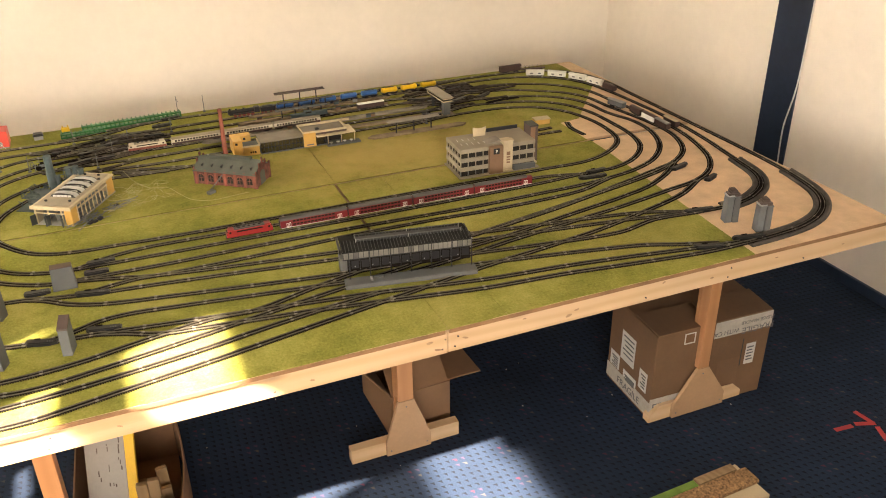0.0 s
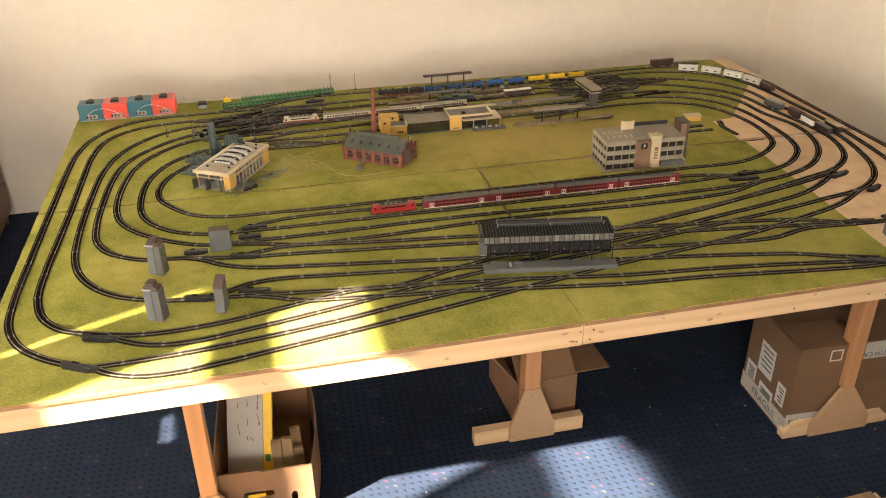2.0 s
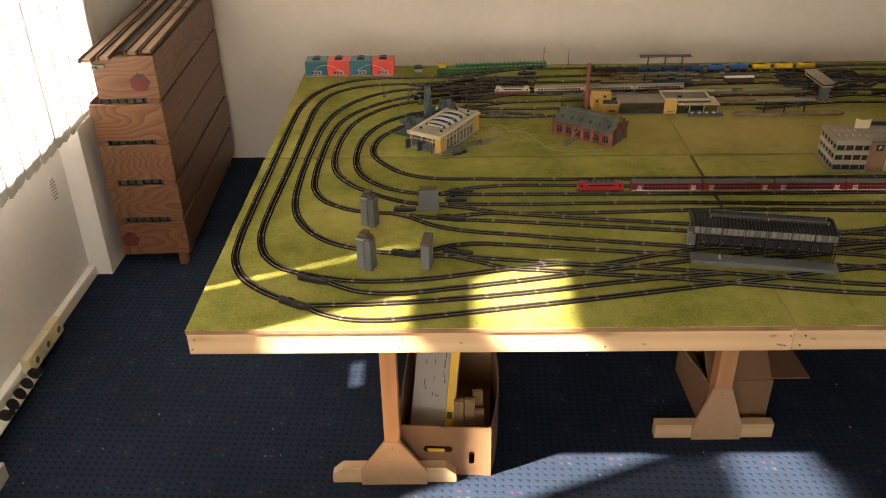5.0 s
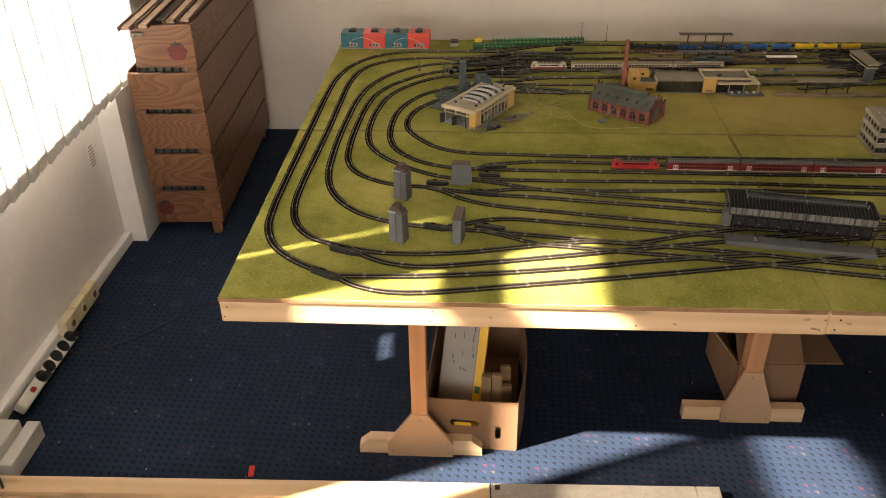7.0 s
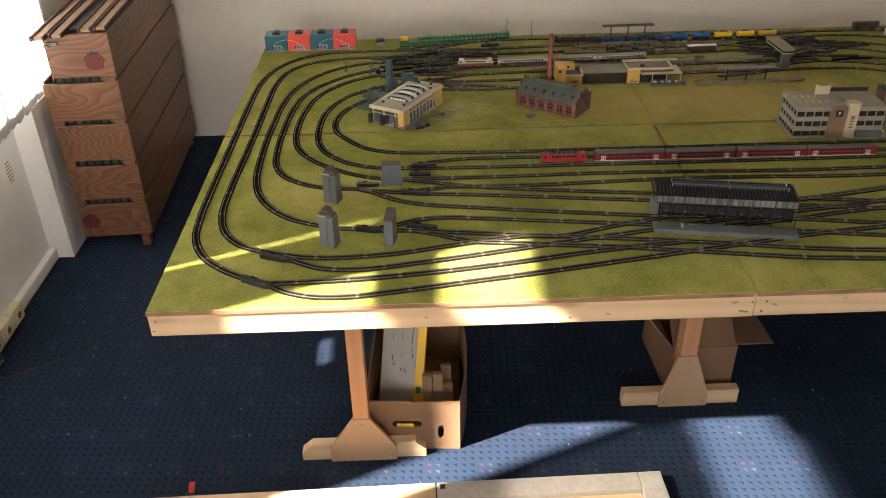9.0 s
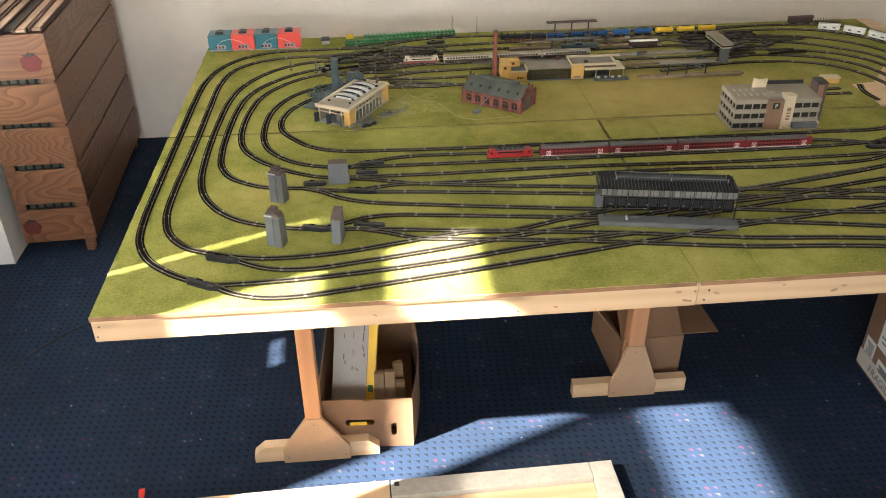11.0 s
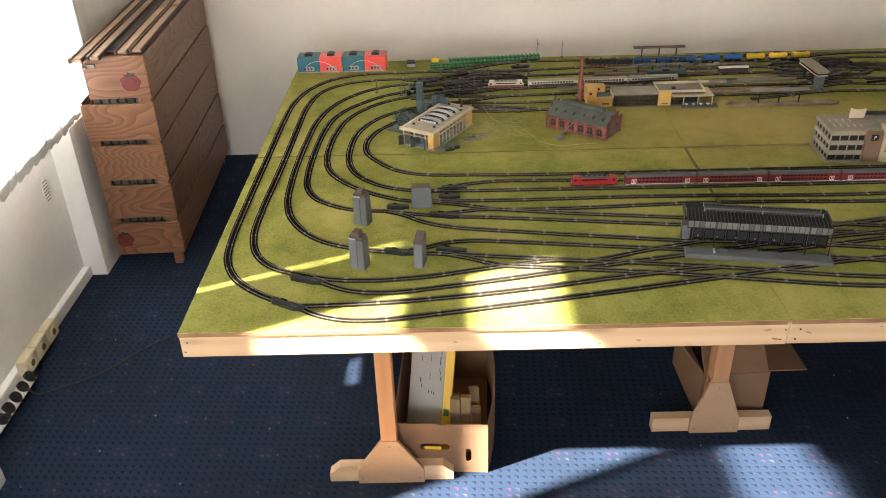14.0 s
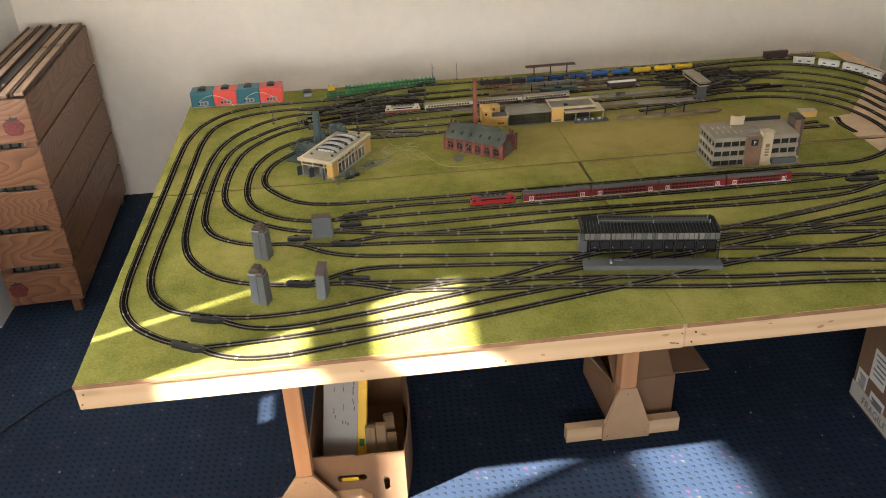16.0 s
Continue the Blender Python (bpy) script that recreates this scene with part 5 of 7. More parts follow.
for k in range(6):
    x, y = random.uniform(-0.11, 0.15), random.uniform(-0.03, 0.03)
    one("block", "roofdark", t, x - 0.01, x + 0.012, y - 0.008, y + 0.008, 0, random.uniform(0.006, 0.016), 0.001)
w = wire("lead_wire", [(1.10, 1.78, 1.075), (1.14, 1.74, 1.03), (1.20, 1.72, 0.995), (1.28, 1.69, 0.994), (1.33, 1.58, 0.993), (1.38, 1.49, 0.993), (1.46, 1.45, 0.993), (1.56, 1.46, 0.993), (1.64, 1.47, 0.993)], 0.0011, "wire")
tagged(w, "long thin pale yellow wire lying on the grass", "wire")
for k in range(24):
    x, y = random.uniform(1.02, 1.26), random.uniform(1.50, 1.76)
    pts = [(x, y, 0.993)]
    for j in range(5):
        x, y = x + random.uniform(-0.05, 0.06), y + random.uniform(-0.05, 0.045)
        pts.append((x, y, 0.993 + max(0, random.uniform(-0.015, 0.028))))
    tagged(wire("lead_wire", pts, 0.0007, "wire"), "tangled thin yellow wire beside the factory", "wire", "wire tangle")
t = thing("loading_crane", "small grey crane arm lying on the grass", "model crane", (1.47, 1.535, 0.9905), 35)
one("base", "steel", t, -0.02, 0.02, -0.012, 0.012, 0, 0.014, 0.002)
bm = bmesh.new()
for dy, dz in ((0, 0), (0.008, 0), (0.004, 0.006)):
    tube(bm, (0, dy, 0.012 + dz), (0.13, 0.02 + dy * 0.3, 0.072), 0.0011, n=5)
for k in range(9):
    u, v = k / 9, (k + 1) / 9
    tube(bm, (0.13 * u, 0.02 * u, 0.012 + 0.06 * u), (0.13 * v, 0.02 * v + 0.008 * (1 - v * 0.7), 0.012 + 0.06 * v), 0.0007, n=4)
part("boom", bm, "steel", t)

# ---- brick engine shed ----
t = thing("engine_shed", "red brick model engine shed with a grey-green gabled roof", "model building", (1.423, 1.690, 0.9905), -36.5)
L, W, H, R = 0.322, 0.15, 0.072, 0.118
one("south_wall", "brick", t, 0, L, 0, 0.004, 0, H)
one("north_wall", "brick", t, 0, L, W - 0.004, W, 0, H)
for x in (0.0, L - 0.004):
    bm = bmesh.new()
    prism(bm, [(0.004, 0), (W - 0.004, 0), (W - 0.004, H), (W / 2, R - 0.003), (0.004, H)], x, x + 0.004, Matrix(((0, 0, 1, 0), (1, 0, 0, 0), (0, 1, 0, 0), (0, 0, 0, 1))))
    part("gable_wall", bm, "brick", t)
for k in range(7):
    x = k * (L - 0.012) / 6
    one("buttress", "brick_dark", t, x, x + 0.012, -0.006, -0.0002, 0, H + 0.004, 0.001)
for k in range(6):
    x = 0.0305 + k * (L - 0.012) / 6
    bm = bmesh.new()
    slab_xz(bm, [(x - 0.013, 0.016), (x + 0.013, 0.016)] + [(x + 0.013 * math.cos(a), 0.043 + 0.010 * math.sin(a)) for a in [math.pi * j / 8 for j in range(9)]], -0.0014, -0.0002)
    wn_ = part("window", bm, "window", t)
    bm = bmesh.new()
    box(bm, x - 0.001, x + 0.001, -0.0026, -0.0015, 0.016, 0.052)
    box(bm, x - 0.013, x + 0.013, -0.0026, -0.0015, 0.034, 0.036)
    part("glazing_bar", bm, "brick", wn_)
    bm = bmesh.new()
    arc = [math.pi * j / 8 for j in range(9)]
    slab_xz(bm, [(x + 0.0155 * math.cos(a), 0.043 + 0.0135 * math.sin(a)) for a in arc] + [(x + 0.0128 * math.cos(a), 0.043 + 0.010 * math.sin(a)) for a in arc[::-1]], -0.003, -0.0002)
    part("window_arch", bm, "brick_dark", t)
one("cornice", "brick_dark", t, -0.001, L + 0.001, -0.005, -0.0002, H - 0.006, H - 0.001)
for s in (0, 1):
    bm = bmesh.new()
    y0, y1 = (-0.010, W / 2) if s == 0 else (W + 0.010, W / 2)
    z0 = H - 0.004
    vs = [bm.verts.new((x, y, z)) for x in (-0.006, L + 0.002) for y, z in ((y0, z0), (y1, R), (y1, R + 0.004), (y0, z0 + 0.004))]
    for q in ((0, 1, 2, 3), (7, 6, 5, 4), (0, 4, 5, 1), (1, 5, 6, 2), (2, 6, 7, 3), (3, 7, 4, 0)):
        bm.faces.new([vs[i] for i in q])
    part("roof_slope", bm, "roofgreen", t)
one("ridge_vent", "roofgreen", t, 0.05, L - 0.05, W / 2 - 0.016, W / 2 + 0.016, R - 0.002, R + 0.012, 0.003)
for k in range(6):
    x = 0.03 + k * 0.052
    y = 0.025
    z = H + (R - H) * (y + 0.01) / (W / 2 + 0.01) + 0.002
    one("roof_hatch", "roofdark", t, x, x + 0.006, y - 0.010, y + 0.012, z - 0.006, z + 0.006)
for x in (L, 0.0):
    sgn = 1 if x else -1
    for y, h in ((0.0, H + 0.016), (W, H + 0.016), (W * 0.28, R - 0.002), (W * 0.72, R - 0.002), (W / 2, R + 0.018)):
        one("gable_pinnacle", "brick", t, *sorted((x + sgn * 0.0005, x + sgn * 0.007)), y - 0.006, y + 0.006, 0 if y in (0.0, W) else h - 0.03, h, 0.001)
bm = bmesh.new()
arc = [math.pi * j / 8 for j in range(9)]
prism(bm, [(W / 2 - 0.025, 0.0), (W / 2 + 0.025, 0.0)] + [(W / 2 + 0.025 * math.cos(a), 0.052 + 0.018 * math.sin(a)) for a in arc], L + 0.0004, L + 0.0022, Matrix(((0, 0, 1, 0), (1, 0, 0, 0), (0, 1, 0, 0), (0, 0, 0, 1))))
part("shed_door", bm, "roofgreen", t, "green arched shed door")

# chimney behind the shed
t = thing("factory_chimney", "tall dull red brick chimney behind the engine shed", "model chimney", (1.595, 1.80, 0.9905), 20)
bm = bmesh.new()
tube(bm, (0, 0, 0.03), (0, 0, 0.318), 0.0145, 0.0090, 8)
part("shaft", bm, "brick_dark", t, smooth=True)
one("plinth", "brick_dark", t, -0.018, 0.018, -0.018, 0.018, 0, 0.0302, 0.001)
bm = bmesh.new()
tube(bm, (0, 0, 0.308), (0, 0, 0.324), 0.0112, n=8)
part("crown", bm, "brick_dark", t)

# ---- station building ----
t = thing("station_building", "flat-roofed model station in ochre, cream and dark glazing", "model building", (1.66, 1.945, 0.9905), 0)
t.scale.z = 0.83
one("low_block", "ochre", t, 0.048, 0.134, 0.0, 0.075, 0, 0.062, 0.001)
one("tall_block", "ochre", t, 0.0, 0.0478, 0.006, 0.13, 0, 0.104, 0.001)
one("tall_block", "ochre", t, 0.0482, 0.105, 0.0752, 0.13, 0, 0.104, 0.001)
one("parapet", "cream", t, 0.044, 0.136, -0.003, -0.0002, 0.058, 0.068)
one("parapet", "cream", t, 0.132, 0.1375, -0.003, 0.078, 0.060, 0.078)
one("terrace_floor", "concrete", t, 0.05, 0.131, 0.002, 0.0745, 0.0622, 0.0645)
for k in range(3):
    one("porthole", "window", t, 0.082 + k * 0.012, 0.090 + k * 0.012, -0.0012, -0.0002, 0.014, 0.026)
for x in (0.01, 0.064):
    one("window", "window", t, x, x + 0.012, 0.0045 if x < 0.05 else 0.0738, 0.0058 if x < 0.05 else 0.075, 0.078, 0.092)
one("hall_roof", "warm_roof", t, 0.139, 0.376, -0.004, 0.125, 0.072, 0.079, 0.001)
one("hall_back", "concrete", t, 0.139, 0.376, 0.10, 0.104, 0, 0.0715)
one("hall_floor", "concrete", t, 0.139, 0.60, -0.012, 0.12, 0, 0.003)
for k in range(13):
    x = 0.141 + k * 0.0192
    one("mullion", "roofdark", t, x, x + 0.0018, -0.002, 0.0015, 0.003, 0.0715)
    if k < 12:
        one("glazing", "smoke", t, x + 0.0019, x + 0.0191, -0.0005, 0.0005, 0.003, 0.0715)
one("transom", "roofdark", t, 0.141, 0.373, -0.003, -0.0021, 0.036, 0.039)
one("entrance_pier", "ochre", t, 0.374, 0.440, -0.010, 0.02, 0, 0.0935, 0.001)
one("name_board", "tape_print", t, 0.388, 0.426, -0.0122, -0.0102, 0.012, 0.020, label="unreadable dark lettering")
one("wing_roof", "warm_roof", t, 0.382, 0.612, 0.003, 0.13, 0.080, 0.084)
for a in ((0.376, 0.620, -0.004, 0.0025, 0.086, 0.099), (0.376, 0.672, 0.1305, 0.137, 0.086, 0.099), (0.370, 0.3758, -0.010, 0.137, 0.0937, 0.101), (0.6125, 0.620, 0.003, 0.13, 0.086, 0.099)):
    one("parapet", "cream", t, *a)
one("canopy", "cream", t, 0.442, 0.660, -0.034, -0.0005, 0.067, 0.0715, 0.001)
one("canopy", "cream", t, 0.6205, 0.660, -0.0002, 0.10, 0.067, 0.0715, 0.001)
one("wing_band", "cap_brown", t, 0.442, 0.618, -0.0002, 0.0025, 0.0718, 0.0858)
one("roof_hatch", "roofdark", t, 0.455, 0.475, 0.05, 0.068, 0.0842, 0.095, 0.001)
one("wing_back", "cap_brown", t, 0.44, 0.612, 0.11, 0.114, 0.003, 0.0798)
one("wing_front", "smoke", t, 0.4405, 0.50, 0.0, 0.002, 0.003, 0.0668)
one("wing_core", "window", t, 0.505, 0.60, 0.04, 0.108, 0.003, 0.0798)
one("terrace", "platform_grey", t, 0.495, 0.680, -0.052, -0.0125, 0, 0.012, 0.001)
for k in range(4):
    bm = bmesh.new()
    x = 0.515 + k * 0.038
    tube(bm, (x, -0.041, 0.012), (x, -0.041, 0.022), 0.0015, n=6)
    tube(bm, (x, -0.041, 0.022), (x, -0.041, 0.0245), 0.010, n=12)
    part("garden_table", bm, "train_white", t, "round white garden table")
for x in (0.50, 0.575, 0.650):
    one("canopy_post", "cream", t, x, x + 0.0035, -0.032, -0.0285, 0.012, 0.0668)

# ---- platforms ----
def platform(x0, x1, y, turn, width, roof, posts, roof_h, mat, roof_mat, label):
    t = thing("platform", label, "model platform", (x0, y, 0.9905), turn, group="platforms of the model station")
    L = x1 - x0
    bm = bmesh.new()
    prism(bm, [(0, 0), (0.03, -width / 2), (L - 0.03, -width / 2), (L, 0), (L - 0.03, width / 2), (0.03, width / 2)], 0, 0.010)
    part("deck", bm, mat, t)
    if roof:
        bm = bmesh.new()
        prism(bm, [(-width * 0.55, roof_h + 0.004), (0, roof_h), (width * 0.55, roof_h + 0.004), (width * 0.55, roof_h + 0.007), (0, roof_h + 0.004), (-width * 0.55, roof_h + 0.007)], roof[0], roof[1], Matrix(((0, 0, 1, 0), (1, 0, 0, 0), (0, 1, 0, 0), (0, 0, 0, 1))))
        part("canopy_roof", bm, roof_mat, t)
        for k in range(posts):
            x = roof[0] + (roof[1] - roof[0]) * (k + 0.5) / posts
            bm = bmesh.new()
            box(bm, x - 0.003, x + 0.003, -0.003, 0.003, 0.010, roof_h + 0.0005)
            tube(bm, (x, 0, roof_h - 0.018), (x, -width * 0.3, roof_h - 0.001), 0.0015, n=6)
            tube(bm, (x, 0, roof_h - 0.018), (x, width * 0.3, roof_h - 0.001), 0.0015, n=6)
            part("canopy_post", bm, "black_plastic", t)
    return t


platform(2.39, 2.985, 1.918, 0, 0.048, (0.115, 0.43), 3, 0.075, "dirt", "warm_roof", "low brown platform with a pale brown canopy")
platform(1.53, 2.90, 2.235, 2.6, 0.045, None, 0, 0, "warm_roof", "", "long pale grey island platform")
platform(1.62, 2.95, 2.115, 1.2, 0.035, None, 0, 0, "dirt", "", "long brown island platform")
platform(1.95, 2.55, 2.655, 1.0, 0.04, (0.09, 0.40), 3, 0.085, "dirt", "cap_brown", "brown island platform with a dark canopy")
platform(1.85, 2.75, 2.545, 1.5, 0.03, (0.18, 0.52), 4, 0.058, "dirt", "roofdark", "island platform with a dark grey canopy")
platform(1.85, 2.7, 2.435, 1.5, 0.03, (0.14, 0.46), 4, 0.052, "dirt", "concrete", "island platform with a grey canopy")
random.seed(9)
for k in range(9):
    x, y = random.uniform(1.85, 2.6), random.choice((2.24, 2.545, 2.44))
    t = thing("kiosk", "tiny grey kiosk standing on a platform", "model kiosk", (x, y + 0.001 * k, 1.0007), random.uniform(-4, 4), group="kiosks")
    one("booth", random.choice(("concrete_l", "bluegrey", "tan")), t, -0.014, 0.014, -0.006, 0.006, 0, 0.018, 0.001)
    one("roof", "roofdark", t, -0.016, 0.016, -0.008, 0.008, 0.018, 0.0205)

# signal box on stilts
t = thing("signal_box", "grey signal bridge cabin on two legs over the tracks", "model signal box", (2.945, 2.10, 0.9905), 3)
one("front_leg", "concrete", t, -0.022, 0.022, 0.0, 0.03, 0, 0.084, 0.001)
one("rear_leg", "roofdark", t, -0.008, 0.008, 0.19, 0.20, 0, 0.084)
one("cabin", "cream", t, -0.03, 0.03, -0.012, 0.215, 0.0842, 0.106, 0.001)
one("window_band", "window", t, -0.0312, 0.0312, -0.0132, 0.2, 0.092, 0.101)
one("cabin_roof", "stone", t, -0.036, 0.036, -0.018, 0.222, 0.1062, 0.112, 0.001)
one("footing", "dirt", t, -0.05, 0.05, -0.015, 0.045, -0.0002, 0.004)

# ---- office block ----
t = thing("office_block", "three-storey model office block with a tan stair tower", "model building", (2.635, 1.207, 0.9905), -2.5)
W, D, F = 0.405, 0.20, 0.047
one("ground_slab", "stone", t, -0.010, W + 0.02, -0.02, D + 0.008, 0, 0.0035)
one("core", "window", t, 0.008, W - 0.009, 0.008, D - 0.009, 0.0035, 3 * F)
for k in range(3):
    z = 0.0035 + F * (k + 1) - 0.020
    one("floor_band", "stone", t, 0, W, 0, D, z, z + 0.0205, 0.0008)
one("roof_deck", "stone", t, 0.004, W - 0.004, 0.004, D - 0.004, 3 * F + 0.0042, 3 * F + 0.0055)
for k in range(3):
    z0, z1 = 0.0037 + F * k, 0.0035 + F * (k + 1) - 0.0202
    for j in range(11):
        x = 0.002 + j * (W - 0.008) / 10
        if 0.14 < x < 0.275:
            continue
        one("facade_post", "stone" if k else "concrete", t, x, x + 0.004, 0.003, 0.009, z0, z1)
    for j in range(6):
        y = 0.004 + j * (D - 0.012) / 5
        one("facade_post", "stone", t, 0.003, 0.009, y + 0.006, y + 0.010, z0, z1)
        one("facade_post", "stone", t, W - 0.008, W - 0.002, y + 0.006, y + 0.010, z0, z1)
    for j in range(10):
        x = 0.006 + j * (W - 0.008) / 10
        if 0.12 < x < 0.275:
            continue
        one("window", "window", t, x + 0.002, x + (W - 0.008) / 10 - 0.006, 0.0062, 0.0078, z0 + 0.002, z1 - 0.001)
one("stair_tower", "tan", t, 0.150, 0.222, -0.018, 0.03, 0.0035, 3 * F + 0.004, 0.001)
sign = one("sign_panel", "black_plastic", t, 0.169, 0.201, -0.0205, -0.0182, 0.107, 0.136)
cu = bpy.data.curves.new("letter", "FONT")
cu.body, cu.size, cu.extrude, cu.align_x = "P", 0.023, 0.0006, "CENTER"
me = bpy.data.meshes.new_from_object(bpy.data.objects.new("letter", cu))
me.materials.clear()
me.materials.append(M["train_white"])
ob = new("letter", me)
ob.parent = sign
ob.matrix_basis = pose(0.185, -0.0212, 0.114, 90, 0, 0)
tagged(ob, "white letter on the sign")
one("lift_tower", "cream", t, 0.226, 0.276, -0.012, 0.045, 0.0035, 3 * F + 0.022, 0.001)
one("lift_cap", "cream", t, 0.222, 0.280, -0.016, 0.02, 3 * F + 0.0222, 3 * F + 0.027, 0.001)
for k in range(4):
    one("lettering", "tan", t, 0.243, 0.262, -0.0135, -0.0122, 0.090 - k * 0.014, 0.098 - k * 0.014 + (0.01 if k == 0 else 0))
one("entrance", "cream", t, 0.236, 0.275, -0.024, -0.0122, 0.004, 0.014, 0.001)
bm = bmesh.new()
slab_xz(bm, [(0.150, 3 * F + 0.006), (0.222, 3 * F + 0.006), (0.222, 3 * F + 0.022), (0.196, 3 * F + 0.019)], 0.020, 0.085)
part("roof_canopy", bm, "warm_roof", t)
one("planter_wall", "concrete", t, 0.284, W - 0.004, -0.017, -0.0005, 0.0036, 0.030, 0.001)
one("rear_tower", "cap_brown", t, W + 0.001, W + 0.046, 0.065, 0.14, 0.0035, 0.192, 0.001)
one("rear_tower_panel", "brick_dark", t, W + 0.0462, W + 0.0478, 0.07, 0.135, 0.005, 0.186)
one("tower_front", "tan", t, W + 0.004, W + 0.030, 0.0632, 0.0648, 0.02, 0.186)
one("tower_cap", "roofdark", t, W - 0.001, W + 0.048, 0.063, 0.142, 0.1922, 0.196, 0.0008)
one("rear_parapet", "roofdark", t, 0.16, W - 0.014, D - 0.012, D - 0.006, 3 * F + 0.0056, 3 * F + 0.024)
bm = bmesh.new()
slab_xz(bm, [(0.128, 3 * F + 0.006), (0.194, 3 * F + 0.006), (0.198, 3 * F + 0.053), (0.176, 3 * F + 0.047), (0.148, 3 * F + 0.048), (0.126, 3 * F + 0.055)], 0.15, 0.153)
part("roof_sign", bm, "cream", t, "cream roof billboard")
one("ramp", "cream", t, W - 0.006, W + 0.03, 0.03, 0.09, 0.0036, 0.012, 0.002)
random.seed(3)
for k in range(9):
    x = 0.03 + 0.03 * (k % 5)
    y = 0.05 if k < 5 else 0.11
    one("parking_line", "train_white", t, x, x + 0.002, y, y + 0.03, 3 * F + 0.0056, 3 * F + 0.0063)
t = thing("flat_model_hut", "ochre flat model hut beside loose track", "model hut", (3.385, 1.745, 0.9905), -6)
one("wall_body", "ochre", t, -0.045, 0.045, -0.02, 0.025, 0, 0.028, 0.001)
one("roof", "cream", t, -0.048, 0.048, -0.024, 0.029, 0.028, 0.033, 0.001)

# ---- train hall in front ----
t = thing("train_hall", "dark grey model train hall with glazed apron over platforms", "model building", (1.797, 0.385, 0.9905), -9.9)
L = 0.517
XY = Matrix(((0, 0, 1, 0), (1, 0, 0, 0), (0, 1, 0, 0), (0, 0, 0, 1)))
one("front_platform", "platform_grey", t, 0, L, 0.017, 0.072, 0, 0.0185, 0.001)
one("platform_edge", "platform_grey", t, -0.002, L + 0.002, 0.012, 0.0165, 0.0, 0.0192, 0.0006)
one("edge_line", "concrete", t, 0.002, L - 0.002, 0.019, 0.0215, 0.0186, 0.0191)
one("platform_end", "concrete", t, -0.0025, -0.0005, 0.017, 0.072, 0, 0.0188)
one("platform_end", "concrete", t, L + 0.0005, L + 0.0025, 0.017, 0.072, 0, 0.0188)
one("step_block", "concrete_l", t, 0.098, 0.106, 0.030, 0.055, 0.0186, 0.026)
one("bench", "concrete", t, 0.115, 0.15, 0.052, 0.060, 0.0186, 0.024)
one("rear_platform", "platform_grey", t, 0.02, L, 0.1525, 0.215, 0, 0.0185, 0.001)
one("kerb_block", "platform_grey", t, -0.008, 0.0195, 0.152, 0.205, 0, 0.062, 0.001)
one("rear_wall", "sleeper", t, 0.022, L + 0.006, 0.149, 0.152, 0, 0.12)
for k in range(12):
    x = 0.03 + k * 0.041
    one("wall_pier", "black_plastic", t, x, x + 0.003, 0.1465, 0.1488, 0, 0.118)
    one("wall_panel", "black_plastic", t, x + 0.007, x + 0.037, 0.1482, 0.1489, 0.016, 0.05)
for k in range(7):
    x = 0.05 + k * 0.07
    one("wall_lamp", "concrete_l", t, x, x + 0.004, 0.1462, 0.148, 0.022, 0.026)
for k in range(7):
    x = 0.02 + k * (L - 0.03) / 6
    one("post", "black_plastic", t, x - 0.0017, x + 0.0017, 0.060, 0.0634, 0.0186, 0.137)
    one("post_cap", "concrete_l", t, x - 0.002, x + 0.002, 0.058, 0.0625, 0.1372, 0.1405)
    bm = bmesh.new()
    tube(bm, (x, 0.062, 0.132), (x, 0.15, 0.118), 0.0014, n=6)
    part("roof_rib", bm, "black_plastic", t)
# glazed apron above the posts: cloudy panes between dark bars
one("apron_sill", "black_plastic", t, -0.004, L - 0.006, 0.0645, 0.0675, 0.100, 0.1045)
one("apron_head", "black_plastic", t, -0.004, L - 0.006, 0.0645, 0.0675, 0.1335, 0.137)
random.seed(12)
for k in range(26):
    x = k * (L - 0.008) / 26
    one("apron_pane", random.choice(("dull_glazing", "dull_glazing", "dull_glazing", "dull_glazing", "hall_glazing")), t, x + 0.0012, x + (L - 0.008) / 26 - 0.0012, 0.0655, 0.0668, 0.1048, 0.1332, label="cloudy glazing pane")
    one("glazing_bar", "roofdark", t, x - 0.0011, x + 0.0011, 0.0642, 0.0672, 0.1048, 0.1332)
# shallow ribbed roof
for y0, z0, y1, z1 in ((0.053, 0.1375, 0.133, 0.1475), (0.205, 0.134, 0.133, 0.1475)):
    bm = bmesh.new()
    prism(bm, [(y0, z0), (y1, z1), (y1, z1 + 0.003), (y0, z0 + 0.003)], -0.006, L - 0.016, XY)
    part("roof_slope", bm, "hall_roof", t, "dark grey ribbed roof slope")
for k in range(40):
    x = -0.003 + k * (L - 0.016) / 39
    bm = bmesh.new()
    tube(bm, (x, 0.054, 0.1410), (x, 0.131, 0.1505), 0.0008, n=4)
    part("roof_seam", bm, "black_plastic", t)
one("lantern", "black_plastic", t, 0.06, L - 0.045, 0.117, 0.150, 0.1485, 0.1555, 0.001)
for y in (0.113, 0.153):
    one("lantern_rail", "concrete", t, 0.055, L - 0.04, y, y + 0.0016, 0.1605, 0.1620)
    for x in (0.055, L / 2 + 0.005, L - 0.042):
        one("rail_end", "concrete_l", t, x, x + 0.0022, y, y + 0.0018, 0.145, 0.164)
    for k in range(32):
        x = 0.060 + k * (L - 0.105) / 31
        one("baluster", "concrete", t, x, x + 0.001, y + 0.0002, y + 0.0013, 0.147, 0.1604)
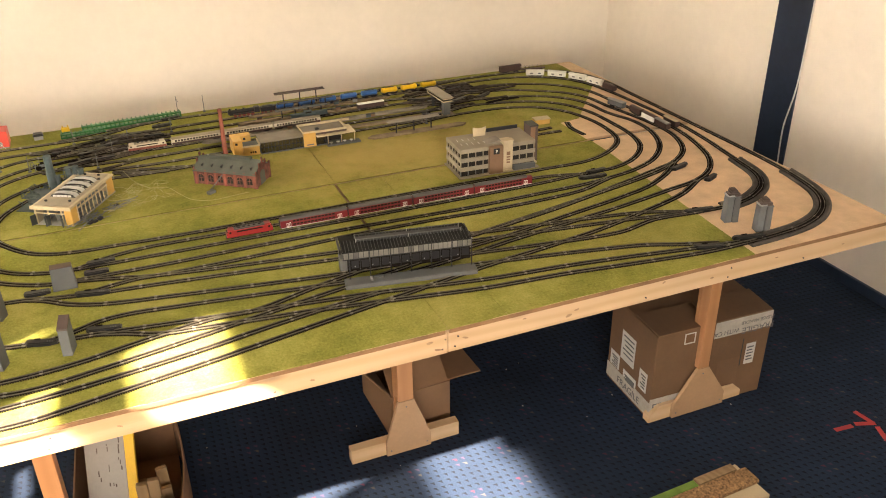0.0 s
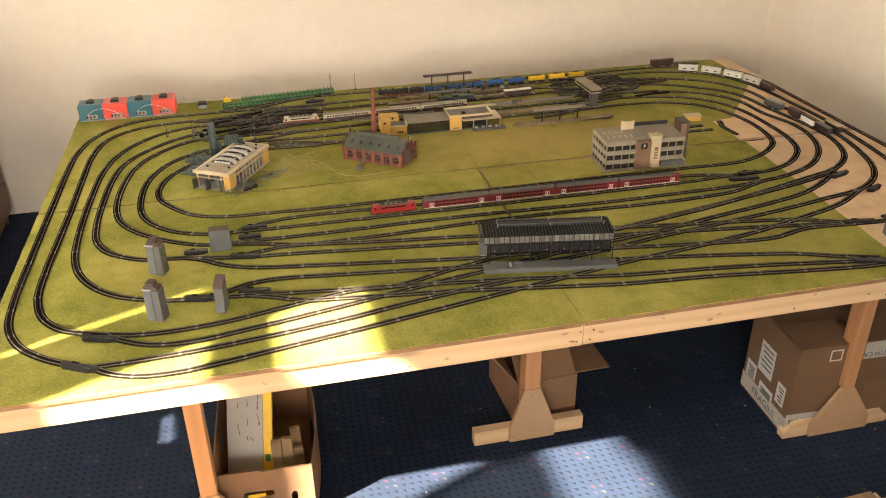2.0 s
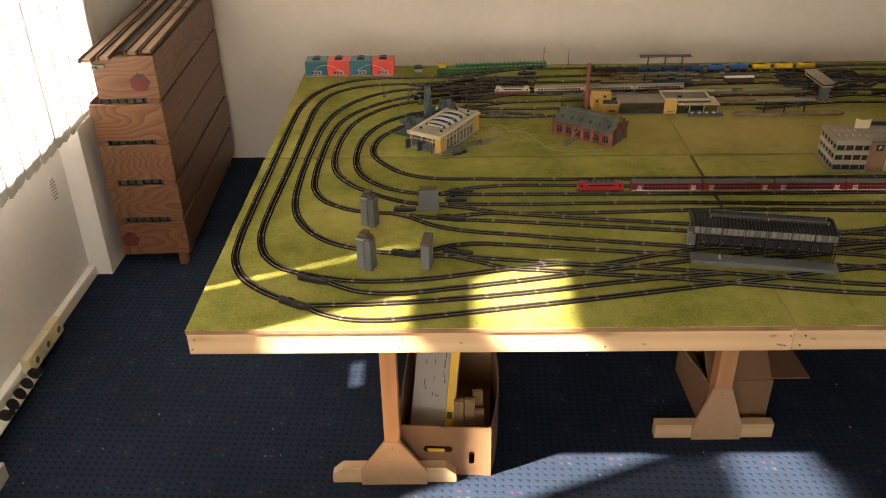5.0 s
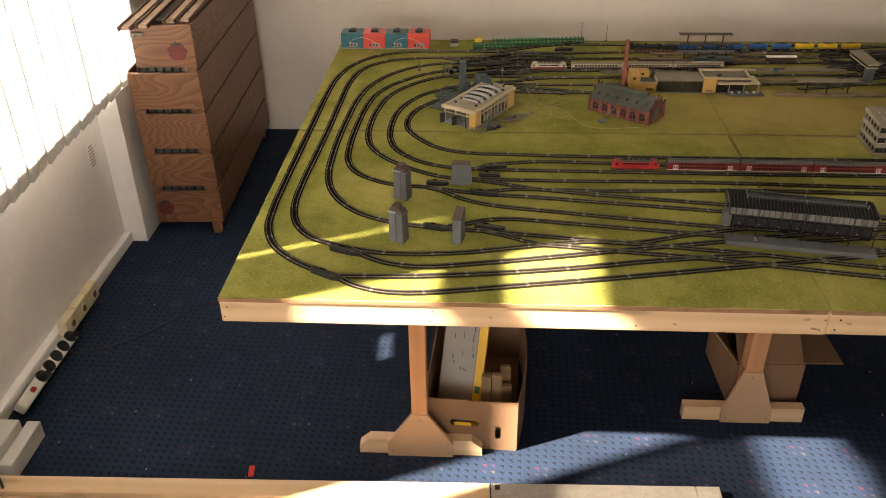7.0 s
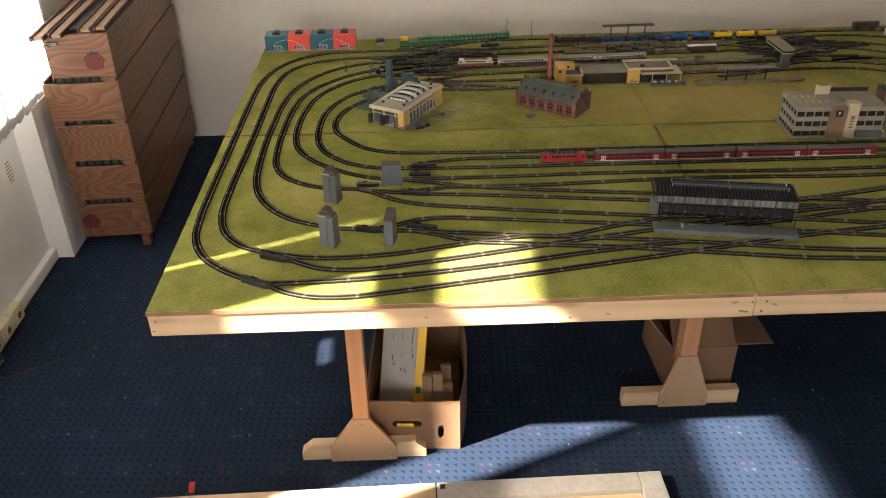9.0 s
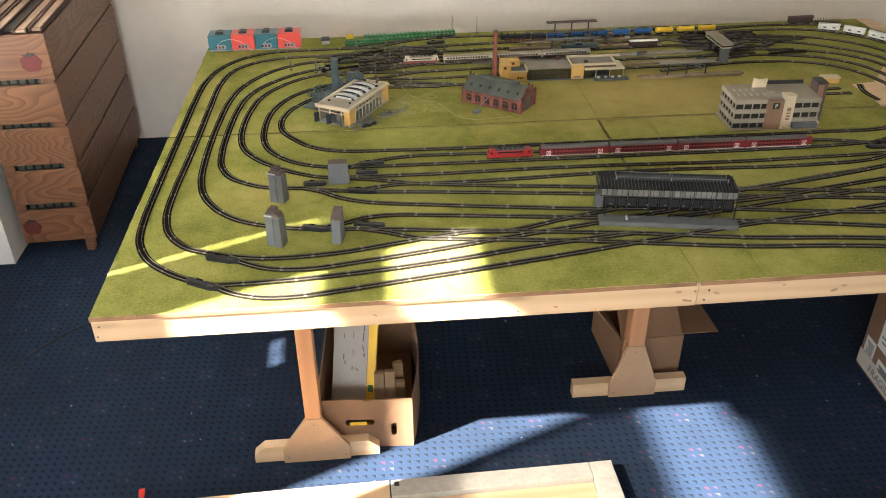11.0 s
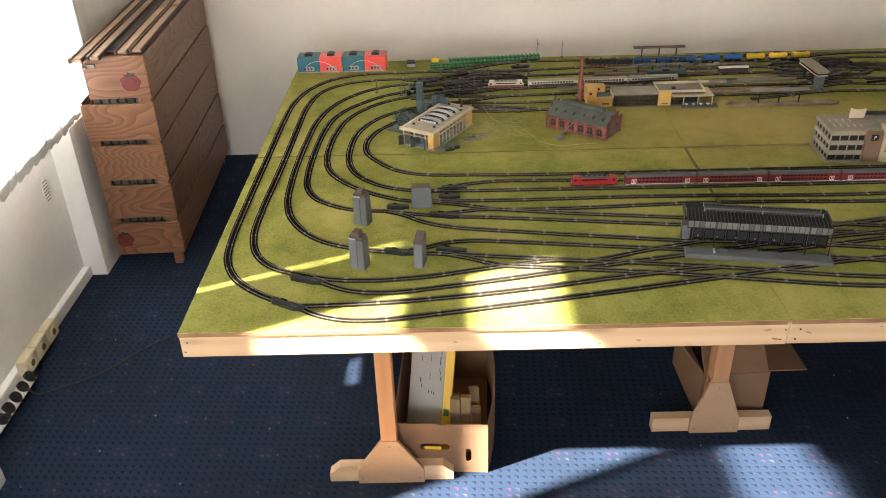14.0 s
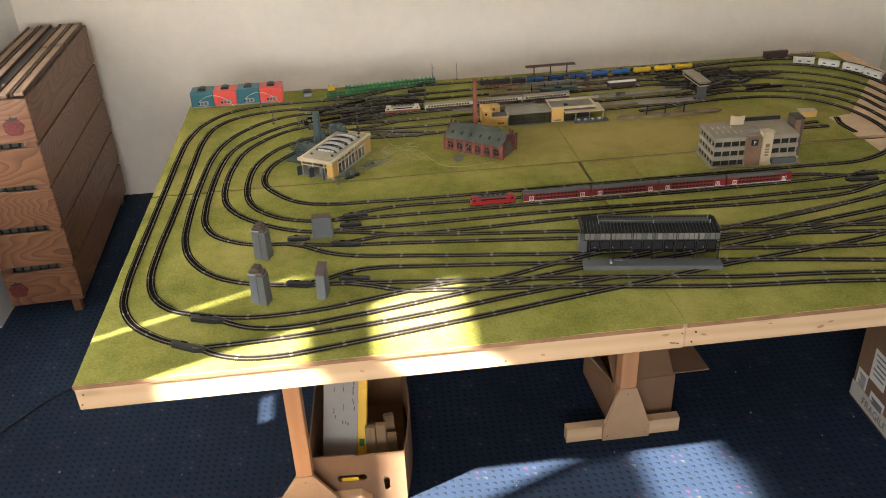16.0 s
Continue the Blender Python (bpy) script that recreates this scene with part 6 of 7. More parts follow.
for x in (-0.0145, L - 0.0155):
    one("end_ornament", "black_plastic", t, x, x + 0.008, 0.075, 0.19, 0.124, 0.142, 0.002)


# ---- bridge piers ----
def pier(x, y, turn, label):
    t = thing("bridge_pier", label, "model bridge pier", (x, y, 0.9905), turn, group="grey bridge piers")
    # Shaded side put into the colour: the right shaft takes a darker grey.
    for x0, x1, dy, h, mat in ((-0.031, -0.002, 0.021, 0.123, "concrete"), (0.003, 0.029, 0.024, 0.117, "platform_grey")):
        bm = bmesh.new()
        for v in prism(bm, [(x0, -dy), (x1, -dy), (x1, dy), (x0, dy)], 0, h):
            if v.co.z > 0.1:
                v.co.y *= 0.92
                v.co.x = -0.001 + (v.co.x + 0.001) * 0.95
        part("shaft", bm, mat, t)
    one("joint_rib", "roofdark", t, -0.0035, 0.0045, -0.018, 0.018, 0, 0.115)
    one("cap", "concrete_l", t, -0.0325, -0.001, -0.0215, 0.0215, 0.1232, 0.1285, 0.001)
    one("cap", "concrete", t, 0.0005, 0.0295, -0.0235, 0.0235, 0.1172, 0.1225, 0.001)
    one("saddle", "cap_brown", t, -0.028, 0.024, -0.0185, 0.0185, 0.1287, 0.1365, 0.001, label="dull brown saddle")
    one("packing", "cap_brown", t, 0.002, 0.024, -0.018, 0.018, 0.1227, 0.1285)
    one("bearing_block", "cap_brown", t, -0.020, 0.012, -0.015, 0.016, 0.1367, 0.147, 0.001, label="dull brown bearing block")
    one("bearing_cap", "cap_brown", t, -0.017, 0.009, -0.017, 0.018, 0.1472, 0.153, 0.001)
    return t


pier(0.583, 0.392, -22, "grey bridge pier with a brownish top on the grass")
pier(0.567, 0.728, -22, "grey bridge pier with a brownish top on the grass")
pier(3.527, 0.286, -14, "grey bridge pier standing on the bare board")
pier(3.588, 0.156, -14, "grey bridge pier standing on the bare board")
t = thing("bridge_pier", "plain light grey wedge-shaped bridge pier", "model bridge pier", (0.803, 0.862, 0.9905), 0, group="grey bridge piers")
bm = bmesh.new()
for v in prism(bm, [(-0.044, -0.018), (0.044, -0.018), (0.044, 0.018), (-0.044, 0.018)], 0, 0.095):
    if v.co.z > 0.05:
        v.co.x *= 0.87
part("shaft", bm, "concrete", t)
one("top_cap", "cap_brown", t, -0.039, 0.039, -0.019, 0.019, 0.0952, 0.099, 0.001)
t = thing("bridge_pier", "slim grey bridge pier with a sloping brown top", "model bridge pier", (0.808, 0.398, 0.9905), -14, group="grey bridge piers")
bm = bmesh.new()
prism(bm, [(-0.032, 0), (0.032, 0), (0.026, 0.122), (-0.026, 0.098)], -0.016, 0.016, Matrix(((0, 0, 1, 0), (1, 0, 0, 0), (0, 1, 0, 0), (0, 0, 0, 1))))
part("shaft", bm, "concrete", t)
bm = bmesh.new()
prism(bm, [(-0.027, 0.0985), (0.027, 0.1228), (0.027, 0.130), (-0.027, 0.106)], -0.017, 0.017, Matrix(((0, 0, 1, 0), (1, 0, 0, 0), (0, 1, 0, 0), (0, 0, 0, 1))))
part("top_cap", bm, "cap_brown", t)


# ---- trains ----
RAIL_TOP = 0.9977


def bogies(t, L, n=2, gauge=0.0165):
    for k in range(n):
        x = (-L / 2 + 0.035) if k == 0 else (L / 2 - 0.035)
        if n == 1:
            x = 0
        bm = bmesh.new()
        box(bm, x - 0.018, x + 0.018, -0.012, 0.012, 0.003, 0.010)
        for dx in (-0.012, 0.012):
            for s in (-1, 1):
                tube(bm, (x + dx, s * gauge * 0.45, 0.0052), (x + dx, s * gauge * 0.58, 0.0052), 0.0052, n=10)
        part("bogie", bm, "black_plastic", t)


def shell(name, t, mat, x0, x1, w, z0, z1, round_top, label=""):
    """A body along x whose cross-section is rounded at the top."""
    bm = bmesh.new()
    prof = [(-w, z0), (w, z0), (w, z1 - round_top)]
    prof += [(w * math.cos(a), z1 - round_top + round_top * math.sin(a)) for a in [math.pi * j / 8 for j in range(1, 8)]]
    prof += [(-w, z1 - round_top)]
    prism(bm, prof, x0, x1, Matrix(((0, 0, 1, 0), (1, 0, 0, 0), (0, 1, 0, 0), (0, 0, 0, 1))))
    return part(name, bm, mat, t, label)


def rolling(name, label, category, x, y, turn, group):
    return thing(name, label, category, (x, y, RAIL_TOP), turn, group)


def electric_loco(x, y, turn, body, stripe, label, group, roof="train_grey"):
    t = rolling("electric_locomotive", label, "model locomotive", x, y, turn, group)
    L = 0.198
    bm = bmesh.new()
    prism(bm, [(-L / 2, 0.010), (L / 2, 0.010), (L / 2, 0.024), (L / 2 - 0.007, 0.040), (-L / 2 + 0.007, 0.040), (-L / 2, 0.024)], -0.0165, 0.0165, Matrix(((1, 0, 0, 0), (0, 0, -1, 0), (0, 1, 0, 0), (0, 0, 0, 1))))
    part("body", bm, body, t)
    one("roof", roof, t, -L / 2 + 0.02, L / 2 - 0.02, -0.014, 0.014, 0.0402, 0.045, 0.001)
    one("lower_stripe", stripe, t, -L / 2 + 0.001, L / 2 - 0.001, -0.0169, 0.0169, 0.0105, 0.017 if stripe == body else 0.0235)
    for k in range(5):
        one("roof_gear", "black_plastic", t, -0.05 + k * 0.022, -0.038 + k * 0.022, -0.007 + 0.002 * (k % 3), 0.006, 0.0452, 0.049 + 0.001 * (k % 2), 0.001)
    one("buffer_beam", "black_plastic", t, -L / 2 - 0.003, L / 2 + 0.003, -0.012, 0.012, 0.006, 0.0098)
    for s in (-1, 1):
        one("cab_roof", body, t, *sorted((s * (L / 2 - 0.008), s * (L / 2 - 0.034))), -0.0155, 0.0155, 0.0402, 0.0455, 0.0015)
        one("cab_window", "window", t, *sorted((s * (L / 2 - 0.0058), s * (L / 2 - 0.0028))), -0.012, 0.012, 0.028, 0.038)
        one("side_window", "window", t, *sorted((s * (L / 2 - 0.012), s * (L / 2 - 0.020))), -0.0168, 0.0168, 0.027, 0.036)
        bm = bmesh.new()
        x0 = s * 0.05
        for a, b in (((x0 - 0.012, 0.046), (x0 + 0.004, 0.055)), ((x0 + 0.012, 0.046), (x0 - 0.004, 0.055))):
            for yy in (-0.008, 0.008):
                tube(bm, (a[0], yy, a[1]), (b[0], yy, b[1]), 0.0008, n=5)
        part("pantograph", bm, "black_plastic", t)
    one("vent_band", "window", t, -0.055, 0.055, -0.0168, 0.0168, 0.030, 0.036)
    bogies(t, L)
    return t


def double_deck_coach(x, y, turn, label, group, cab=False):
    t = rolling("double_deck_coach", label, "model coach", x, y, turn, group)
    L = 0.302
    shell("body", t, "coach_red", -L / 2, L / 2, 0.0162, 0.008, 0.047, 0.006)
    shell("roof", t, "train_grey", -L / 2 + 0.001, L / 2 - (0.028 if cab else 0.001), 0.0158, 0.0435, 0.0535, 0.0085)
    for z0, z1 in ((0.017, 0.024), (0.033, 0.0405)):
        for k in range(12):
            xx = -L / 2 + 0.055 + k * (L - 0.11) / 12
            one("window", "window", t, xx, xx + (L - 0.11) / 12 - 0.004, -0.0166, 0.0166, z0, z1)
    one("waist_stripe", "train_white", t, -L / 2 + 0.002, L / 2 - 0.002, -0.0167, 0.0167, 0.0085, 0.011)
    for s in (-1, 1):
        bm = bmesh.new()
        for dx in (-0.010, 0.001):
            frame_with_hole(bm, s * (L / 2 - 0.036) + dx, s * (L / 2 - 0.036) + dx + 0.009, 0.012, 0.032, -0.0171, -0.0164, s * (L / 2 - 0.036) + dx + 0.002, s * (L / 2 - 0.036) + dx + 0.007, 0.016, 0.029)
        part("door", bm, "train_white", t, "white double doors")
        one("gangway", "black_plastic", t, *sorted((s * L / 2, s * (L / 2 + 0.003))), -0.009, 0.009, 0.012, 0.042)
    bogies(t, L)
    return t


def coach(x, y, turn, label, group, L=0.262):
    t = rolling("passenger_coach", label, "model coach", x, y, turn, group)
    shell("body", t, "train_cream", -L / 2, L / 2, 0.0158, 0.009, 0.040, 0.004)
    shell("roof", t, "stone", -L / 2 + 0.001, L / 2 - 0.001, 0.0155, 0.0375, 0.0465, 0.008)
    for k in range(15):
        xx = -L / 2 + 0.018 + k * (L - 0.036) / 15
        one("window", "window", t, xx, xx + (L - 0.036) / 15 - 0.006, -0.0162, 0.0162, 0.0235, 0.0335)
    one("lower_stripe", "train_brown", t, -L / 2 + 0.002, L / 2 - 0.002, -0.0161, 0.0161, 0.009, 0.0205)
    bogies(t, L)
    return t


def tank_wagon(x, y, turn, mat, label, group):
    t = rolling("tank_wagon", label, "model wagon", x, y, turn, group)
    bm = bmesh.new()
    tube(bm, (-0.047, 0, 0.029), (0.047, 0, 0.029), 0.0155, n=20)
    for s in (-1, 1):
        tube(bm, (s * 0.047, 0, 0.029), (s * 0.053, 0, 0.029), 0.0155, 0.010, 20) if s > 0 else tube(bm, (-0.053, 0, 0.029), (-0.047, 0, 0.029), 0.010, 0.0155, 20)
    part("tank", bm, mat, t, smooth=True)
    one("walkway", "black_plastic", t, -0.03, 0.03, -0.005, 0.005, 0.0446, 0.047)
    bm = bmesh.new()
    tube(bm, (0, 0, 0.044), (0, 0, 0.050), 0.006, n=12)
    part("dome", bm, "black_plastic", t)
    one("chassis", "black_plastic", t, -0.054, 0.054, -0.012, 0.012, 0.009, 0.0125)
    for s in (-1, 1):
        one("saddle", mat, t, s * 0.035 - 0.003, s * 0.035 + 0.003, -0.013, 0.013, 0.0126, 0.02)
    bogies(t, 0.13)
    return t


def box_wagon(x, y, turn, body, roof, label, group, L=0.115, marks=None, h=0.040):
    t = rolling("covered_wagon", label, "model wagon", x, y, turn, group)
    one("body", body, t, -L / 2, L / 2, -0.0155, 0.0155, 0.011, h, 0.001)
    shell("roof", t, roof, -L / 2 - 0.002, L / 2 + 0.002, 0.0162, h, h + 0.007, 0.006)
    one("chassis", "black_plastic", t, -L / 2 + 0.002, L / 2 - 0.002, -0.012, 0.012, 0.008, 0.0108)
    for k in range(6):
        xx = -L / 2 + 0.008 + k * (L - 0.02) / 5
        one("rib", body, t, xx, xx + 0.002, -0.0163, 0.0163, 0.012, h - 0.001)
    if marks:
        for xx in (-L * 0.28, L * 0.16):
            one("lettering", marks, t, xx, xx + L * 0.16, -0.0169, 0.0169, 0.021, 0.029, label="unreadable dark lettering patch")
    bogies(t, L)
    return t


def steam_loco(x, y, turn, label, group):
    t = rolling("steam_locomotive", label, "model locomotive", x, y, turn, group)
    bm = bmesh.new()
    tube(bm, (-0.135, 0, 0.031), (0.02, 0, 0.031), 0.0125, n=20)
    part("boiler", bm, "black_plastic", t, smooth=True)
    one("cab", "black_plastic", t, 0.021, 0.052, -0.0165, 0.0165, 0.014, 0.047, 0.002)
    one("running_board", "black_plastic", t, -0.13, 0.052, -0.0165, 0.0165, 0.016, 0.019)
    for xx, r, z in ((-0.122, 0.005, 0.054), (-0.085, 0.006, 0.049), (-0.04, 0.006, 0.049)):
        bm = bmesh.new()
        tube(bm, (xx, 0, 0.04), (xx, 0, z), r, n=12)
        part("dome", bm, "black_plastic", t)
    for k in range(5):
        for s in (-1, 1):
            bm = bmesh.new()
            tube(bm, (-0.095 + k * 0.026, s * 0.0085, 0.0105), (-0.095 + k * 0.026, s * 0.0115, 0.0105), 0.0105, n=16)
            part("driving_wheel", bm, "brick_dark", t, "dull red driving wheel")
    one("smoke_deflector", "black_plastic", t, -0.13, -0.108, -0.0165, -0.0155, 0.019, 0.043)
    one("smoke_deflector", "black_plastic", t, -0.13, -0.108, 0.0155, 0.0165, 0.019, 0.043)
    one("tender", "black_plastic", t, 0.06, 0.148, -0.016, 0.016, 0.012, 0.038, 0.002)
    one("coal", "roofdark", t, 0.07, 0.135, -0.012, 0.012, 0.038, 0.044, 0.003)
    for xx in (0.078, 0.13):
        bm = bmesh.new()
        for dx in (-0.01, 0.01):
            tube(bm, (xx + dx, -0.011, 0.006), (xx + dx, 0.011, 0.006), 0.006, n=10)
        part("tender_wheel", bm, "brick_dark", t)
    return t


G = "red double-deck train"
Y0 = 1.004
electric_loco(1.550, Y0 + 0.003, 180, "train_red", "train_red", "red electric model locomotive with grey roof gear", G)
for k in range(4):
    double_deck_coach(1.834 + 0.3085 * k, Y0 - 0.002 - 0.004 * k, -0.7, "red double-deck model coach with a grey roof", G, k == 3)
G = "cream express train"
electric_loco(1.247, 2.249, 180, "train_cream", "brick_dark", "cream model locomotive with a dark red lower stripe", G, "stone")
for k in range(3):
    coach(1.512 + 0.283 * k, 2.258 + 0.009 * k, 1.8, "cream model passenger coach with a grey roof", G, 0.276)
G = "tank wagon train"
steam_loco(1.875, 2.588, 1.5, "black model steam locomotive with dull red wheels", G)
for k in range(8):
    x = 2.085 + 0.1355 * k
    tank_wagon(x, 2.594 + 0.0265 * (x - 2.0), 1.6, "train_blue" if k < 5 else "yellow", "blue model tank wagon with a black walkway" if k < 5 else "yellow model tank wagon with a black walkway", G)
G = "white freight train"
for x, y, a in ((3.785, 2.562, -24), (3.905, 2.478, -43), (3.995, 2.36, -58), (4.045, 2.225, -72)):
    box_wagon(x, y, a, "train_white", "train_white", "white covered model wagon with dark lettering patches", G, 0.12, "tape_print")
box_wagon(4.068, 2.09, -82, "train_brown", "train_brown", "small dark brown model diesel engine", G, 0.105, None, 0.034)
G = "parked wagons"
box_wagon(3.925, 1.79, -75, "concrete", "concrete_l", "grey covered model wagon parked on the curve", G, 0.12)
box_wagon(3.955, 1.625, -88, "train_brown", "train_brown", "dark brown model wagon parked beside the others", G, 0.10)
box_wagon(3.956, 1.50, -90, "train_white", "train_brown", "white-sided model wagon with a brown roof", G, 0.115)
box_wagon(3.955, 1.375, -90, "train_brown", "steel", "brown model wagon with a grey roof", G, 0.11)
box_wagon(4.024, 1.385, -90, "train_brown", "cream", "brown model wagon with a cream tarpaulin roof", G, 0.11)
box_wagon(3.675, 2.718, 2, "train_brown", "train_brown", "dark brown covered model wagon at the table edge", G, 0.155, None, 0.044)
t = rolling("stake_wagon", "dark brown flat model wagon with upright stakes", "model wagon", 3.845, 2.70, -8, G)
one("deck", "train_brown", t, -0.085, 0.085, -0.015, 0.015, 0.009, 0.014, 0.001)
for k in range(9):
    for s in (-1, 1):
        one("stake", "train_brown", t, -0.08 + k * 0.0195, -0.078 + k * 0.0195, s * 0.0135 - 0.0008, s * 0.0135 + 0.0008, 0.0142, 0.036)
bogies(t, 0.16)
box_wagon(2.565, 2.398, 2, "train_brown", "train_white", "brown model wagon with a white roof", G, 0.165, None, 0.036)
t = rolling("low_flat_wagon", "dark flat model wagon loaded with pinkish timber", "model wagon", 1.89, 2.376, 2, G)
one("deck", "black_plastic", t, -0.13, 0.13, -0.014, 0.014, 0.009, 0.016, 0.001)
one("load", "dirt", t, -0.125, 0.12, -0.013, 0.013, 0.0162, 0.030, 0.003, label="pale pinkish load")
bogies(t, 0.26)
t = rolling("diesel_locomotive", "dark grey-green model diesel locomotive", "model locomotive", 2.18, 2.386, 2, G)
one("hood", "bluegrey", t, -0.11, 0.11, -0.013, 0.013, 0.012, 0.036, 0.003)
one("cab", "bluegrey", t, -0.03, 0.015, -0.0155, 0.0155, 0.012, 0.046, 0.002)
one("cab_window", "window", t, -0.025, 0.010, -0.0159, 0.0159, 0.033, 0.042)
one("frame", "black_plastic", t, -0.115, 0.115, -0.0155, 0.0155, 0.008, 0.0118)
bogies(t, 0.22)

# ---- under the table ----
t = thing("cardboard_box", "open banana carton with handle holes under the table", "cardboard box", (0.672, 0.322, 0.0), -3)
W, D, H = 0.385, 0.52, 0.268
bm = bmesh.new()


def slot(cx, cz, hw, hh):
    """Outline of a hole with round ends."""
    r = min(hw, hh)
    return [(cx + (hw - r) * (1 if math.cos(a) > 0 else -1) + r * math.cos(a), cz + (hh - r) * (1 if math.sin(a) > 0 else -1) + r * math.sin(a)) for a in [math.pi * (j + 0.5) / 8 for j in range(16)]]


edges = []
for loop in ([(0, 0), (W, 0), (W, H), (W * 0.55, H - 0.004), (W * 0.5, H - 0.01), (W * 0.45, H), (0, H)], slot(0.163, 0.142, 0.062, 0.017), slot(0.304, 0.098, 0.012, 0.036)):
    vs = [bm.verts.new((x, 0.006, z)) for x, z in loop]
    edges += [bm.edges.new((vs[i], vs[(i + 1) % len(vs)])) for i in range(len(vs))]
bmesh.ops.triangle_fill(bm, use_beauty=True, use_dissolve=False, edges=edges)
r = bmesh.ops.extrude_face_region(bm, geom=bm.faces[:])
bmesh.ops.translate(bm, vec=(0, -0.006, 0), verts=[g for g in r["geom"] if isinstance(g, bmesh.types.BMVert)])
part("front_panel", bm, "card", t, "front panel with two round-ended holes")
D = 0.62
bow = [(W - 0.006 + 0.03 * math.sin(math.pi * i / 14) ** 0.8, 0.007 + (D - 0.007) * i / 14) for i in range(15)]
bm = bmesh.new()
prism(bm, bow + [(x + 0.006, y) for x, y in bow[::-1]], 0, H)
part("side_panel", bm, "card", t, "side panel bulging outwards")
one("side_panel", "card", t, 0, 0.006, 0.0065, D, 0, H + 0.05)
one("back_panel", "card", t, 0.0065, W - 0.0065, D - 0.006, D, 0, H + 0.05)
one("bottom", "card_dark", t, 0.0065, W - 0.0065, 0.0065, D - 0.0065, 0, 0.006)
one("label", "yellow", t, 0.12, 0.19, -0.0012, -0.0002, 0.128, 0.146, label="yellow label behind the handle hole")
t = thing("flat_carton", "pale printed carton with a yellow stripe leaning in a box", "carton", (0.70, 0.41, 0.02), -13)
m = pose(0, 0, 0, -26, 0, 0)
one("panel", "carton", t, 0, 0.150, 0, 0.022, 0.0, 0.76, 0.002, m)
one("stripe", "yellow", t, 0.1505, 0.188, 0, 0.022, 0.0, 0.76, 0.002, m, "yellow edge stripe")
one("emblem", "green", t, 0.158, 0.180, -0.0012, -0.0002, 0.185, 0.215, 0, m, "green rounded emblem")
random.seed(8)
for k in range(34):
    a, b = random.choice((0.045, 0.085, 0.10, 0.13)) + random.uniform(-0.006, 0.006), random.uniform(0.27, 0.72)
    one("print_bar", "cap_brown", t, a, a + random.uniform(0.002, 0.005), -0.0010, -0.0002, b, b + random.uniform(0.006, 0.03), 0, m, "grey unreadable print")
random.seed(21)
for k in range(7):
    t = thing("wood_offcut", "short pale wooden offcut standing in the carton", "wood offcut", (0.925 + 0.045 * (k % 3), 0.43 + 0.06 * (k // 3), 0.0065), random.uniform(-12, 12), group="offcuts in the carton")
    one("block", "offwood", t, -0.021, 0.021, -0.012, 0.012, 0, random.uniform(0.20, 0.34), 0.002, pose(0, 0, 0, random.uniform(-5, 2), random.uniform(-4, 4), 0))

t = thing("cardboard_box", "plain brown cardboard box with open flaps", "cardboard box", (2.02, 0.615, 0.0), 2)
W, D, H = 0.30, 0.40, 0.245
one("front_panel", "card", t, 0, W, 0, 0.006, 0, H)
one("side_panel", "card", t, 0, 0.006, 0.0065, D, 0, H)
one("side_panel", "card", t, W - 0.006, W, 0.0065, D, 0, H)
one("back_panel", "card", t, 0.0065, W - 0.0065, D - 0.006, D, 0, H)
one("bottom", "card_dark", t, 0.0065, W - 0.0065, 0.0065, D - 0.0065, 0, 0.006)
one("flap", "card", t, 0.008, W - 0.008, -0.003, 0.003, 0, 0.16, 0.0, Matrix.Translation((0, 0.004, H + 0.001)) @ pose(0, 0, 0, -48, 0, 0))
one("flap", "card_dark", t, 0.01, W - 0.01, -0.003, 0.003, 0, 0.17, 0.0, Matrix.Translation((0, D - 0.004, H + 0.001)) @ pose(0, 0, 0, -12, 0, 0))
one("flap", "card", t, -0.003, 0.003, 0.01, D, 0, 0.17, 0.0, Matrix.Translation((W - 0.004, 0, H + 0.001)) @ pose(0, 0, 0, 0, 91, 0))
one("flap", "card_dark", t, -0.003, 0.003, 0.01, D, 0, 0.24, 0.0, Matrix.Translation((0.004, 0, H + 0.001)) @ pose(0, 0, 0, 0, -36, 0))

t = thing("moving_box", "closed brown moving box with labels and fragile tape", "cardboard box", (3.197, 0.256, 0.0), -2.35)
W, D, H = 0.645, 0.386, 0.475
one("body", "card_brown", t, 0, W, 0, D, 0, H, 0.004)
one("top_flap", "card_dark", t, 0.004, W / 2 - 0.04, -0.002, D / 2, 0, 0.006, 0.001, Matrix.Translation((0, 0, H + 0.001)) @ pose(0, 0, 0, 2, 0, 0))
one("top_flap", "card_brown", t, W / 2 - 0.02, W - 0.004, 0.0, D / 2 - 0.01, 0, 0.006, 0.001, Matrix.Translation((0, 0, H + 0.001)) @ pose(0, 0, 0, 4, 0, 0))
one("top_flap", "card_dark", t, 0.002, W - 0.004, D / 2 + 0.005, D, H + 0.001, H + 0.007, 0.001)
one("tape", "dirty_white", t, -0.0016, 0.27, -0.0016, -0.0004, 0.02, 0.118, label="white packing tape")
one("tape", "dirty_white", t, -0.0016, -0.0004, -0.0016, D + 0.001, 0.012, 0.095, label="white packing tape")
one("tape", "dirty_white", t, 0.318, W + 0.001, -0.0016, -0.0004, H - 0.088, H + 0.0005, label="white packing tape")
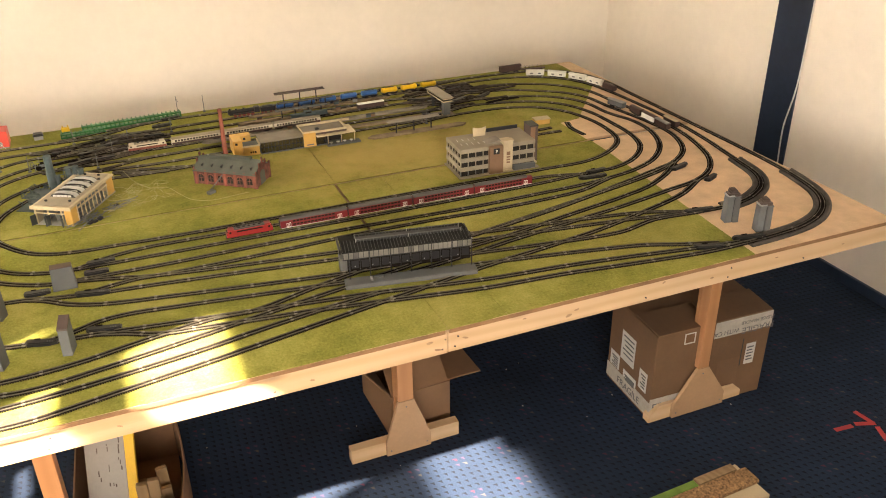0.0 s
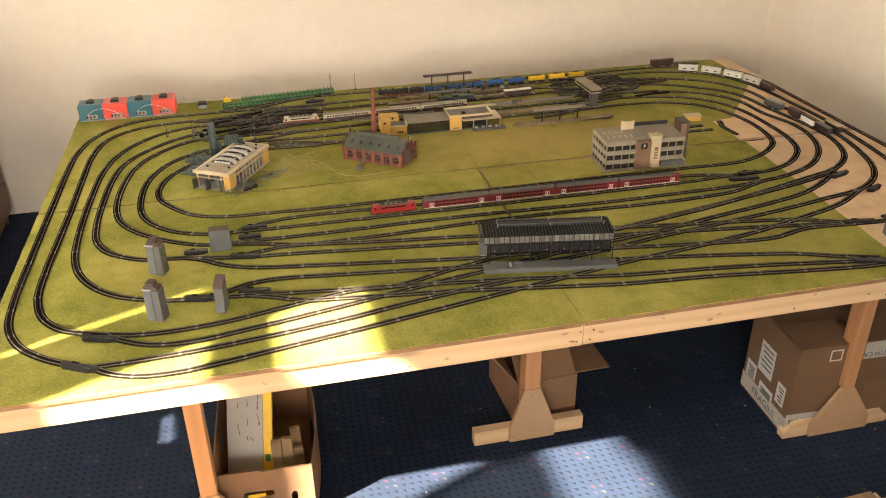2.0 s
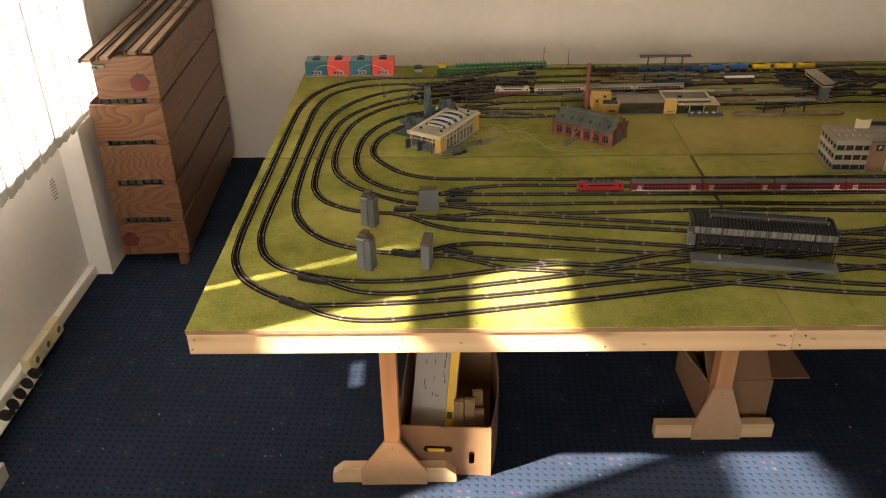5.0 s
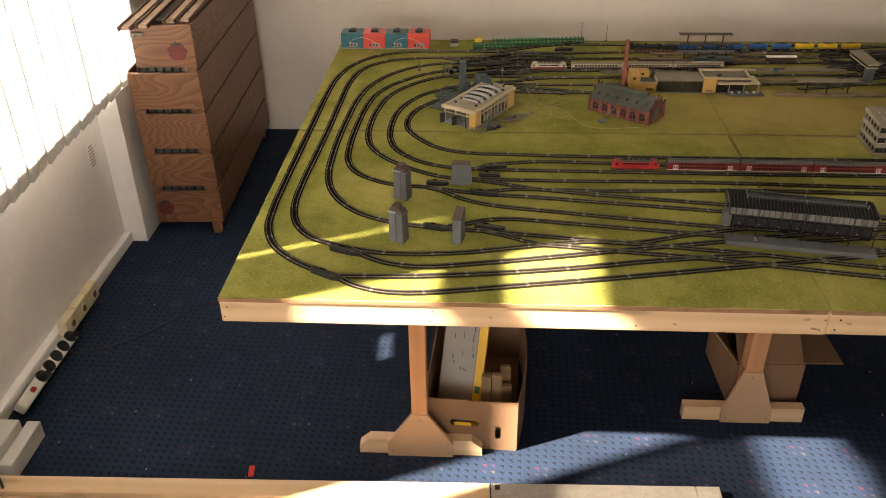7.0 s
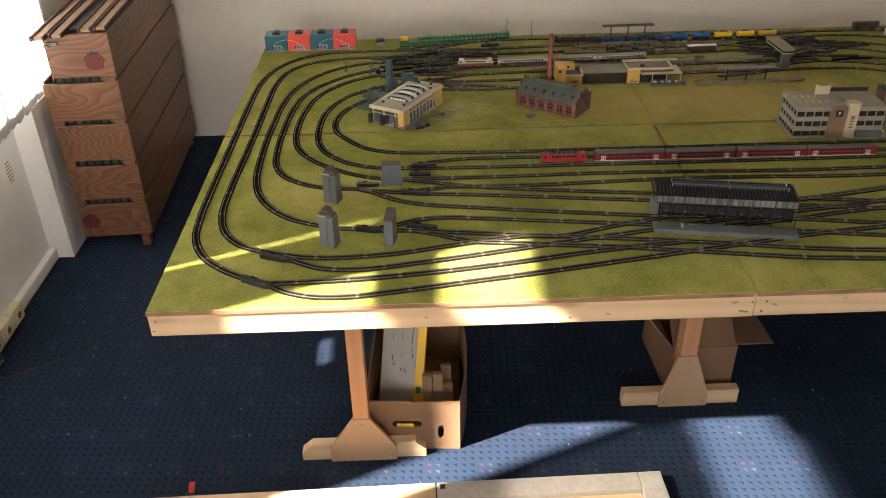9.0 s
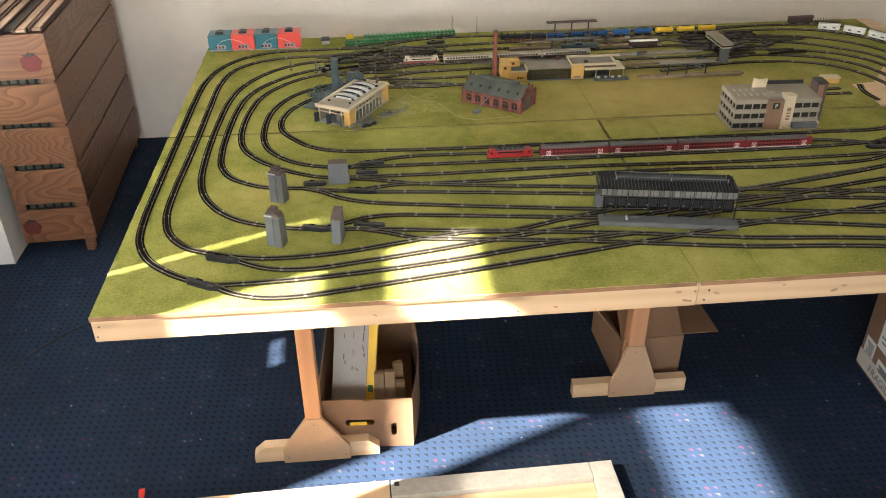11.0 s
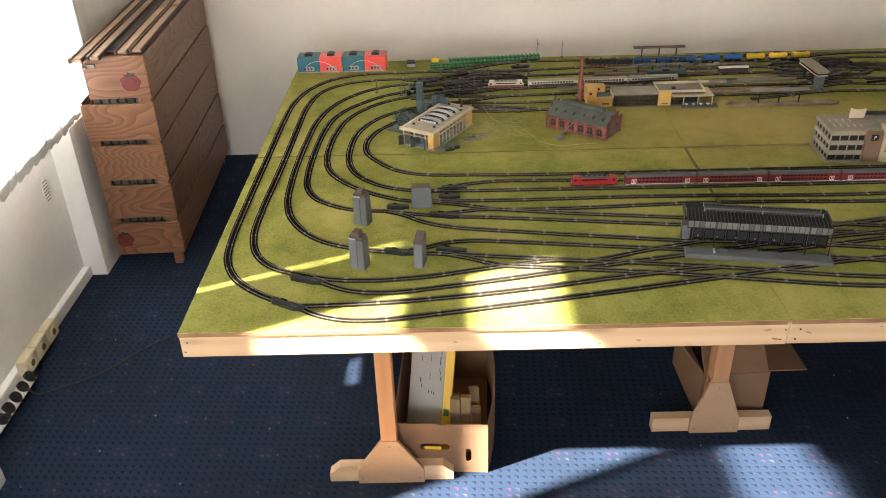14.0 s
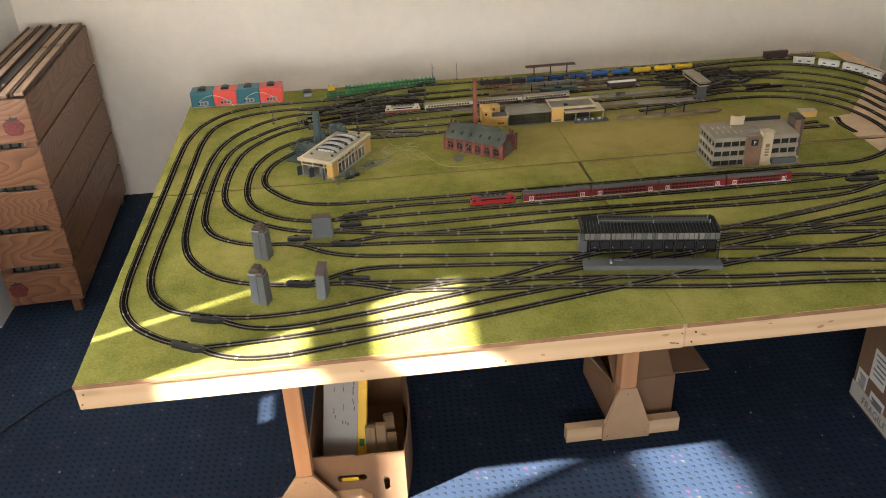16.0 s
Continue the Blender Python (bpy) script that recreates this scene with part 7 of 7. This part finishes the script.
for y0, y1, z0, z1 in ((0.158, 0.277, 0.188, 0.352), (0.040, 0.106, 0.126, 0.236), (0.280, 0.362, 0.100, 0.186), (0.125, 0.24, 0.097, 0.140)):
    lab = one("label", "paper", t, -0.0018, -0.0004, y0, y1, z0, z1, label="white shipping label")
    for k in range(5):
        z = z1 - 0.02 - k * (z1 - z0) / 6.5
        one("print_bar", "tape_print", lab, -0.0026, -0.0019, y0 + 0.012, y1 - 0.015 - 0.008 * (k % 3), z - 0.008, z)
lab = one("label", "paper", t, 0.52, 0.575, -0.0018, -0.0004, 0.19, 0.31, label="white shipping label")
for k in range(5):
    one("print_bar", "tape_print", lab, 0.527, 0.565 - 0.006 * (k % 2), -0.0026, -0.0019, 0.285 - k * 0.018, 0.292 - k * 0.018)
one("panel_slit", "black_plastic", t, 0.494, 0.499, -0.0012, -0.0003, 0.19, 0.345, label="dark slit in the cardboard")
one("tape_patch", "card_dark", t, 0.365, 0.49, -0.0012, -0.0003, 0.03, 0.245, label="darker tape patch")
bm = bmesh.new()
frame_with_hole(bm, 0.150, 0.210, 0.397, 0.457, -0.0012, -0.0003, 0.156, 0.204, 0.403, 0.451)
part("printed_symbol", bm, "paper", t, "pale printed square symbol")


def lettering(text, size, m, parent, name="lettering"):
    cu = bpy.data.curves.new(name, "FONT")
    cu.body, cu.size, cu.extrude = text, size, 0.0004
    me = bpy.data.meshes.new_from_object(bpy.data.objects.new(name, cu))
    me.materials.clear()
    me.materials.append(M["tape_print"])
    ob = new(name, me)
    ob.parent = parent
    ob.matrix_basis = m
    return tagged(ob, "grey printed word")


lettering("FRAGILE", 0.062, pose(0.012, -0.0022, 0.045, 90, 0, 0), t)
lettering("FRAGILE", 0.055, pose(-0.0022, D - 0.10, 0.03, 90, 0, -90), t)
for dx, dz, s in ((0.66, -0.062, 0.05), (0.47, -0.055, 0.0)):
    if s:
        lettering("FRAGILE", s, pose(dx, -0.0022, H + dz, 90, 180, 0), t)
lettering("WITH CARE", 0.034, pose(0.46, -0.0022, H - 0.055, 90, 180, 0), t)
lettering("PLEASE HANDLE", 0.026, pose(0.655, -0.0022, H - 0.025, 90, 180, 0), t)

# ---- on the carpet in front ----
t = thing("floor_frame", "unfinished wooden table frame lying on the carpet", "wooden frame", (0.01, -0.042, 0), 1.2)
one("rail", "pine", t, -1.10, 0.936, 0.0, 0.085, 0, 0.06, 0.003)
one("painted_rail", "dirty_white", t, 0.942, 1.75, 0.0, 0.085, 0, 0.06, 0.003, label="white painted rail")
one("end_rail", "dirty_white", t, 1.752, 1.845, -1.3, 0.085, 0, 0.06, 0.003, label="white painted end rail")
one("panel", "pine", t, -1.08, 1.75, -1.3, -0.002, 0.02, 0.036, 0.001)
one("bolt", "black_plastic", t, 0.955, 0.975, 0.05, 0.07, 0.0602, 0.064)
for x in (0.2,):
    one("tape_flag", "red_tape", t, x, x + 0.03, 0.045 if x < 0 else -0.07, 0.085 if x < 0 else -0.03, 0.0605, 0.0615, 0, label="red tape flag")
t = thing("red_tag", "small red paper tag standing on the frame", "tag", (-0.045, 0.05, 0.0), 20)
bm = bmesh.new()
tube(bm, (0, 0, 0), (0.004, 0.0, 0.07), 0.0012, n=6)
part("pin", bm, "steel", t)
one("tag_paper", "red_tape", t, -0.004, 0.018, -0.0006, 0.0006, 0.062, 0.12, 0, pose(0, 0, 0, 0, 14, 0))
t = thing("white_block", "white painted wooden bar and panel against the wall", "wood block", (-1.04, 0.1, 0.0), 0)
one("bar", "paper", t, -0.03, 0.03, -0.05, 0.21, 0, 0.085, 0.004)
one("side_panel", "paper", t, -0.15, -0.032, -0.05, 0.17, 0, 0.13, 0.004)
t = thing("black_cable", "black cable hanging down beside the frame", "cable", (0, 0, 0))
wire("cord", [(-1.17, 0.10, 0.30), (-1.12, 0.07, 0.12), (-1.06, 0.02, 0.07), (-1.0, -0.05, 0.065)], 0.005, "black_plastic", t)
for k, (x, y, a) in enumerate(((4.009, -0.168, -5), (4.156, -0.147, -82), (4.125, -0.185, -21), (4.141, -0.271, -112))):
    s = thing("tape_strip", "short strip of red tape stuck on the carpet", "tape", (x, y, 0.0), a, group="red tape strips")
    one("strip", "red_tape", s, -0.05, 0.05, -0.012, 0.012, 0.001, 0.0025)
# offcut stack: green mat, pale board and cork
t = thing("cork_strip", "stack of cork underlay and pale board offcuts", "offcut stack", (2.92, -0.30, 0.0), 3)
one("cork_slab", "cork", t, 0.01, 0.425, -0.055, 0.032, 0.05, 0.073, 0.004)
one("pale_board", "offwood", t, 0.178, 0.385, 0.036, 0.078, 0.0495, 0.071, 0.003)
one("green_strip", "moss", t, -0.09, 0.176, 0.036, 0.074, 0.0495, 0.066, 0.003, label="green grass mat strip")
one("lower_board", "cream", t, -0.05, 0.42, -0.125, 0.082, 0.0, 0.049, 0.003)
# crumbs and paper scraps
random.seed(31)
bm = bmesh.new()
for k in range(60):
    x, y = random.uniform(-1.0, 4.4), random.uniform(0.1, 1.6)
    s = random.uniform(0.0015, 0.0045)
    box(bm, x, x + s, y, y + s * random.uniform(0.5, 2), 0.0005, 0.002)
tagged(part("carpet_crumbs", bm, "paper"), "scattered white crumbs on the carpet", "crumbs", kind="stuff")
